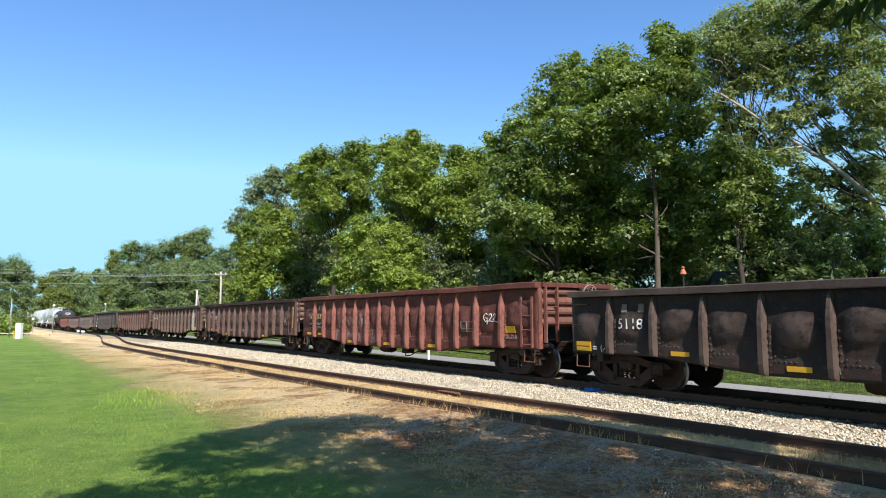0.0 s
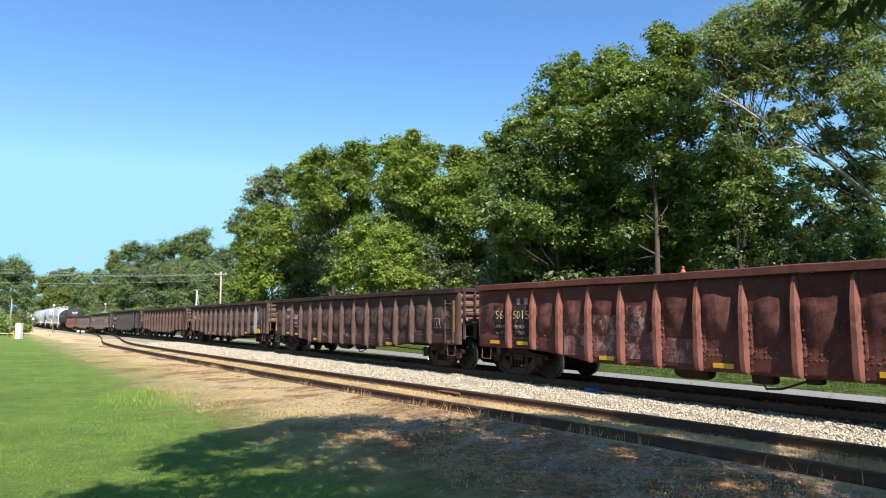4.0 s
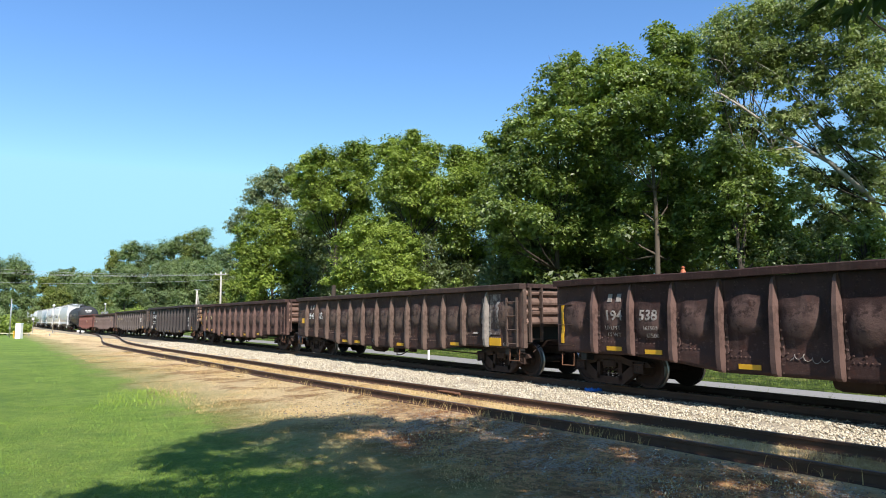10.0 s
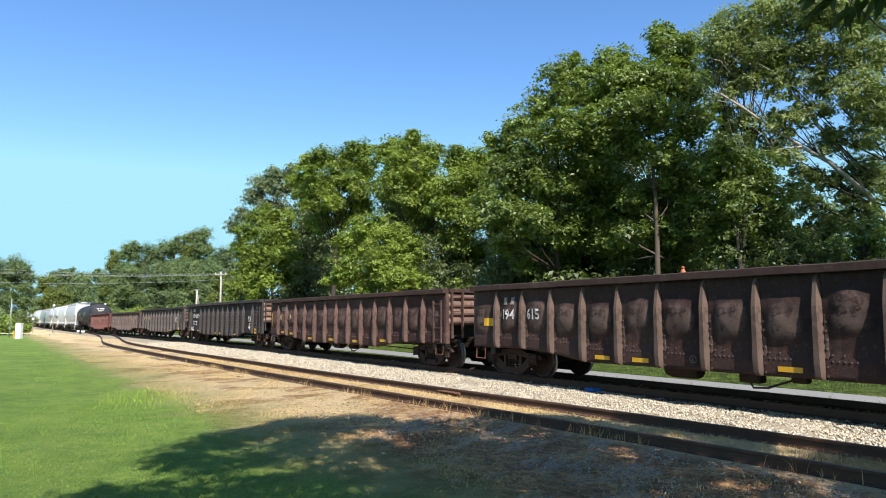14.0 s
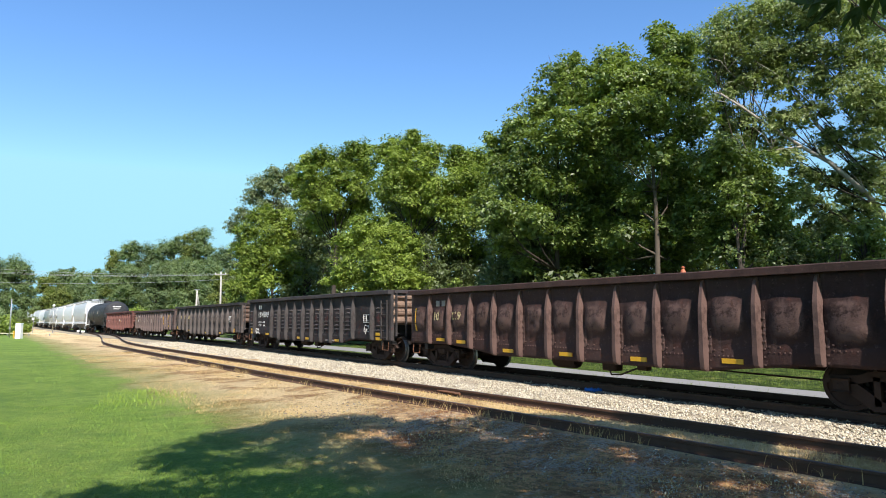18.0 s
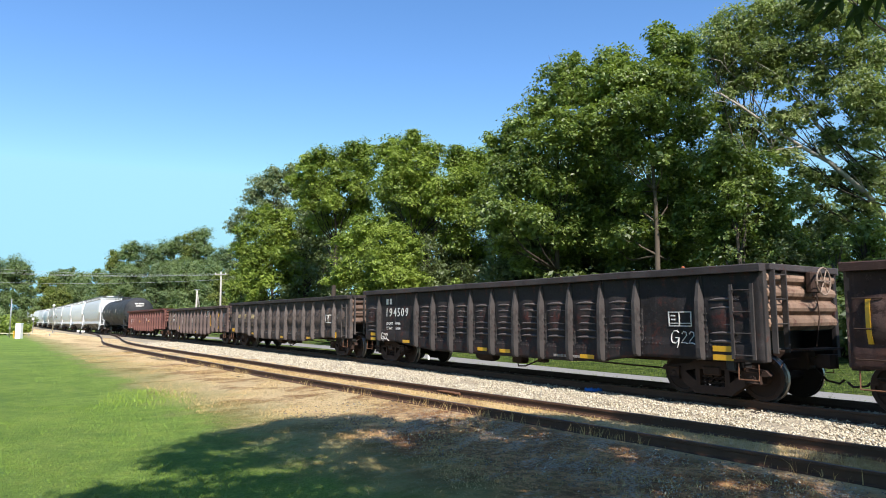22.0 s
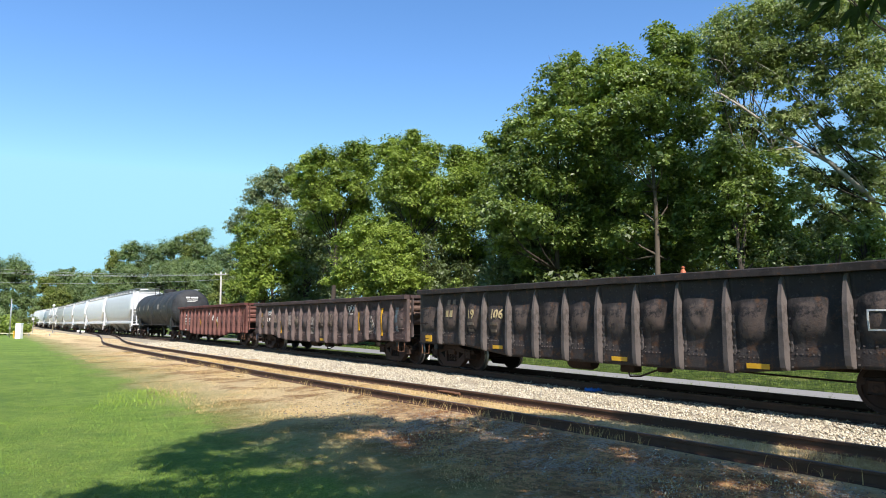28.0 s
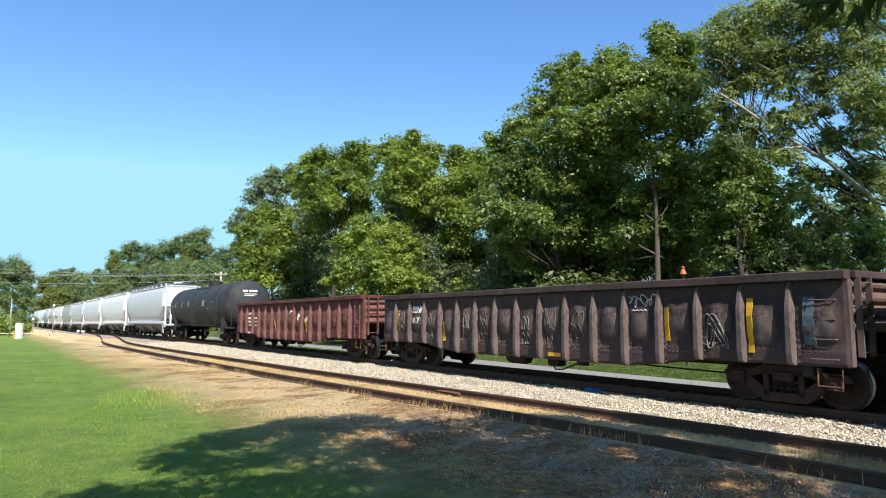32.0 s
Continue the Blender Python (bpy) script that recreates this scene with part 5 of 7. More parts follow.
    for k, mat, big in ((3, M_STAIN, 1), (5, F, 1.2), (6, M_STAIN, 1), (9, M_STAIN, 1), (10, M_STAIN, 1), (14, F, 1.1), (8, F, .6), (1, M_STAIN, .8)):
        strokes = []
        for q in range(2):
            cx, cz = xs[k] + 0.45 + rnd.uniform(-.1, .1), 1.35 + rnd.uniform(-.3, .3)
            p1, p2, p3 = rnd.uniform(0, 6), rnd.uniform(1.3, 2.2), rnd.uniform(0.12, 0.24) * big
            strokes.append([(cx + p3 * math.cos(j * 0.2 + p1) + 0.004 * j - 0.1, cz + 1.3 * p3 * math.sin(j * 0.2 * p2 + p1 * 2)) for j in range(40)])
        scribble(c, mat, strokes, sk, 0.010, "sprayed graffiti scrawl")
    scribble(c, W, [[(xs[12] + 0.10 + 0.015 * j + 0.07 * math.sin(j * 0.7 + math.sin(j * 0.21)), 2.0 + 0.10 * math.cos(j * 0.7) + 0.05 * math.sin(j * 0.31)) for j in range(48)], [(xs[12] + 0.2 + 0.05 * j, 1.78 + 0.03 * (j % 2)) for j in range(9)]], sk, 0.011, "white sprayed lettering-like scrawl")
    part("paint_patch", draped(xs[16] + 0.22, xs[16] + 0.42, 1.15, 2.0, sk, 0.008), simple("pale_blue_paint", (0.105, 0.132, 0.145), 0.85, 0, 0.6, 9, 0.3), c, "worn pale blue paint patch")

    c, xs, sk = gondola(134.6, red2, "faded red gondola car with white paint splashes", 2.53, ribs=16, seed=9, brake=False, yellow=[])
    scuffs(c, sk, [(xs[8] + 0.6, 1.95, 0.35, 0.3), (xs[9] + 0.7, 1.75, 0.35, 0.5), (xs[8] + 0.8, 0.95, 0.4, 0.3), (xs[8] + 0.1, 1.5, 0.2, 0.7), (xs[10] + 0.6, 1.5, 0.2, 0.5)], M_WHITE, 12)
    bars(c, W, [(xs[2] + 0.1, xs[2] + 0.6, z, z + 0.10) for z in (1.85, 1.6, 1.4, 1.2, 0.8)] + [(xs[3] + 0.2, xs[3] + 0.7, z, z + 0.10) for z in (1.6, 1.4, 1.2)], sk, "stencil lines")
    part("reflector", draped(xs[6] + 0.4, xs[6] + 0.52, 1.0, 1.6, sk), M_YELLOW, c, "upright yellow strip")
    part("reflector", draped(xs[10] + 0.4, xs[10] + 0.52, 1.0, 1.6, sk), M_YELLOW, c, "upright yellow strip")


def build_tank_car():
    car = thing("tank_car", pose(0, 0, 0), "black tank car with domed ends and a top walkway", "freight car", "cars of the freight train")
    paint = car_paint("tank_black", (0.030, 0.031, 0.033), (0.05, 0.03, 0.02), (0.075, 0.075, 0.075), 0.2, 0.5)
    r, zc, half = 1.5, 2.55, 7.95
    prof = [(0.02, -half)]
    for k in range(1, 9):
        a = math.pi / 2 * k / 8
        prof.append((r * math.sin(a), -half + 0.75 * (1 - math.cos(a))))
    prof += [(x_r, -x) for x_r, x in reversed([(q[0], q[1]) for q in prof])]
    s = Shape().lathe(prof, (0, 0, zc), "x", 40)
    part("tank", s, paint, car, "black riveted tank shell", True)
    s = Shape()
    for x in (-5.6, -2.8, 0.2, 3.0, 5.6):
        s.lathe([(r + 0.004, x - 0.05), (r + 0.022, x - 0.04), (r + 0.022, x + 0.04), (r + 0.004, x + 0.05)], (0, 0, zc), "x", 40)
    part("weld_band", s, paint, car)
    s = Shape().lathe([(0.5, zc + r - 0.1), (0.5, zc + r + 0.22), (0.42, zc + r + 0.3), (0.05, zc + r + 0.32)], (0, 0, 0), "z", 20)
    part("manway", s, M_BLACK_IRON, car, "bolted manway cover")
    s = Shape().box(-1.6, 1.6, -0.9, 0.9, zc + r - 0.28, zc + r - 0.22)
    for x in (-1.6, 0, 1.6):
        for y in (-0.9, 0.9):
            s.tube([(x, y, zc + r - 0.3), (x, y, zc + r + 0.55)], 0.02, 5)
    for y in (-0.9, 0.9):
        s.tube([(-1.6, y, zc + r + 0.55), (1.6, y, zc + r + 0.55)], 0.02, 5)
    part("top_platform", s, M_BLACK_IRON, car, "railed loading platform")
    s = Shape()
    for x in (-0.25, 0.25):
        s.tube([(x, -1.5, 1.1), (x, -1.62, 2.5), (x, -0.9, zc + r - 0.25)], 0.022, 5)
    for k in range(9):
        z = 1.15 + k * 0.26
        y = -1.55 if z < 2.5 else -1.62 + (z - 2.5) * 0.45
        s.tube([(-0.25, y, z), (0.25, y, z)], 0.014, 5)
    part("ladder", s, M_BLACK_IRON, car, "side ladder")
    for sx in (-1, 1):
        s = Shape().box(sx * 6.9 - 1.6, sx * 6.9 + 1.6, -1.35, 1.35, 1.02, 1.1)
        s.box(sx * 6.4 - 0.35, sx * 6.4 + 0.35, -1.3, 1.3, 0.75, 1.75, 0.05)
        for y in (-1.38, 1.38):
            for x in (sx * 8.5, sx * 7.0):
                s.tube([(x, y, 1.05), (x, y, 2.15)], 0.022, 5)
            s.tube([(sx * 8.5, y, 2.12), (sx * 5.2, y, 2.12), (sx * 5.2, y, 1.05)], 0.02, 5)
        part("end_platform", s, M_BLACK_IRON, car, "end platform with hand rails")
        part("coupler", coupler_mesh(0.85), M_TRUCK, car, "", m=pose(sx * 8.3, 0, 0, 0, 0, 0 if sx > 0 else 180))
        add_truck(car, sx * 6.4)
    s = Shape()
    for y in (-1.36, 1.36):
        s.tube([(-5.3, y, 1.2), (5.3, y, 1.2)], 0.028, 5)
    s.tube([(0, 0, 1.0), (0, 0, 1.6)], 0.18, 10)
    part("hand_rail", s, M_BLACK_IRON, car)
    shell = lambda x, z: math.sqrt(max(0.01, r * r - (z - zc) ** 2)) + 0.012
    # marks on the domed head
    for y0, y1, z0, z1 in ((-0.50, -0.22, 3.30, 3.42), (-0.12, 0.42, 3.30, 3.42), (-0.42, 0.38, 3.14, 3.19), (-0.42, 0.20, 3.04, 3.08)):
        v = []
        for lift in (0.016, -0.004):
            for i in range(5):
                for zq in (z0, z1):
                    yq = y0 + (y1 - y0) * i / 4
                    v.append((half - 0.75 + 0.75 * math.sqrt(max(0.0, 1 - (yq ** 2 + (zq - zc) ** 2) / (r * r))) + lift, yq, zq))
        f = [(2 * i, 2 * i + 1, 2 * i + 3, 2 * i + 2) for i in range(4)] + [(10 + 2 * i, 12 + 2 * i, 13 + 2 * i, 11 + 2 * i) for i in range(4)]
        f += [(2 * i, 2 * i + 2, 12 + 2 * i, 10 + 2 * i) for i in range(4)] + [(2 * i + 1, 11 + 2 * i, 13 + 2 * i, 2 * i + 3) for i in range(4)] + [(0, 10, 11, 1), (8, 9, 19, 18)]
        part("lettering", Shape().add(v, f), M_WHITE, car, "white reporting marks on the head")
    for x, w, z0, z1 in ((-6.6, 0.35, 2.62, 2.72), (-6.6, 0.1, 2.45, 2.72), (2.2, 0.5, 2.5, 2.9), (3.4, 0.4, 2.3, 2.36), (4.6, 0.3, 2.7, 2.76)):
        bars(car, M_WHITE_OLD, [(x, x + w, z0, z1)], shell, "faded stencil mark")
    for x in (-5.5, -3.5, -1.6):
        bars(car, M_WHITE_OLD, [(x, x + 0.16, 2.5, 2.9)], shell, "pale streak marks")
    TRAIN.append((car, 152.3, 6.4))


def build_hopper_cars():
    shades = [(0.50, 0.51, 0.52), (0.66, 0.66, 0.66), (0.36, 0.37, 0.36), (0.60, 0.61, 0.62)]
    names = ("pale grey", "off-white", "dull grey", "light grey")
    sides = [simple("hopper_side", c, 0.5, 0, 0.07, 0.8, 0.04) for c in shades]
    trims = [simple("hopper_trim", tuple(min(0.7, x * 1.15) for x in c), 0.6, 0, 0.12, 2.0, 0.05) for c in shades]
    order = [0, 1, 3, 0, 2, 1, 0, 3, 1, 0]
    zt, half = 4.7, 8.2
    # rounded side in cross-section, from the sill up to the eave
    side = [(1.40, 1.50), (1.51, 1.95), (1.575, 2.45), (1.59, 2.95), (1.555, 3.45), (1.47, 3.9), (1.34, 4.25), (1.24, 4.40)]
    section = [(-y, z) for y, z in side] + [(y, z) for y, z in reversed(side)]
    n = len(section)
    stations = [-half + 0.12, -half + 0.2, -half + 0.9, -half + 1.9, -4.0, -2.0, 0, 2.0, 4.0, half - 1.9, half - 0.9, half - 0.2, half - 0.12]

    def floor_z(x):
        return float(np.interp(half - abs(x), [0.1, 0.2, 0.9, 1.9], [2.75, 2.65, 2.1, 1.5]))
    v, f = [], []
    for x in stations:
        q = 0.96 if abs(x) > half - 0.15 else 1.0
        v += [(x, y * q, max(z, floor_z(x))) for y, z in section]
    f += [(i * n + k, i * n + (k + 1) % n, (i + 1) * n + (k + 1) % n, (i + 1) * n + k) for i in range(len(stations) - 1) for k in range(n)]
    body = Shape().add(v, f)
    end_sheet = Shape()
    end_sheet.add(v[-n:], [tuple(range(n))])
    roof = Shape().prism([(-1.30, 4.40), (-1.33, 4.44), (-0.7, zt - 0.06), (0, zt), (0.7, zt - 0.06), (1.33, 4.44), (1.30, 4.40)], -half + 0.05, half - 0.05, "yz")
    for k in range(9):
        x = -half + 0.9 + k * 1.8
        roof.box(x - 0.03, x + 0.03, -1.2, 1.2, 4.50, zt + 0.01)
    hatch = Shape().box(-half + 1.2, half - 1.2, -0.28, 0.28, zt - 0.03, zt + 0.11, 0.03)
    for k in range(10):
        x = -half + 1.6 + k * 1.42
        hatch.box(x - 0.05, x + 0.05, -0.34, 0.34, zt - 0.02, zt + 0.16, 0.01)
    walkway = Shape()
    for y in (-0.95, 0.95):
        walkway.box(-half - 0.1, half + 0.1, y - 0.22, y + 0.22, zt + 0.10, zt + 0.13)
        for k in range(12):
            x = -half + 0.2 + k * (2 * half - 0.4) / 11
            walkway.box(x - 0.025, x + 0.025, y - 0.2, y + 0.2, zt - 0.2, zt + 0.10)
    for sx in (-1, 1):
        walkway.box(sx * half - 0.25, sx * half + 0.25, -0.95, 0.95, zt + 0.10, zt + 0.13)
    sill = Shape()
    for y in (-1.43, 1.43):
        sill.box(-half, half, y - 0.07, y + 0.07, 1.26, 1.50, 0.015)
    chute = Shape()
    for sy in (-1, 1):
        for sx in (-1, 1):
            chute.add([(sx * 2.15, sy * 1.3, 1.3), (sx * 0.35, sy * 0.5, 0.42), (sx * 0.35, 0, 0.42), (sx * 2.15, 0, 1.3)], [(0, 1, 2, 3)])
        chute.add([(-2.15, sy * 1.3, 1.3), (2.15, sy * 1.3, 1.3), (0.35, sy * 0.5, 0.42), (-0.35, sy * 0.5, 0.42)], [(0, 1, 2, 3)])
    gate = Shape().box(-0.45, 0.45, -0.75, 0.75, 0.32, 0.42, 0.02)
    post = Shape().box(-0.09, 0.09, -0.06, 0.06, 1.0, 4.42, 0.01)
    rung = Shape().tube([(0, -1.42, 0), (0, -0.95, 0)], 0.018, 5)
    deck = Shape().box(-1.15, 0.15, -1.42, 1.42, 1.10, 1.24, 0.02).box(-0.5, -0.3, -0.2, 0.2, 0.7, 1.1)
    step = Shape().tube([(0.0, -1.44, 1.2), (0.0, -1.46, 0.5), (-0.45, -1.46, 0.5), (-0.45, -1.44, 1.2)], 0.02, 5)
    # grey-brown chute paint, darkened in place of the shade under the sill
    chute_shade = car_paint("hopper_chute_shade", (0.20, 0.19, 0.175), (0.14, 0.12, 0.10), (0.30, 0.27, 0.23), 0.5, 0.8)
    built = {}
    for mi in sorted(set(order)):
        sd, tr = sides[mi], trims[mi]
        built[mi] = [s.mesh(nm, m, nm == "body") for s, nm, m in ((body, "body", sd), (end_sheet, "end_sheet", tr), (roof, "roof", sd), (hatch, "hatch", tr), (walkway, "roof_walk", M_GALV), (sill, "side_sill", tr), (chute, "hopper_chute", chute_shade),
                                                    (gate, "gate", M_TRUCK), (post, "end_post", tr), (rung, "rung", tr), (deck, "end_deck", tr), (step, "sill_step", tr))]
    for k, mi in enumerate(order):
        body_m, end_m, roof_m, hatch_m, walk_m, sill_m, chute_m, gate_m, post_m, rung_m, deck_m, step_m = built[mi]
        car = thing("hopper_car", pose(0, 0, 0), names[mi] + " covered hopper car with rounded sides and a roof walk", "freight car", "cars of the freight train")
        put("body", body_m, car)
        for turn in (0, 180):
            put("end_sheet", end_m, car, pose(0, 0, 0, 0, 0, turn))
        put("roof", roof_m, car)
        put("hatch", hatch_m, car)
        put("roof_walk", walk_m, car, None, "grey metal roof walk")
        put("side_sill", sill_m, car)
        for x in (-4.4, 0, 4.4):
            ch = put("hopper_chute", chute_m, car, pose(x, 0, 0))
            put("gate", gate_m, ch)
        for sx in (-1, 1):
            turn = 0 if sx > 0 else 180
            end = put("end_deck", deck_m, car, pose(sx * half, 0, 0, 0, 0, turn), "open end deck with ladders")
            put("sill_step", step_m, end)
            for y in (-1.36, -0.93, 0.93, 1.36):
                put("end_post", post_m, end, pose(-0.02, y, 0))
            for j in range(9 if k < 5 else 5):
                for y in (0, 2.37):
                    put("rung", rung_m, end, pose(0.07, y, 1.45 + j * (0.34 if k < 5 else 0.62)))
            add_truck(car, sx * 6.7)
            part("coupler", coupler_mesh(0.85), M_TRUCK, car, "", m=pose(sx * 8.2, 0, 0, 0, 0, turn))
        TRAIN.append((car, 170.1 + 17.7 * k, 6.7))


# ---- trees ----
def leaf_cloud(centres, radii, n, size, rng, flat=0.72, loose=0.0):
    """Leaves as folded four-cornered blades, gathered on the outsides of many clumps."""
    w = radii ** 2
    pick = rng.choice(len(centres), n, p=w / w.sum())
    d = rng.normal(0, 1, (n, 3))
    d[:, 2] += 0.35
    d /= np.linalg.norm(d, axis=1)[:, None]
    rad = radii[pick] * (0.35 + 0.65 * rng.random(n) ** 0.45 + np.abs(rng.normal(0, 0.10 + 0.25 * loose, n)))
    lump = 1 + 0.32 * np.sin(d[:, 0] * 6 + pick) * np.sin(d[:, 1] * 6 + pick * 1.7) + 0.18 * np.cos(d[:, 2] * 7 + pick)
    p = centres[pick] + d * (rad * lump)[:, None] * np.array([1, 1, flat])
    nrm = d * 0.9 + rng.normal(0, 0.55, (n, 3)) + np.array([0, 0, 0.5])
    nrm /= np.linalg.norm(nrm, axis=1)[:, None]
    t = np.cross(nrm, rng.normal(0, 1, (n, 3)))
    t /= np.linalg.norm(t, axis=1)[:, None] + 1e-9
    b = np.cross(nrm, t)
    sz = size * rng.uniform(0.55, 1.35, n)[:, None]
    v = np.stack([p - t * sz, p + b * sz * 0.48 + nrm * sz * 0.14, p + t * sz, p - b * sz * 0.48 + nrm * sz * 0.14], 1)
    return v.reshape(-1, 3), np.arange(n * 4).reshape(n, 4)


def tree(x, y, h, r, leaf, n, size, seed, low=0.25, label="", trunk_r=0.22, bark=None, clumps=46, name="tree", gap=0.0, category="tree", loose=0.0, fine=1.0):
    rng = np.random.default_rng(seed)
    clumps, loose = int(clumps * 1.55), loose + 0.06
    root = thing(name, pose(x, y, ground_z(x, y) - 0.05), label, category)
    zl = h * low
    cz, rz = (h + zl) / 2, (h - zl) / 2
    # clumps spread over an uneven crown, none nearer to another than its share
    c, rad = [], []
    apart = r * 0.26 * fine
    tries = 0
    while len(c) < clumps:
        tries += 1
        d = rng.normal(0, 1, 3)
        d /= np.linalg.norm(d)
        ro = r * fine * (0.13 + 0.16 * rng.random() ** 1.3)
        k = 0.35 + 0.65 * rng.random() ** 0.45
        k *= 1 + 0.10 * math.sin(3 * math.atan2(d[1], d[0]) + seed) * (1 - abs(d[2]))
        if not c:
            d, k, ro = np.array([0.1, -0.2, 0.97]), 0.95, r * 0.3
        side = max(0.0, 1 - abs(d[2]) ** 2.6) ** 0.5 / max(1e-3, math.hypot(d[0], d[1]))
        q = np.array([d[0] * side * (r - ro) * k, d[1] * side * (r - ro) * k, cz + d[2] * (rz - ro * 0.7) * k])
        if rng.random() < gap and k < 0.75:
            continue
        if tries < 4000 and any(np.linalg.norm(q - e) < apart * (1 - tries / 5000) for e in c):
            continue
        c.append(q)
        rad.append(ro)
    c, rad = np.array(c), np.array(rad)
    # a shaded inner body of leaves behind the outer clumps
    core = 0 if gap > 0 else int(n * 0.22)
    v, f = leaf_cloud(c, rad * (1.0 + 0.15 * loose), int(n * 1.25) - core, size * 0.86, rng, 0.75, loose)
    if core:
        kc = 12
        cc = np.stack([rng.normal(0, 0.20, kc) * r, rng.normal(0.12, 0.16, kc) * r, cz + rng.uniform(-0.75, 0.6, kc) * rz], -1)
        v2, f2 = leaf_cloud(cc, np.full(kc, 0.32 * r), core, size * 1.3, rng, 0.9, 0.0)
        v, f = np.concatenate([v, v2]), np.concatenate([f, f2 + len(v)])
    v[:, 2] = np.maximum(v[:, 2], 0.15)
    put("crown", mesh_fast("crown", v, f, M_LEAF[leaf]), root)
    s = Shape()
    pts, rs = [], []
    for k in range(8):
        q = k / 7
        pts.append((0.25 * math.sin(q * 4 + seed), 0.2 * math.cos(q * 3 + seed) - 0.2, q * (zl + rz * 1.5)))
        rs.append(trunk_r * (1.25 - 1.05 * q) + 0.03 if k else trunk_r * 1.7)
    s.tube(pts, rs, 9)
    order = np.argsort(-rad)[:20]
    for j, i in enumerate(order):
        k = 2 + j % 5
        a, b = Vector(pts[k]), Vector(c[i])
        m = a.lerp(b, 0.5) + Vector((rng.normal(0, 0.3), rng.normal(0, 0.3), -0.06 * (b - a).length))
        r0 = rs[k] * 0.5
        s.tube([a, a.lerp(m, 0.5), m, m.lerp(b, 0.6), b], [r0, r0 * 0.8, r0 * 0.55, r0 * 0.35, 0.02], 6)
        for q in range(3):
            e = b + Vector(rng.normal(0, rad[i] * 0.6, 3))
            s.tube([m.lerp(b, 0.4), m.lerp(e, 0.7), e], [r0 * 0.35, r0 * 0.22, 0.012], 5)
    part("trunk", s, bark or M_BARK, root, "", True)
    return root


def spray_cloud(lobes, density, size, rng, airy=0.0):
    """Leaves set in flat sprays over the outside of rounded lobes (x, y, z, r), with a thin filling inside."""
    ps, ns, big = [], [], []
    for x, y, z, r in lobes:
        k = max(6, int(15 * (r / 0.6) ** 1.5 * (1 - 0.35 * airy)))
        d = rng.normal(0, 1, (k, 3))
        d[:, 2] += 0.25
        d /= np.linalg.norm(d, axis=1)[:, None]
        reach = r * rng.uniform(0.45, 1.12, k) ** 0.7 * (1 + 0.22 * np.sin(d[:, 0] * 5 + x * 3) * np.sin(d[:, 2] * 4 + z))
        c = np.array([x, y, z]) + d * reach[:, None] * np.array([1.08, 1.0, 0.86])
        sr = r * rng.uniform(0.14, 0.34, k)
        n = int(density * 4 * math.pi * r * r)
        pick = rng.choice(k, n, p=sr ** 2 / (sr ** 2).sum())
        q = rng.normal(0, 1, (n, 3)) * np.array([0.70, 0.70, 0.34])
        tilt = d[pick] * np.array([1, 1, 0.0])
        off = q * sr[pick][:, None]
        off[:, 2] -= 0.45 * (off * tilt).sum(1) + 0.35 * np.abs(q[:, 0]) * sr[pick] * airy
        ps.append(c[pick] + off)
        ns.append(d[pick] * 0.55 + rng.normal(0, 0.42 + 0.2 * airy, (n, 3)) + np.array([0, 0, 0.75]))
        big.append(np.full(n, 1.0))
        # larger leaves deep inside close the lobe
        m = int(n * 0.26 * (1 - airy))
        e = rng.normal(0, 1, (m, 3))
        e *= (0.72 * rng.random(m) ** 0.5 / np.linalg.norm(e, axis=1))[:, None]
        ps.append(np.array([x, y + 0.12 * r, z - 0.06 * r]) + e * r)
        ns.append(rng.normal(0, 1, (m, 3)))
        big.append(np.full(m, 2.0))
    p, nrm, big = np.concatenate(ps), np.concatenate(ns), np.concatenate(big)
    n = len(p)
    nrm /= np.linalg.norm(nrm, axis=1)[:, None]
    t = np.cross(nrm, rng.normal(0, 1, (n, 3)))
    t /= np.linalg.norm(t, axis=1)[:, None] + 1e-9
    b = np.cross(nrm, t)
    sz = (size * big * rng.uniform(0.6, 1.3, n))[:, None]
    wide = 0.52 - 0.14 * airy
    v = np.stack([p - t * sz, p + b * sz * wide + nrm * sz * 0.14, p + t * sz, p - b * sz * wide + nrm * sz * 0.14], 1)
    return v.reshape(-1, 3), np.arange(n * 4).reshape(n, 4)


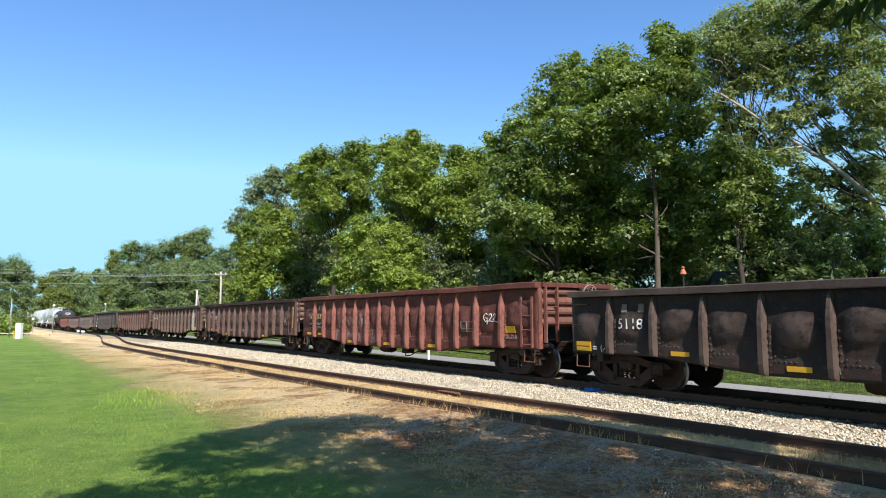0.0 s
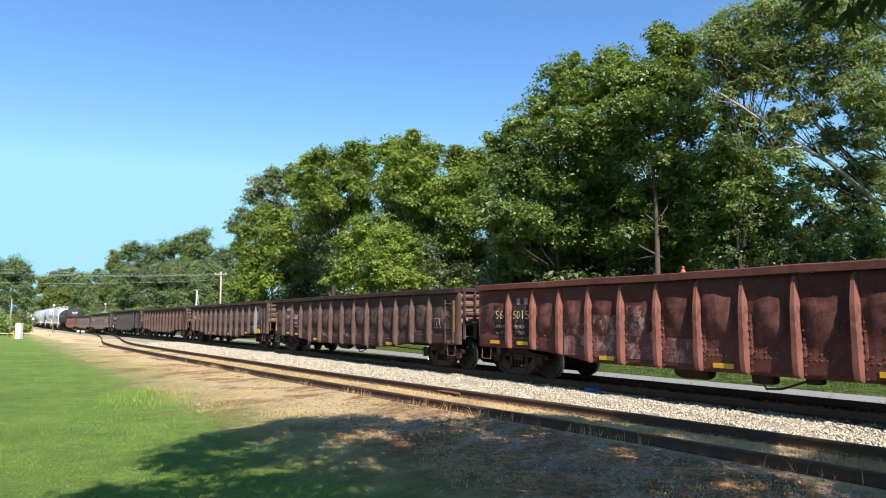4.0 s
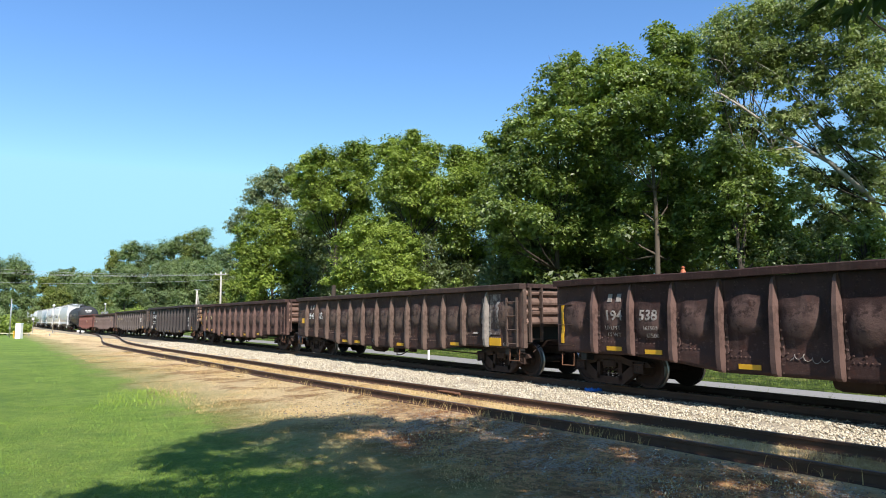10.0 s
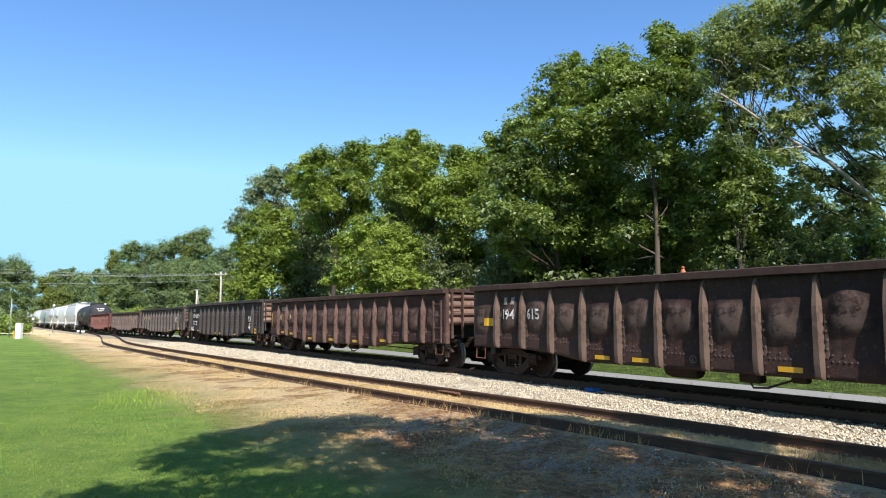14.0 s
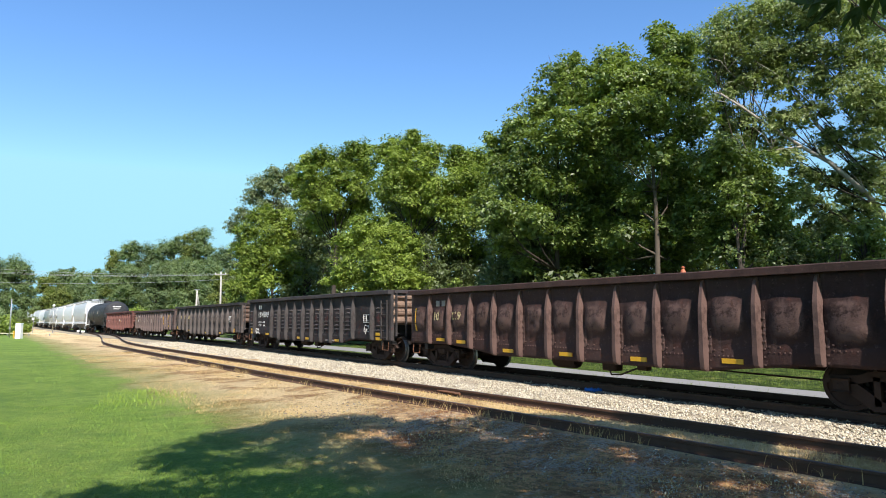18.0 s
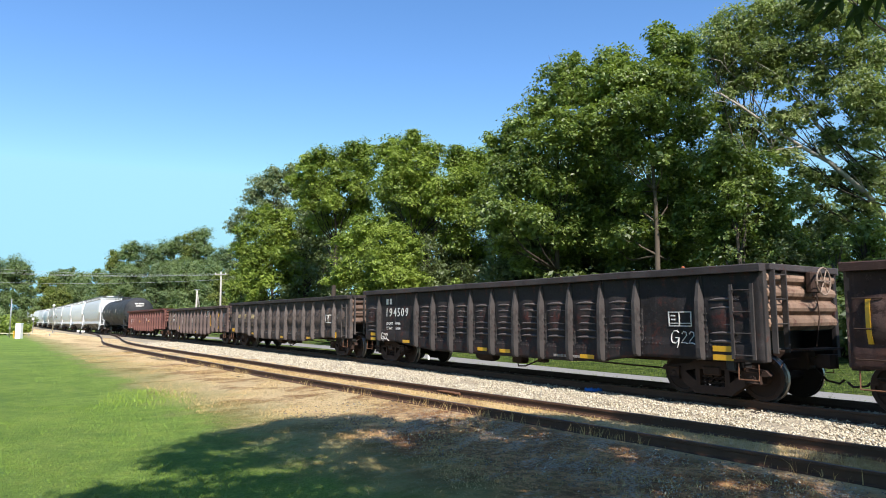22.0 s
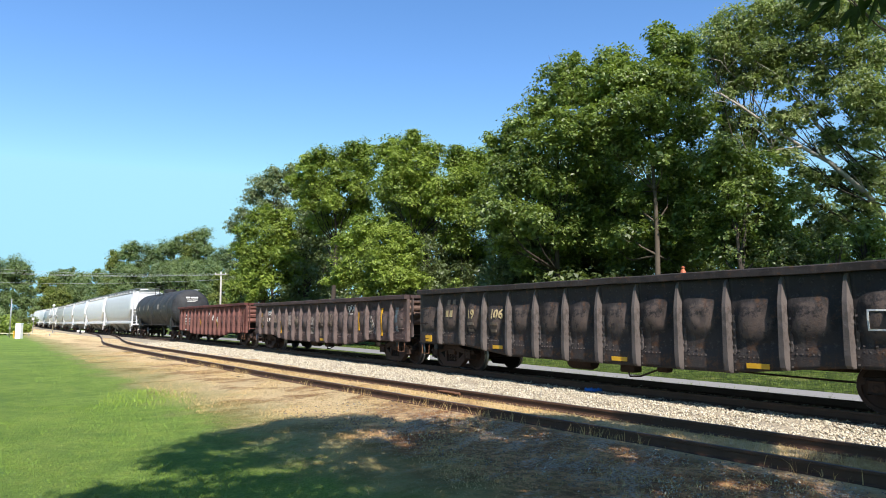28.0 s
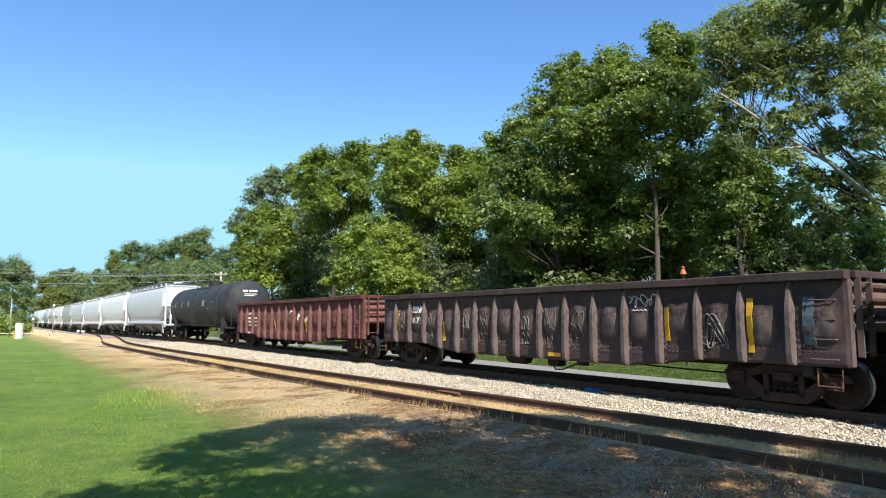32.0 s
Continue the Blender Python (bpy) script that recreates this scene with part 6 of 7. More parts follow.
def lobed_tree(x, y, lobes, leaf, size, seed, label, density=None, airy=0.0, trunk_r=0.22, bark=None, limbs=(), name="tree", fork=0.45, back=0.0):
    """A tree whose crown is built of lobes (x, y, z, r) about its foot, each carried by a bent limb."""
    rng = np.random.default_rng(seed)
    root = thing(name, pose(x, y, ground_z(x, y) - 0.05), label, "tree")
    density = density or 1.0 / (size * size)
    whole = list(lobes)
    for a, b, c, r in lobes:
        for k in range(3):
            d = Vector(rng.normal(0, 1, 3)).normalized() * r * rng.uniform(0.75, 1.15)
            whole.append((a + d.x, b + d.y, c + 0.7 * d.z, r * rng.uniform(0.32, 0.55)))
    v, f = spray_cloud(whole, density * 0.60, size, rng, airy)
    v[:, 2] = np.maximum(v[:, 2], 0.15)
    put("crown", mesh_fast("crown", v, f, M_LEAF[leaf]), root)
    top = max(q[2] for q in lobes)
    s, pts, rs = Shape(), [], []
    for k in range(9):
        q = k / 8
        pts.append((0.16 * math.sin(q * 5 + seed), back * (1 - q) + 0.14 * math.cos(q * 4 + seed) - 0.14, q * top * 0.80))
        rs.append(trunk_r * 1.6 if k == 0 else trunk_r * (1.2 - 1.08 * q) + 0.02)
    s.tube(pts, rs, 9)
    for j, (a, b, c, r) in enumerate(lobes):
        e = Vector((a, b, c))
        k = min(range(1, 8), key=lambda i: abs(pts[i][2] - fork * c - 0.12 * top))
        p = Vector(pts[k])
        m = p.lerp(e, 0.5) + Vector((rng.normal(0, 0.25), rng.normal(0, 0.25), -0.07 * (e - p).length))
        r0 = min(rs[k] * 0.5, 0.035 * (e - p).length + 0.02)
        s.tube([p, p.lerp(m, 0.5), m, m.lerp(e, 0.6), e], [r0, r0 * 0.8, r0 * 0.6, r0 * 0.4, 0.018], 6)
        for q in range(4):
            w = e + Vector(np.clip(rng.normal(0, r * 0.5, 3), -0.8 * r, 0.8 * r))
            s.tube([m.lerp(e, 0.45), m.lerp(w, 0.72) + Vector(rng.normal(0, 0.08, 3)), w], [r0 * 0.4, r0 * 0.24, 0.01], 5)
    part("trunk", s, bark or M_BARK, root, "", True)
    for line in limbs:
        k = len(line)
        p = [Vector((a + 0.10 * math.sin(a * 3), b + 0.4 * math.sin(i * 1.3), e + 0.08 * math.sin(a * 5))) for i, (a, b, e) in enumerate(line)]
        thick = 0.20 if k > 6 else (0.13 if k > 4 else 0.06)
        s = Shape().tube(p, [thick * (1 - 0.72 * i / (k - 1)) for i in range(k)], 8)
        for i in range(1, k):
            for q in range(3):
                e = p[i] + Vector((rng.normal(-0.4, 0.7), rng.normal(-0.2, 0.5), rng.uniform(0.2, 1.4)))
                s.tube([p[i], p[i].lerp(e, 0.5) + Vector(rng.normal(0, 0.10, 3)), e], [0.034, 0.022, 0.008], 5)
        part("limb", s, M_BARK_LIT, root, "pale smooth limb", True)
    return root


def bush(x, y, h, r, leaf, n, size, seed, label="leafy green bush"):
    rng = np.random.default_rng(seed)
    root = thing("bush", pose(x, y, ground_z(x, y) - 0.03), label, "bush")
    k = 14
    a = rng.uniform(0, 6.28, k)
    q = rng.random(k) ** 0.5
    c = np.stack([np.cos(a) * q * r * 0.8, np.sin(a) * q * r * 0.8, h * (0.25 + 0.55 * rng.random(k) * (1 - 0.5 * q))], -1)
    v, f = leaf_cloud(c, np.full(k, min(r, h) * 0.42) * rng.uniform(0.7, 1.2, k), n, size, rng)
    v[:, 2] = np.maximum(v[:, 2], 0.03)
    put("foliage", mesh_fast("foliage", v, f, M_LEAF[leaf]), root)
    s = Shape()
    for i in range(7):
        s.tube([(0.1 * math.cos(i), 0.1 * math.sin(i), 0), tuple(c[i] * 0.5 + np.array([0, 0, 0.1])), tuple(c[i])], [0.05, 0.03, 0.01], 5)
    part("stem", s, M_BARK, root)
    return root


def build_trees():
    oak = "tall broad-leaved tree in full summer leaf behind the road"
    # the large grove beside the road
    lobed_tree(6.9, 36.5, [(0.0, -1.0, 16.0, 1.3), (0.8, -1.7, 14.5, 1.3), (-1.1, -0.5, 14.3, 1.2), (-2.3, -0.5, 13.0, 1.1), (-3.4, 0.5, 12.0, 1.0), (-2.1, -1.0, 11.3, 1.3), (-0.7, -1.9, 11.9, 1.5), (1.1, -2.3, 12.4, 1.4), (-3.0, -0.5, 9.9, 1.3), (-1.2, -0.9, 9.5, 1.4), (1.0, -0.5, 10.5, 1.5), (-4.0, -1.5, 7.9, 1.3), (-2.2, -2.1, 7.2, 1.3), (0.2, 1.3, 7.3, 1.4), (-3.2, 1.5, 6.3, 1.0), (1.6, 1.8, 8.8, 1.5), (0.4, 3.8, 5.5, 1.3), (-1.7, 3.3, 5.4, 1.1)],
               0, 0.1, 1, oak, trunk_r=0.17, back=4.2)
    lobed_tree(11.5, 35.2, [(0.8, -0.5, 17.8, 0.9), (1.3, -0.9, 16.8, 1.2), (-2.0, -0.5, 16.3, 1.2), (-1.1, -1.5, 15.0, 1.3), (-2.4, -1.5, 14.2, 1.2), (0.2, -1.7, 14.9, 1.3), (-1.7, -2.1, 12.9, 1.5), (-0.2, -2.1, 12.8, 1.4), (-2.7, -1.0, 11.5, 1.2), (-1.0, -0.7, 11.4, 1.3), (1.9, -1.0, 14.6, 1.4), (2.6, 0.0, 12.8, 1.5), (1.8, 1.0, 10.9, 1.3), (-1.7, 2.3, 9.9, 1.3), (3.0, 2.6, 9.6, 1.6), (-1.9, 2.3, 6.9, 1.4), (2.4, 2.3, 6.9, 1.5), (-0.9, 2.6, 5.6, 1.2), (2.0, 2.6, 5.6, 1.2), (-1.0, 0.2, 8.6, 1.1), (1.1, 0.2, 9.3, 1.1), (-1.2, 0.1, 6.6, 1.0), (1.2, 0.1, 6.8, 1.0), (0.0, -2.3, 10.6, 0.8)],
               0, 0.1, 24, "tall tree with a pale bare trunk and dark green crown", trunk_r=0.15, bark=M_BARK_PALE, back=-1.0, fork=0.62)
    lobed_tree(15.3, 33.0, [(-0.7, -0.6, 10.0, 1.4), (0.9, -0.2, 9.7, 1.3), (-1.1, 1.0, 10.0, 1.2), (-0.1, -0.4, 8.3, 1.4), (1.8, 0.0, 8.1, 1.3), (-1.1, 1.5, 7.4, 1.4), (0.6, 0.8, 6.7, 1.4), (2.4, 1.2, 6.8, 1.1), (-0.5, 1.0, 5.9, 1.3), (3.8, 1.6, 6.1, 1.0), (1.5, 1.0, 5.4, 1.2)],
               0, 0.098, 26, "broad dark green tree at the edge of the grove", trunk_r=0.16)
    lobed_tree(18.3, 38, [(-2.5, -1.0, 18.3, 1.3), (-1.2, -1.0, 19.3, 1.4), (0.1, -1.4, 19.5, 1.4), (-1.1, -0.5, 17.9, 1.3), (0.2, -1.4, 17.8, 1.4), (1.8, -1.4, 19.5, 1.4), (-2.0, 0.0, 16.9, 1.2), (-0.6, -0.4, 16.0, 1.2), (0.5, -1.0, 16.3, 1.2), (-1.5, 0.0, 14.8, 1.2), (1.8, -1.4, 17.6, 1.2), (-0.1, -0.4, 13.7, 1.2), (1.6, -0.4, 12.5, 1.1), (-0.9, 0.0, 12.6, 1.1)],
               2, 0.094, 2, "tall airy tree with pale limbs and small greyish leaves", airy=0.45, trunk_r=0.16)
    pale_limbs = [[(-0.1, 0.3, 3.6), (-0.3, 0.5, 4.6), (-1.4, 0.5, 6.8), (-3.1, 0.5, 8.9), (-5.3, 0.5, 10.9), (-6.5, 0.5, 11.9), (-8.5, 0.5, 13.3), (-9.9, 0.5, 14.1), (-11.3, 0.5, 14.9)], [(-1.1, 0.5, 7.2), (-1.7, 0.5, 9.3), (-3.8, 0.5, 11.2), (-5.9, 0.5, 12.9), (-7.4, 0.5, 15.4)], [(-8.5, 0.5, 13.3), (-9.3, 0.5, 15.4), (-10.6, 0.5, 16.6)], [(-6.5, 0.5, 11.9), (-8.2, 0.5, 11.7), (-9.8, 0.5, 11.5)]]
    lobed_tree(27.5, 36, [(-6.3, -0.5, 19.3, 1.5), (-5.1, -1.0, 19.4, 1.5), (-3.5, -1.0, 19.1, 1.6), (-6.3, -0.5, 17.3, 1.3), (-7.3, 0.0, 15.4, 1.2), (-4.9, -1.0, 16.9, 1.4), (-3.4, -1.4, 16.7, 1.4), (-5.4, 0.0, 15.4, 1.1), (-4.5, -1.6, 14.5, 1.5), (-3.3, -1.6, 13.5, 1.4), (-6.2, 0.4, 13.7, 1.1), (-7.6, 0.6, 13.4, 1.0), (-3.7, -1.2, 12.2, 1.2), (-4.9, 0.6, 12.1, 1.1), (-7.2, 1.0, 11.5, 0.9), (-3.0, 0.6, 10.6, 1.2), (-5.1, 1.0, 10.0, 1.0), (-2.3, 0.0, 9.8, 1.3), (-3.6, 1.4, 9.0, 0.9), (-6.8, 1.0, 9.1, 0.8), (-5.8, 1.0, 8.4, 1.0), (-4.6, 1.2, 7.6, 1.0), (-2.9, 0.8, 8.0, 1.1), (-6.4, 0.8, 10.2, 0.8)],
               2, 0.094, 3, "tall tree with pale leaning limbs by the road", airy=0.42, trunk_r=0.2, limbs=pale_limbs)
    # an added tree towards the road, out of view, to shade the grove's foot
    lobed_tree(24.0, 27.0, [(-3.4, -1.5, 14.3, 1.7), (-2.6, 0.6, 14.8, 1.7), (-4.2, -3.6, 15.2, 1.6), (-1.2, -2.4, 13.0, 1.8), (0.2, 0.8, 12.6, 1.8), (-1.0, 2.2, 15.6, 1.7), (-2.4, -4.4, 13.0, 1.7), (0.8, -1.6, 16.4, 1.8), (-0.8, -0.4, 17.6, 1.7), (1.6, 1.6, 15.0, 1.7), (-2.8, -2.6, 17.4, 1.6), (0.6, -4.0, 14.2, 1.6), (-9.5, -0.5, 18.6, 1.6), (-8.0, 0.5, 18.9, 1.6), (-6.5, -0.5, 18.4, 1.6), (-8.5, -2.0, 19.4, 1.6), (-7.0, -2.5, 18.2, 1.6), (-5.0, -1.5, 18.4, 1.6), (-5.4, 0.8, 18.6, 1.5), (-10.6, -1.6, 19.0, 1.4)],
               2, 0.12, 30, "unseen airy tree with greyish leaves, added to shade the grove", density=22, airy=0.5, trunk_r=0.24, bark=M_BARK_PALE)
    # trees that fill the grove behind its front, most in leaves coloured for shade
    tree(17.0, 43.0, 13.6, 4.3, 0, 16000, 0.15, 4, 0.1, oak, clumps=40)
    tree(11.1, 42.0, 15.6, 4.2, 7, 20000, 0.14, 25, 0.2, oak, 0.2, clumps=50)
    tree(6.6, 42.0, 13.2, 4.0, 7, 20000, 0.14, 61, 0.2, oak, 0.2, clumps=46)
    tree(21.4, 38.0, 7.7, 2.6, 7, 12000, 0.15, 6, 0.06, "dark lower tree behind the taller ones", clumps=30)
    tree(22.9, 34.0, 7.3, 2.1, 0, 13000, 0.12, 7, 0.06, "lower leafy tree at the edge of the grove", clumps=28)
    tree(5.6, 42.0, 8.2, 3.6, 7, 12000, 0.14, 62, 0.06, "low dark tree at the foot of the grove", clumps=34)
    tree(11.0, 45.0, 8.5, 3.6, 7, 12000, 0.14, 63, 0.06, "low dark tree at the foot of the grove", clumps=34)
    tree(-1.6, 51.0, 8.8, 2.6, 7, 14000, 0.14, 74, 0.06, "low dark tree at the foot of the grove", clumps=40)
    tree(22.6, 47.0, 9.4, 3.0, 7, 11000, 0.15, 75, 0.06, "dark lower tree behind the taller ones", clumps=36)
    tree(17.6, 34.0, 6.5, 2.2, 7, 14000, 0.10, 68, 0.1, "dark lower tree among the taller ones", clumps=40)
    tree(19.4, 32.0, 6.0, 1.8, 0, 12000, 0.095, 69, 0.08, "lower leafy tree at the edge of the grove", clumps=34)
    tree(28.2, 46.0, 10.0, 2.6, 0, 11000, 0.14, 72, 0.06, "dark lower tree behind the taller ones", clumps=36)
    tree(24.6, 46.0, 8.6, 2.6, 0, 11000, 0.14, 73, 0.06, "dark lower tree behind the taller ones", clumps=36)
    lobed_tree(-2.5, 53, [(-1.6, -1.0, 16.0, 1.3), (-0.1, -1.0, 16.2, 1.4), (1.3, -1.5, 15.3, 1.4), (-1.3, -2.0, 14.2, 1.4), (0.5, -2.4, 13.7, 1.5), (-2.2, -2.0, 12.6, 1.4), (-0.4, -2.4, 12.1, 1.5), (1.7, -2.5, 12.5, 1.5), (3.5, -1.0, 14.9, 1.3), (5.0, -1.0, 14.9, 1.4), (6.5, -1.0, 14.9, 1.3), (3.9, -2.4, 13.0, 1.6), (5.7, -2.5, 12.5, 1.6), (2.6, -2.4, 10.9, 1.6), (4.6, -2.8, 10.4, 1.7), (6.4, -1.8, 10.0, 1.5), (0.9, 0.0, 10.4, 1.4), (3.5, -1.4, 8.5, 1.6), (5.3, 1.2, 7.5, 1.6)],
               1, 0.105, 9, oak, trunk_r=0.24)
    lobed_tree(-9.9, 58, [(-2.3, -1.0, 16.1, 1.2), (-0.8, -1.0, 16.5, 1.3), (1.0, -1.0, 16.2, 1.2), (2.4, -1.0, 17.1, 1.3), (3.0, -1.4, 15.6, 1.4), (0.6, -1.8, 14.5, 1.5), (-1.4, -1.6, 14.3, 1.5), (2.4, -2.0, 13.7, 1.6), (-0.0, -2.0, 12.6, 1.5), (-2.1, -1.0, 12.7, 1.3), (2.5, -0.5, 12.1, 1.5), (0.6, 0.5, 11.3, 1.4), (-1.6, 1.0, 11.0, 1.4), (-3.4, 0.5, 14.7, 1.2)],
               1, 0.114, 11, oak, trunk_r=0.22)
    lobed_tree(-4.7, 47.5, [(-1.3, -0.5, 8.7, 1.2), (-0.0, -0.1, 8.9, 1.2), (-2.4, -0.7, 7.4, 1.1), (-0.7, -1.3, 7.1, 1.4), (1.2, -0.9, 7.7, 1.3), (2.4, -0.7, 6.7, 1.2), (-1.9, -1.3, 5.8, 1.3), (-0.0, -1.7, 5.4, 1.5), (1.8, -1.3, 5.4, 1.4), (-2.9, -0.7, 4.8, 0.9), (-1.0, -1.3, 4.4, 1.1), (0.9, -1.3, 4.2, 1.1), (2.9, -0.5, 4.7, 0.9)],
               1, 0.098, 16, "bright green lower tree in front of the grove", trunk_r=0.15)
    lobed_tree(-18.8, 68, [(-0.2, -0.6, 12.7, 1.5), (1.8, -0.6, 12.3, 1.5), (-1.8, -0.4, 11.4, 1.4), (0.7, -1.4, 10.6, 1.9), (-2.3, -0.6, 9.4, 1.4), (2.7, -0.4, 10.3, 1.4), (-0.4, -1.4, 8.6, 1.8), (2.1, -1.4, 8.4, 1.8), (-1.5, -1.0, 6.9, 1.4), (0.8, -1.4, 6.4, 1.6), (2.8, -0.6, 6.4, 1.3), (-2.9, -0.4, 5.5, 1.1), (-0.6, -1.0, 4.9, 1.3)],
               1, 0.126, 15, "bright green spreading tree at the bend of the road", trunk_r=0.2)
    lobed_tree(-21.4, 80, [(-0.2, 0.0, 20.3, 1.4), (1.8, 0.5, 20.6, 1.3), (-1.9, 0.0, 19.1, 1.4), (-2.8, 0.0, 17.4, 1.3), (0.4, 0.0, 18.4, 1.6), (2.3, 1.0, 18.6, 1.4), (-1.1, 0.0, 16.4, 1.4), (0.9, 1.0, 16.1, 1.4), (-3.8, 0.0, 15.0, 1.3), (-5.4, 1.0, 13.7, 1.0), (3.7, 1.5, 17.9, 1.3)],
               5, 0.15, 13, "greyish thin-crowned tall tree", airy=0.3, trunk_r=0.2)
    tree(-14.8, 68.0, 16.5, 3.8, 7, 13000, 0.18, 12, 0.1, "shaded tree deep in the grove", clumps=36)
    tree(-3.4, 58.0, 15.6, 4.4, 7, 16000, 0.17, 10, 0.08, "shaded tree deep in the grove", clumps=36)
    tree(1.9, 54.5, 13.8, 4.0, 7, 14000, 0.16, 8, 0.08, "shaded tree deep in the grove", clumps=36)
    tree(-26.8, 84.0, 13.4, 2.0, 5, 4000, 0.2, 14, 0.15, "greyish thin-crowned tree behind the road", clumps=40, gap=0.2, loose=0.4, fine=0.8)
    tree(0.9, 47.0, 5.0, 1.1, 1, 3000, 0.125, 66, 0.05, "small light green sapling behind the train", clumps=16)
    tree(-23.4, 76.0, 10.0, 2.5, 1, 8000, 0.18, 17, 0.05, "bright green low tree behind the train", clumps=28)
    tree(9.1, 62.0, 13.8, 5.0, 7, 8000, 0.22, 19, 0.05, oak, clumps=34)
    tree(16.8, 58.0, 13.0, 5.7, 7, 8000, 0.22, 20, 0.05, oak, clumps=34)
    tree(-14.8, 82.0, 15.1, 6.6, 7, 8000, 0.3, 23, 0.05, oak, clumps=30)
    # undergrowth behind the road, its shade put into the darker leaf colour
    under = [(24.9 - 1.725 * k, 22.2 + 2.455 * k, (3.0, 2.7, 2.4, 3.6, 3.3, 3.0, 2.8)[k % 7] + 0.075 * k, 2.9) for k in range(21)]
    under += [(18.5, 27, 3, 3.0), (18.4, 30, 3.0, 3.0), (17.3, 38, 4.2, 3.4), (14.6, 39, 4.4, 3.4), (10.6, 37, 4.4, 3.5), (7.4, 39, 4.4, 3.4), (5.8, 52, 4.2, 3.4), (2.4, 58, 4.2, 3.4), (-1.9, 62, 4.2, 3.4), (-15.8, 80, 5, 3.8), (-12.6, 78, 5, 3.8), (-21.1, 74, 4.6, 4), (-17.5, 71, 3.6, 3.4), (-20.5, 78, 4.4, 3.6), (-13.5, 70, 4.0, 3.5), (-1.5, 56, 5.4, 3.4), (1.4, 53, 5.4, 3.0), (5.0, 46, 4.6, 3.0), (17.0, 40, 5.0, 3.4), (20.5, 41, 5.0, 3.4)]
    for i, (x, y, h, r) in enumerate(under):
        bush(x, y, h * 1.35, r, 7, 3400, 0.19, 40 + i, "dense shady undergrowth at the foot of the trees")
    # distant woods, with haze put into their paler leaf colours
    far = [(-104.1, 150, 17.3, 4), (-100.4, 150, 18.1, 3.2), (-98.6, 152, 15.1, 2.4), (-124.3, 200, 16.9, 3.2), (-123.5, 205, 18.6, 2.9), (-119.2, 205, 19.4, 3.3), (-114.4, 205, 18.1, 2.9), (-107.6, 200, 18.4, 2.5), (-88.2, 172, 21.3, 2.7), (-83.3, 170, 23.5, 3.3), (-79.7, 172, 23.4, 3.3), (-75.1, 172, 24.3, 3.3), (-70.4, 170, 25.1, 3), (-66, 168, 26.2, 2.7), (-62.3, 166, 26.9, 2.9), (-52.1, 150, 19.8, 2.9), (-105.1, 185, 14.5, 3.9), (-93.4, 178, 16.4, 3.1), (-107.7, 180, 12.6, 3.8), (-79.1, 160, 17.1, 3.9), (-70.5, 158, 17.6, 3.9), (-62.7, 156, 18.1, 3.8), (-50.7, 140, 15.8, 3.2), (-40.5, 118, 11.2, 2.3), (-36, 112, 9.5, 2)]
    for i, (x, y, h, r) in enumerate(far):
        rng = np.random.default_rng(70 + i)
        lobes = [(0, 0, h - 0.8 * r, 0.8 * r)]
        z = h - 1.5 * r
        while z > 0.4 * r:
            w = r * (1.0 if z < h - 2.6 * r else 0.85)
            for a in range(3):
                lobes.append((w * 0.62 * math.cos(a * 2.09 + z), w * 0.5 * math.sin(a * 2.09 + z), z + rng.normal(0, 0.25 * r), w * rng.uniform(0.5, 0.72)))
            z -= 0.95 * r
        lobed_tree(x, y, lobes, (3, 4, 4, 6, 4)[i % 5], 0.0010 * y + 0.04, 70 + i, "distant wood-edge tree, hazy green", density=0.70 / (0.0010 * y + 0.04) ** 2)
    low = ((-57.8, 86, 3.3, 1.9), (-54.7, 84, 2.6, 1.1), (-59.7, 86, 2.9, 1.9), (-62.2, 86, 2.6, 2.0), (-69.1, 130, 4.6, 4.1), (-55.5, 118, 4.8, 4.3), (-46.8, 112, 5.1, 4.0))
    for i, (x, y, h, r) in enumerate(low):
        bush(x, y, h, r, 1 if i < 4 else i % 2, 4000, 0.2, 120 + i, "rounded green bush by the level crossing" if i < 4 else "leafy shrubs along the far side of the track")


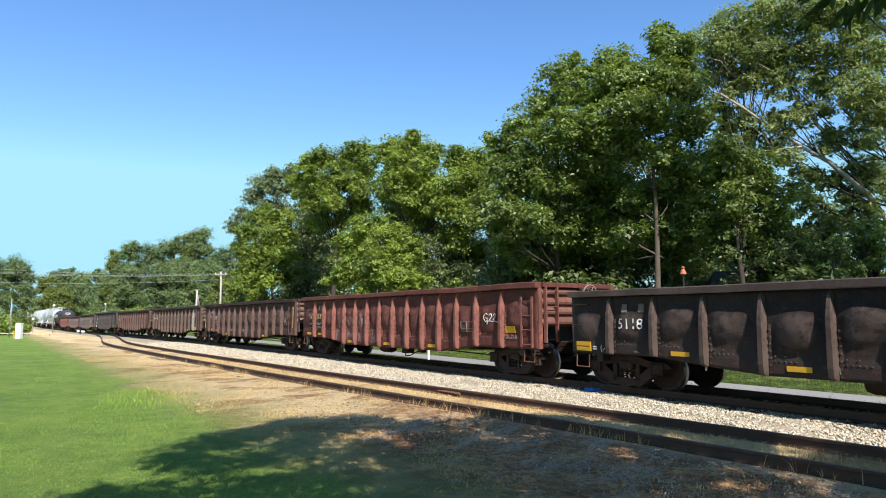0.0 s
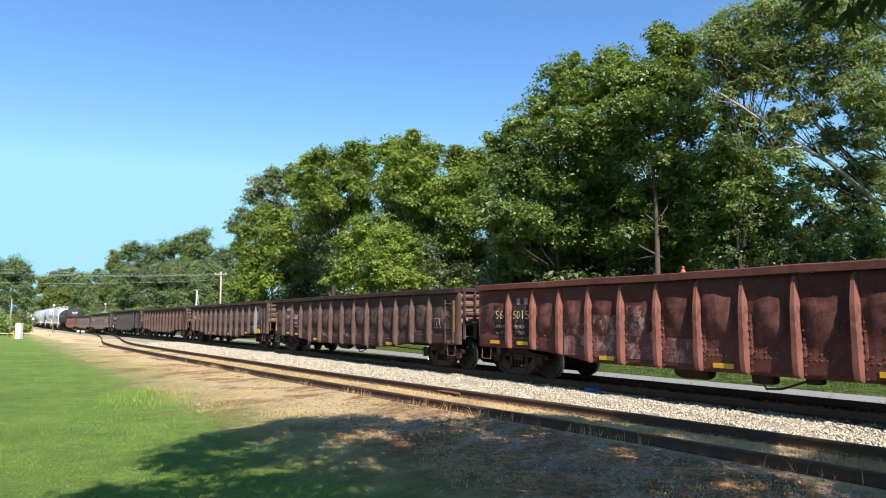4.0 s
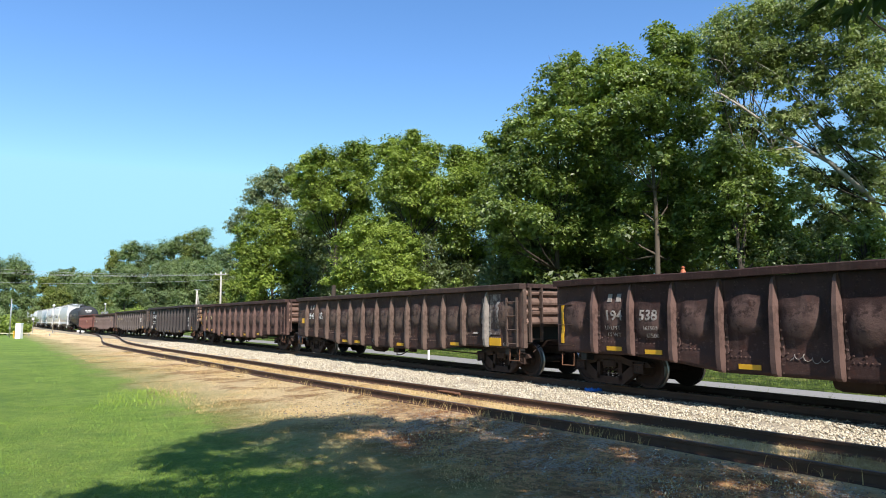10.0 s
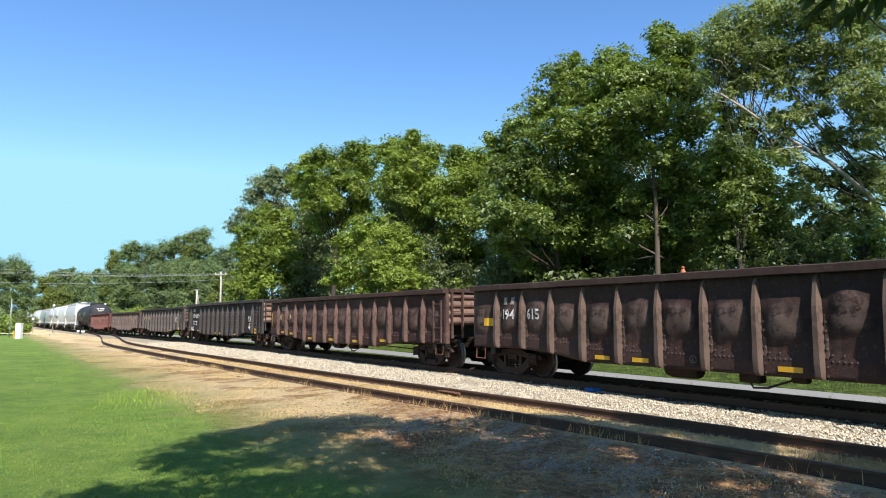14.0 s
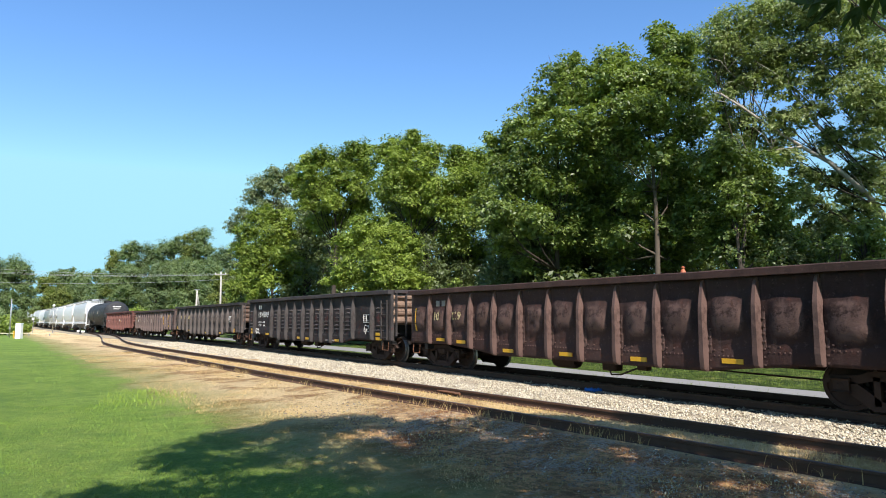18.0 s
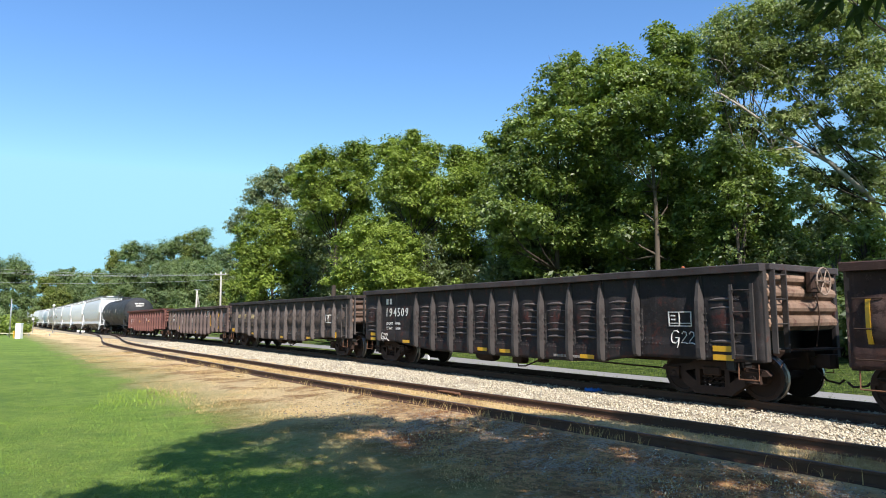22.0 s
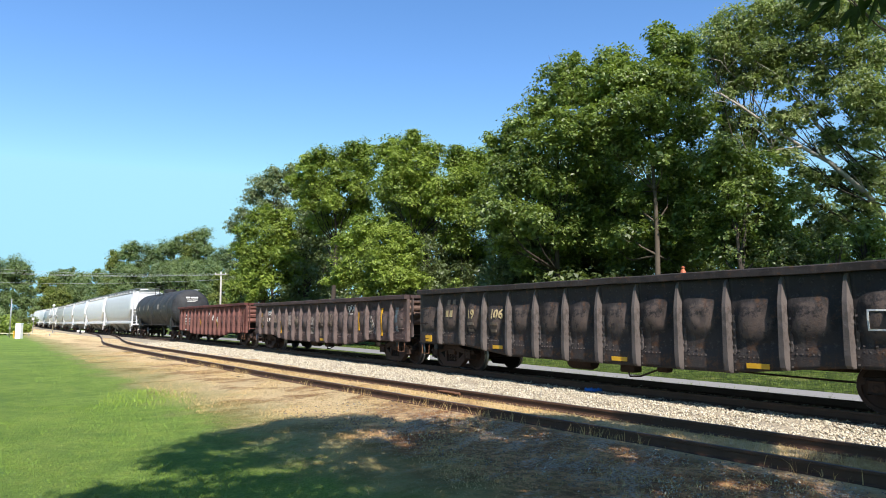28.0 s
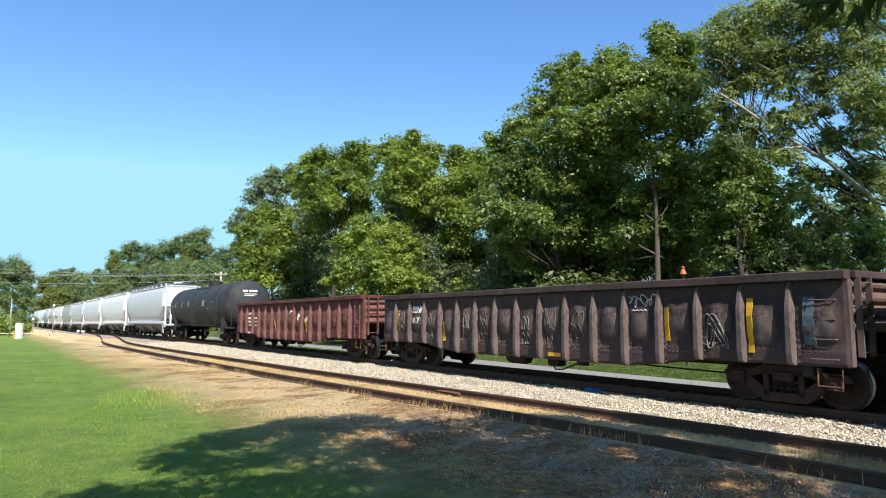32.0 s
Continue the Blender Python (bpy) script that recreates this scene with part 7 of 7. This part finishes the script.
def build_shade_tree():
    """The tree under which the camera stands; its lowest twigs hang into view."""
    rng = np.random.default_rng(77)
    base = Vector((4.3, -3.2, -0.2))
    root = thing("shade_tree", pose(*base), "large shade tree over the lawn with hanging twigs", "tree")
    slant = np.array(SUN_AZ) / math.tan(SUN_EL)
    c, rad = [], []
    # the crown's forward edge, broken by gaps through which sun flecks reach the ground
    gaps = [(-1.2, 10.2, 0.34), (-1.55, 9.4, 0.26), (-2.9, 8.8, 0.26), (-3.2, 7.5, 0.28), (-1.1, 6.9, 0.26), (-2.1, 8.0, 0.22), (-2.6, 9.6, 0.20), (2.1, 9.2, 0.12), (2.3, 7.5, 0.10), (3.4, 9.6, 0.22)]
    for k in range(1500):
        a, b = rng.uniform(-1, 1, 2)
        r, z = rng.uniform(0.20, 0.46), 7.6 + rng.normal(0, 0.55)
        if abs(a) ** 3 + abs(b) ** 3 > 1 + 0.25 * math.sin(7 * a):
            continue
        g = np.array([0.8 + 4.7 * a, 7.0 + 4.95 * b]) if k % 14 else np.array([1.0 + 1.3 * a, 8.0 + 1.2 * b])
        if any(math.hypot((g[0] - x) / 1.3, g[1] - y) < e + 0.4 * r for x, y, e in gaps) or (rng.random() < (0.05 if g[0] < -1.5 else 0.16)):
            continue
        c.append((*(g + slant * z), z))
        rad.append(r)
    # the rest of the crown, over and behind the camera
    for k in range(110):
        g = np.array([rng.uniform(-4.5, 9.5), rng.uniform(-9, 5.4)])
        z = rng.uniform(5.8, 10.5)
        c.append((*(g + slant * z), z))
        rad.append(rng.uniform(0.8, 1.5))
    c, rad = np.array(c) - np.array(base), np.array(rad)
    front = len(c) - 110
    va, fa = leaf_cloud(c[:front], rad[:front], 70000, 0.085, rng, 0.7)
    vb, fb = leaf_cloud(c[front:], rad[front:], 30000, 0.19, rng, 0.7)
    v, f = np.concatenate([va, vb]), np.concatenate([fa, fb + len(va)])
    put("crown", mesh_fast("crown", v, f, M_LEAF[0]), root)
    s = Shape()
    s.tube([(0, 0, 0), (0.1, 0.1, 2.0), (-0.1, 0.2, 4.2), (-0.4, 0.6, 6.2), (-0.8, 1.0, 8.2)], [0.42, 0.32, 0.27, 0.2, 0.1], 10)
    for i in range(0, len(c), 9):
        p = Vector((-0.1, 0.2, 4.2)).lerp(Vector((-0.8, 1.0, 8.0)), (i % 5) / 4)
        b = Vector(c[i])
        s.tube([p, p.lerp(b, 0.5) + Vector((0, 0, 0.25)), b], [0.06, 0.03, 0.008], 5)
    hang = Vector((1.52, 2.2, 2.93)) - base
    s.tube([(-0.8, 1.0, 7.0), (-1.7, 4.0, 5.2), (-2.3, 5.0, 3.9), tuple(hang)], [0.06, 0.04, 0.02, 0.006], 5)
    part("trunk", s, M_BARK, root, "", True)
    # the spray of leaves that hangs and sways; its pivot is where it leaves the branch
    tips = [Vector((-0.20, 0.0, -0.10)), Vector((-0.12, 0.1, -0.13)), Vector((-0.02, 0.05, -0.14)), Vector((0.07, 0.0, -0.13)), Vector((-0.16, 0.08, -0.06)), Vector((0.14, 0.05, -0.09))]
    s = Shape()
    for t in tips:
        s.tube([(0, 0, 0.02), t * 0.5 + Vector((0, 0, 0.02)), t], [0.004, 0.003, 0.0015], 4)
    twig = part("twig", s, M_BARK, root, "swaying leafy twig", True, m=pose(*hang))
    vs, fs = [], []
    for t in tips:
        for j in range(7):
            p = t * (0.35 + 0.65 * rng.random()) + Vector(rng.normal(0, 0.012, 3))
            d = (t.normalized() + Vector((rng.normal(-0.2, 0.5), rng.normal(0, 0.4), rng.normal(-0.1, 0.35)))).normalized()
            e = (d.cross(Vector((0, 1, 0))) + Vector(rng.normal(0, 0.35, 3))).normalized()
            ln, wd = rng.uniform(0.065, 0.115), rng.uniform(0.009, 0.015)
            n0 = len(vs)
            fold = Vector((0, 0.010, 0.004))
            vs += [p, p + d * ln * 0.3 + e * wd, p + d * ln * 0.65 + e * wd * 0.8, p + d * ln, p + d * ln * 0.65 - e * wd * 0.8, p + d * ln * 0.3 - e * wd, p + d * ln * 0.45 + fold]
            fs += [(n0 + a, n0 + b, n0 + 6) for a, b in ((0, 1), (1, 2), (2, 3), (3, 4), (4, 5), (5, 0))]
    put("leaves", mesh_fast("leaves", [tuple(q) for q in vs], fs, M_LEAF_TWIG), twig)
    SWAYING.append((twig, tuple(hang)))


SWAYING = []


# ---- poles, signals, house ----
M_WIRE = simple("aluminium_wire", (0.45, 0.46, 0.46), 0.6, 0.0, 0.1)

def build_roadside():
    # white marker between road and track
    p = at(19.1, -3.3)
    m = thing("marker_post", pose(p.x, p.y, p.z - 0.50), "short white plastic marker post beside the road", "post")
    part("post", Shape().box(-0.045, 0.045, -0.03, 0.03, 0, 0.80, 0.01), M_SIGN_WHITE, m)
    part("post_cap", Shape().box(-0.05, 0.05, -0.035, 0.035, 0.801, 0.83, 0.008), M_SIGN_WHITE, m)
    # utility pole with crossarm, and its wires
    u = thing("utility_pole", pose(-31.9, 92.0, ground_z(-31.9, 92.0)), "weathered wooden utility pole with a crossarm", "utility pole")
    part("pole", Shape().tube([(0, 0, 0), (0.04, 0, 4.4), (0, 0, 8.9)], [0.15, 0.13, 0.11], 10), M_WOODPOLE, u, smooth=True)
    part("crossarm", Shape().box(-0.8, 0.8, -0.20, -0.08, 8.39, 8.53, 0.015), M_WOODPOLE, u)
    for x in (-0.72, 0.0, 0.72):
        part("insulator", Shape().lathe([(0.03, 8.53), (0.06, 8.59), (0.04, 8.63), (0.06, 8.67), (0.02, 8.74)], (x, -0.14, 0), "z", 8), M_SIGN_WHITE, u)
    part("street_light", Shape().tube([(0.1, 0, 5.86), (0.6, -0.3, 6.01), (0.8, -0.4, 5.96)], 0.03, 6).box(0.62, 0.95, -0.5, -0.3, 5.86, 5.98, 0.04), M_GALV, u, "small lamp on a bracket")
    far_pole = thing("utility_pole", pose(-97.5, 100, ground_z(-97.5, 100, 1)), "weathered wooden utility pole standing off the lawn", "utility pole")
    part("pole", Shape().tube([(0, 0, 0), (0, 0, 13.0)], [0.17, 0.13], 10), M_WOODPOLE, far_pole, smooth=True)
    part("crossarm", Shape().box(-0.75, 0.75, -0.16, -0.05, 12.0, 12.14, 0.015), M_WOODPOLE, far_pole)
    w = thing("power_line", pose(0, 0, 0), "thin overhead wires between the poles", "wires")
    runs = (((-97.8, 100.0, 12.14), (-32.2, 91.8, 7.74), (16.8, 88.0, 8.54)), ((-97.7, 100.0, 11.43), (-31.8, 91.8, 7.62), (16.8, 88.0, 8.23)), ((-98.7, 101.0, 11.17), (-31.4, 91.8, 7.58), (16.8, 88.0, 7.92)), ((-97.5, 100.0, 9.12), (-31.8, 91.8, 6.89), (16.8, 88.0, 7.30)))
    for a, b, c in runs:
        a, b, c = Vector(a), Vector(b), Vector(c)
        s = Shape().tube([a.lerp(b, k / 12) - Vector((0, 0, 1.25 * (1 - (k / 6 - 1) ** 2))) for k in range(13)], 0.014, 4)
        s.tube([b.lerp(c, k / 10) - Vector((0, 0, 0.9 * (1 - (k / 5 - 1) ** 2))) for k in range(11)], 0.014, 4)
        part("wire", s, M_WIRE, w)
    l = thing("leaning_pole", pose(-36.5, 95, ground_z(-36.5, 95)), "short pale pole with a slanting brace", "pole")
    part("pole", Shape().tube([(0, 0, 0), (0.1, 0, 6.4)], [0.16, 0.13], 8), M_WOODPOLE, l, smooth=True)
    part("brace", Shape().tube([(1.1, 0, 0), (0.2, 0, 6.1)], [0.05, 0.04], 6), M_WOODPOLE, l)
    part("cap", Shape().box(-0.35, 0.45, -0.1, 0.1, 6.44, 6.56, 0.02), M_GALV, l)
    # level crossing signals
    for x, y, h, lab in ((-58.9, 97.4, 4.1, "level crossing signal mast with round head"), (-63, 120, 4.9, "grey level crossing signal across the track")):
        c = thing("crossing_signal", pose(x, y, ground_z(x, y, 1)), lab, "signal")
        part("mast", Shape().tube([(0, 0, 0), (0, 0, h)], 0.06, 8), M_GALV, c, smooth=True)
        part("bell", Shape().lathe([(0.05, h), (0.16, h + 0.04), (0.2, h + 0.14), (0.14, h + 0.28), (0.03, h + 0.32)], (0, 0, 0), "z", 12), M_SIGN_WHITE, c)
        for sx in (-1, 1):
            part("lamp_head", Shape().lathe([(0.2, -0.3), (0.22, -0.1), (0.28, -0.1), (0.28, -0.06), (0.1, 0.0)], (sx * 0.42, 0, h - 1.5), "y", 12), M_GALV, c, "grey flasher lamp head")
        part("lamp_arm", Shape().box(-0.5, 0.5, -0.03, 0.03, h - 1.53, h - 1.46), M_GALV, c)
        part("base", Shape().box(-0.25, 0.25, -0.25, 0.25, 0, 0.18, 0.03), M_GALV, c)
    b = thing("crossbuck_sign", pose(-57.5, 90.5, ground_z(-57.5, 90.5, 1)), "white crossbuck sign on a post in front of a bush", "sign")
    part("post", Shape().box(-0.03, 0.03, -0.03, 0.03, 0, 2.3), M_GALV, b)
    for a in (45, -45):
        part("board", Shape().box(-0.24, 0.24, -0.02, 0.02, -0.05, 0.05), M_SIGN_WHITE, b, "", m=pose(0, -0.08 - 0.0005 * a, 2.2, 0, a, 0))
    w = thing("white_pole", pose(-47.3, 70.5, ground_z(-47.3, 70.5, 1)), "slim pale grey pole with a band near its foot", "pole")
    part("shaft", Shape().tube([(0, 0, 0), (0, 0, 4.25)], [0.07, 0.06], 8), M_GALV, w, smooth=True)
    part("collar", Shape().lathe([(0.07, 0.9), (0.11, 0.92), (0.11, 1.12), (0.07, 1.14)], (0, 0, 0), "z", 10), M_GALV, w)
    c = thing("utility_pedestal", pose(-42.8, 65.2, ground_z(-42.8, 65.2, 1)), "white utility pedestal box on the lawn", "cabinet")
    part("box", Shape().box(-0.27, 0.27, -0.22, 0.22, 0, 1.45, 0.03), M_SIGN_WHITE, c)
    part("lid", Shape().box(-0.29, 0.29, -0.24, 0.24, 1.455, 1.55, 0.03), M_SIGN_WHITE, c)
    y = thing("bollard", pose(-44.7, 67.3, ground_z(-44.7, 67.3, 1)), "thin yellow bollard on the lawn's edge", "bollard")
    part("post", Shape().tube([(0, 0, 0), (0, 0, 0.72)], 0.07, 8), M_YELLOW, y)
    part("cap", Shape().lathe([(0.075, 0.72), (0.06, 0.76), (0.02, 0.78)], (0, 0, 0), "z", 8), M_YELLOW, y)
    g = thing("guard_rail", pose(0, 0, 0), "low pale yellow guard rail along the far road", "guard rail")
    gz = ground_z(-53, 80, 1)
    part("beam", Shape().tube([(-70, 80, gz + 0.36), (-58, 80, gz + 0.36), (-48.2, 80.3, gz + 0.34)], 0.06, 6), simple("pale_yellow", (0.66, 0.58, 0.36), 0.7), g)
    for k in range(9):
        x = -69.5 + k * 2.6
        part("post", Shape().box(x - 0.05, x + 0.05, 79.95, 80.05, gz - 0.1, gz + 0.30), M_GALV, g)
    sw = thing("switch_stand", pose(-53.6, 95.5, ground_z(-53.6, 95.5, 1)), "low switch stand with white target plates", "switch stand")
    part("stand", Shape().box(-0.12, 0.12, -0.12, 0.12, 0, 0.35, 0.02).tube([(0, 0, 0.3), (0, 0, 0.8)], 0.025, 6), M_BLACK_IRON, sw)
    part("target", Shape().box(-0.55, -0.15, -0.02, 0.02, 0.22, 0.52, 0.01).box(0.1, 0.62, -0.02, 0.02, 0.2, 0.45, 0.01), M_SIGN_WHITE, sw)
    # blue paint mark on the ballast
    p = at(5.3, 0.95, -0.17)
    t = thing("marked_stones", pose(p.x, p.y, p.z), "ballast stones sprayed bright blue", "stones")
    rng = random.Random(8)
    blue = simple("blue_paint", (0.02, 0.16, 0.55), 0.6)
    for k in range(26):
        lumps = Shape()
        cx, cy = rng.uniform(-0.18, 0.18), rng.uniform(-0.22, 0.22)
        r = rng.uniform(0.02, 0.05)
        lumps.lathe([(0.005, -r), (r * 0.8, -r * 0.4), (r, 0.2 * r), (r * 0.5, r), (0.004, r * 1.1)], (cx, cy, 0.02), "z", 6)
        part("stone", lumps, blue, t)


def build_house():
    h = thing("house", pose(19.6, 36.5, -0.35, 0, 0, -14), "low house with a dark shingle roof half hidden by trees", "house")
    wall = simple("painted_siding", (0.30, 0.28, 0.25), 0.8, 0, 0.15, 2)
    roof = simple("dark_shingles", (0.070, 0.073, 0.082), 0.85, 0, 0.35, 9, 0.6)
    part("wall", Shape().box(-4.2, 4.2, -2.6, 2.6, 0, 2.75), wall, h)
    s = Shape()
    s.add([(-4.7, -3.1, 2.75), (4.7, -3.1, 2.75), (4.7, 3.1, 2.75), (-4.7, 3.1, 2.75), (-3.9, 0, 4.55), (3.9, 0, 4.55), (-4.7, -3.1, 2.62), (4.7, -3.1, 2.62), (4.7, 3.1, 2.62), (-4.7, 3.1, 2.62)],
          [(0, 1, 5, 4), (1, 2, 5), (2, 3, 4, 5), (3, 0, 4), (6, 9, 8, 7), (0, 6, 7, 1), (1, 7, 8, 2), (2, 8, 9, 3), (3, 9, 6, 0)])
    part("roof", s, roof, h, "dark hipped shingle roof")
    glass = simple("window_glass", (0.03, 0.035, 0.04), 0.1)
    for x in (-2.4, 0, 2.4):
        w = part("window", Shape().box(x - 0.45, x + 0.45, -2.63, -2.604, 0.9, 2.1), glass, h)
        for x0, x1, z0, z1 in ((-0.53, 0.53, 2.1, 2.18), (-0.53, 0.53, 0.82, 0.9), (-0.53, -0.45, 0.9, 2.1), (0.45, 0.53, 0.9, 2.1)):
            part("frame", Shape().box(x + x0, x + x1, -2.65, -2.634, z0, z1), M_SIGN_WHITE, w)
    c = thing("marker_pole", pose(10.35, 27.6, -0.4), "slim dark pole with a flared orange cap among the trees", "pole")
    part("pole", Shape().tube([(0, 0, 0), (0, 0, 3.78)], [0.05, 0.04], 8), M_BLACK_IRON, c)
    orange = simple("orange_plastic", (0.45, 0.12, 0.05), 0.6)
    part("cap", Shape().lathe([(0.08, 3.78), (0.14, 3.84), (0.10, 3.97), (0.05, 4.05), (0.09, 4.12), (0.02, 4.17)], (0, 0, 0), "z", 12), orange, c, "flared orange cap")


# ---- what moves ----
def motions():
    """The train rolls by at a slowly rising pace; every wheelset turns with it."""
    times = [0.0] + [float(k) for k in range(2, 32, 2)] + [32.0]
    for car, u, reach in TRAIN:
        rows = []
        for t in times:
            s = u - gone(t)
            a, b = at(s - reach, 0), at(s + reach, 0)
            c = (a + b) / 2
            dip = math.degrees(math.atan2(b.z - a.z, 2 * reach))
            rows.append((t, pose(c.x, c.y, c.z, 0, dip, math.degrees(math.atan2(a.y - b.y, a.x - b.x)))))
        walk(car, rows)
    for twig, p in SWAYING:
        walk(twig, [(0.5 * k, pose(*p, 5 * math.sin(1.9 * k * 0.5), 7 * math.sin(1.3 * k * 0.5 + 0.8), 4 * math.sin(0.9 * k * 0.5))) for k in range(65)])
    n = 176
    base = [(32.0 * k / n) for k in range(n + 1)]
    for w, x in ROLLING:
        rows = [(t, pose(x, 0, WHEEL_R - 0.025, 0, math.degrees(gone(t) / WHEEL_R), 0)) for t in base]
        walk(w, rows)


build_ground()
build_tracks()
build_road()
build_gondolas()
build_tank_car()
build_hopper_cars()
build_trees()
build_shade_tree()
build_roadside()
build_house()
build_grass()
motions()
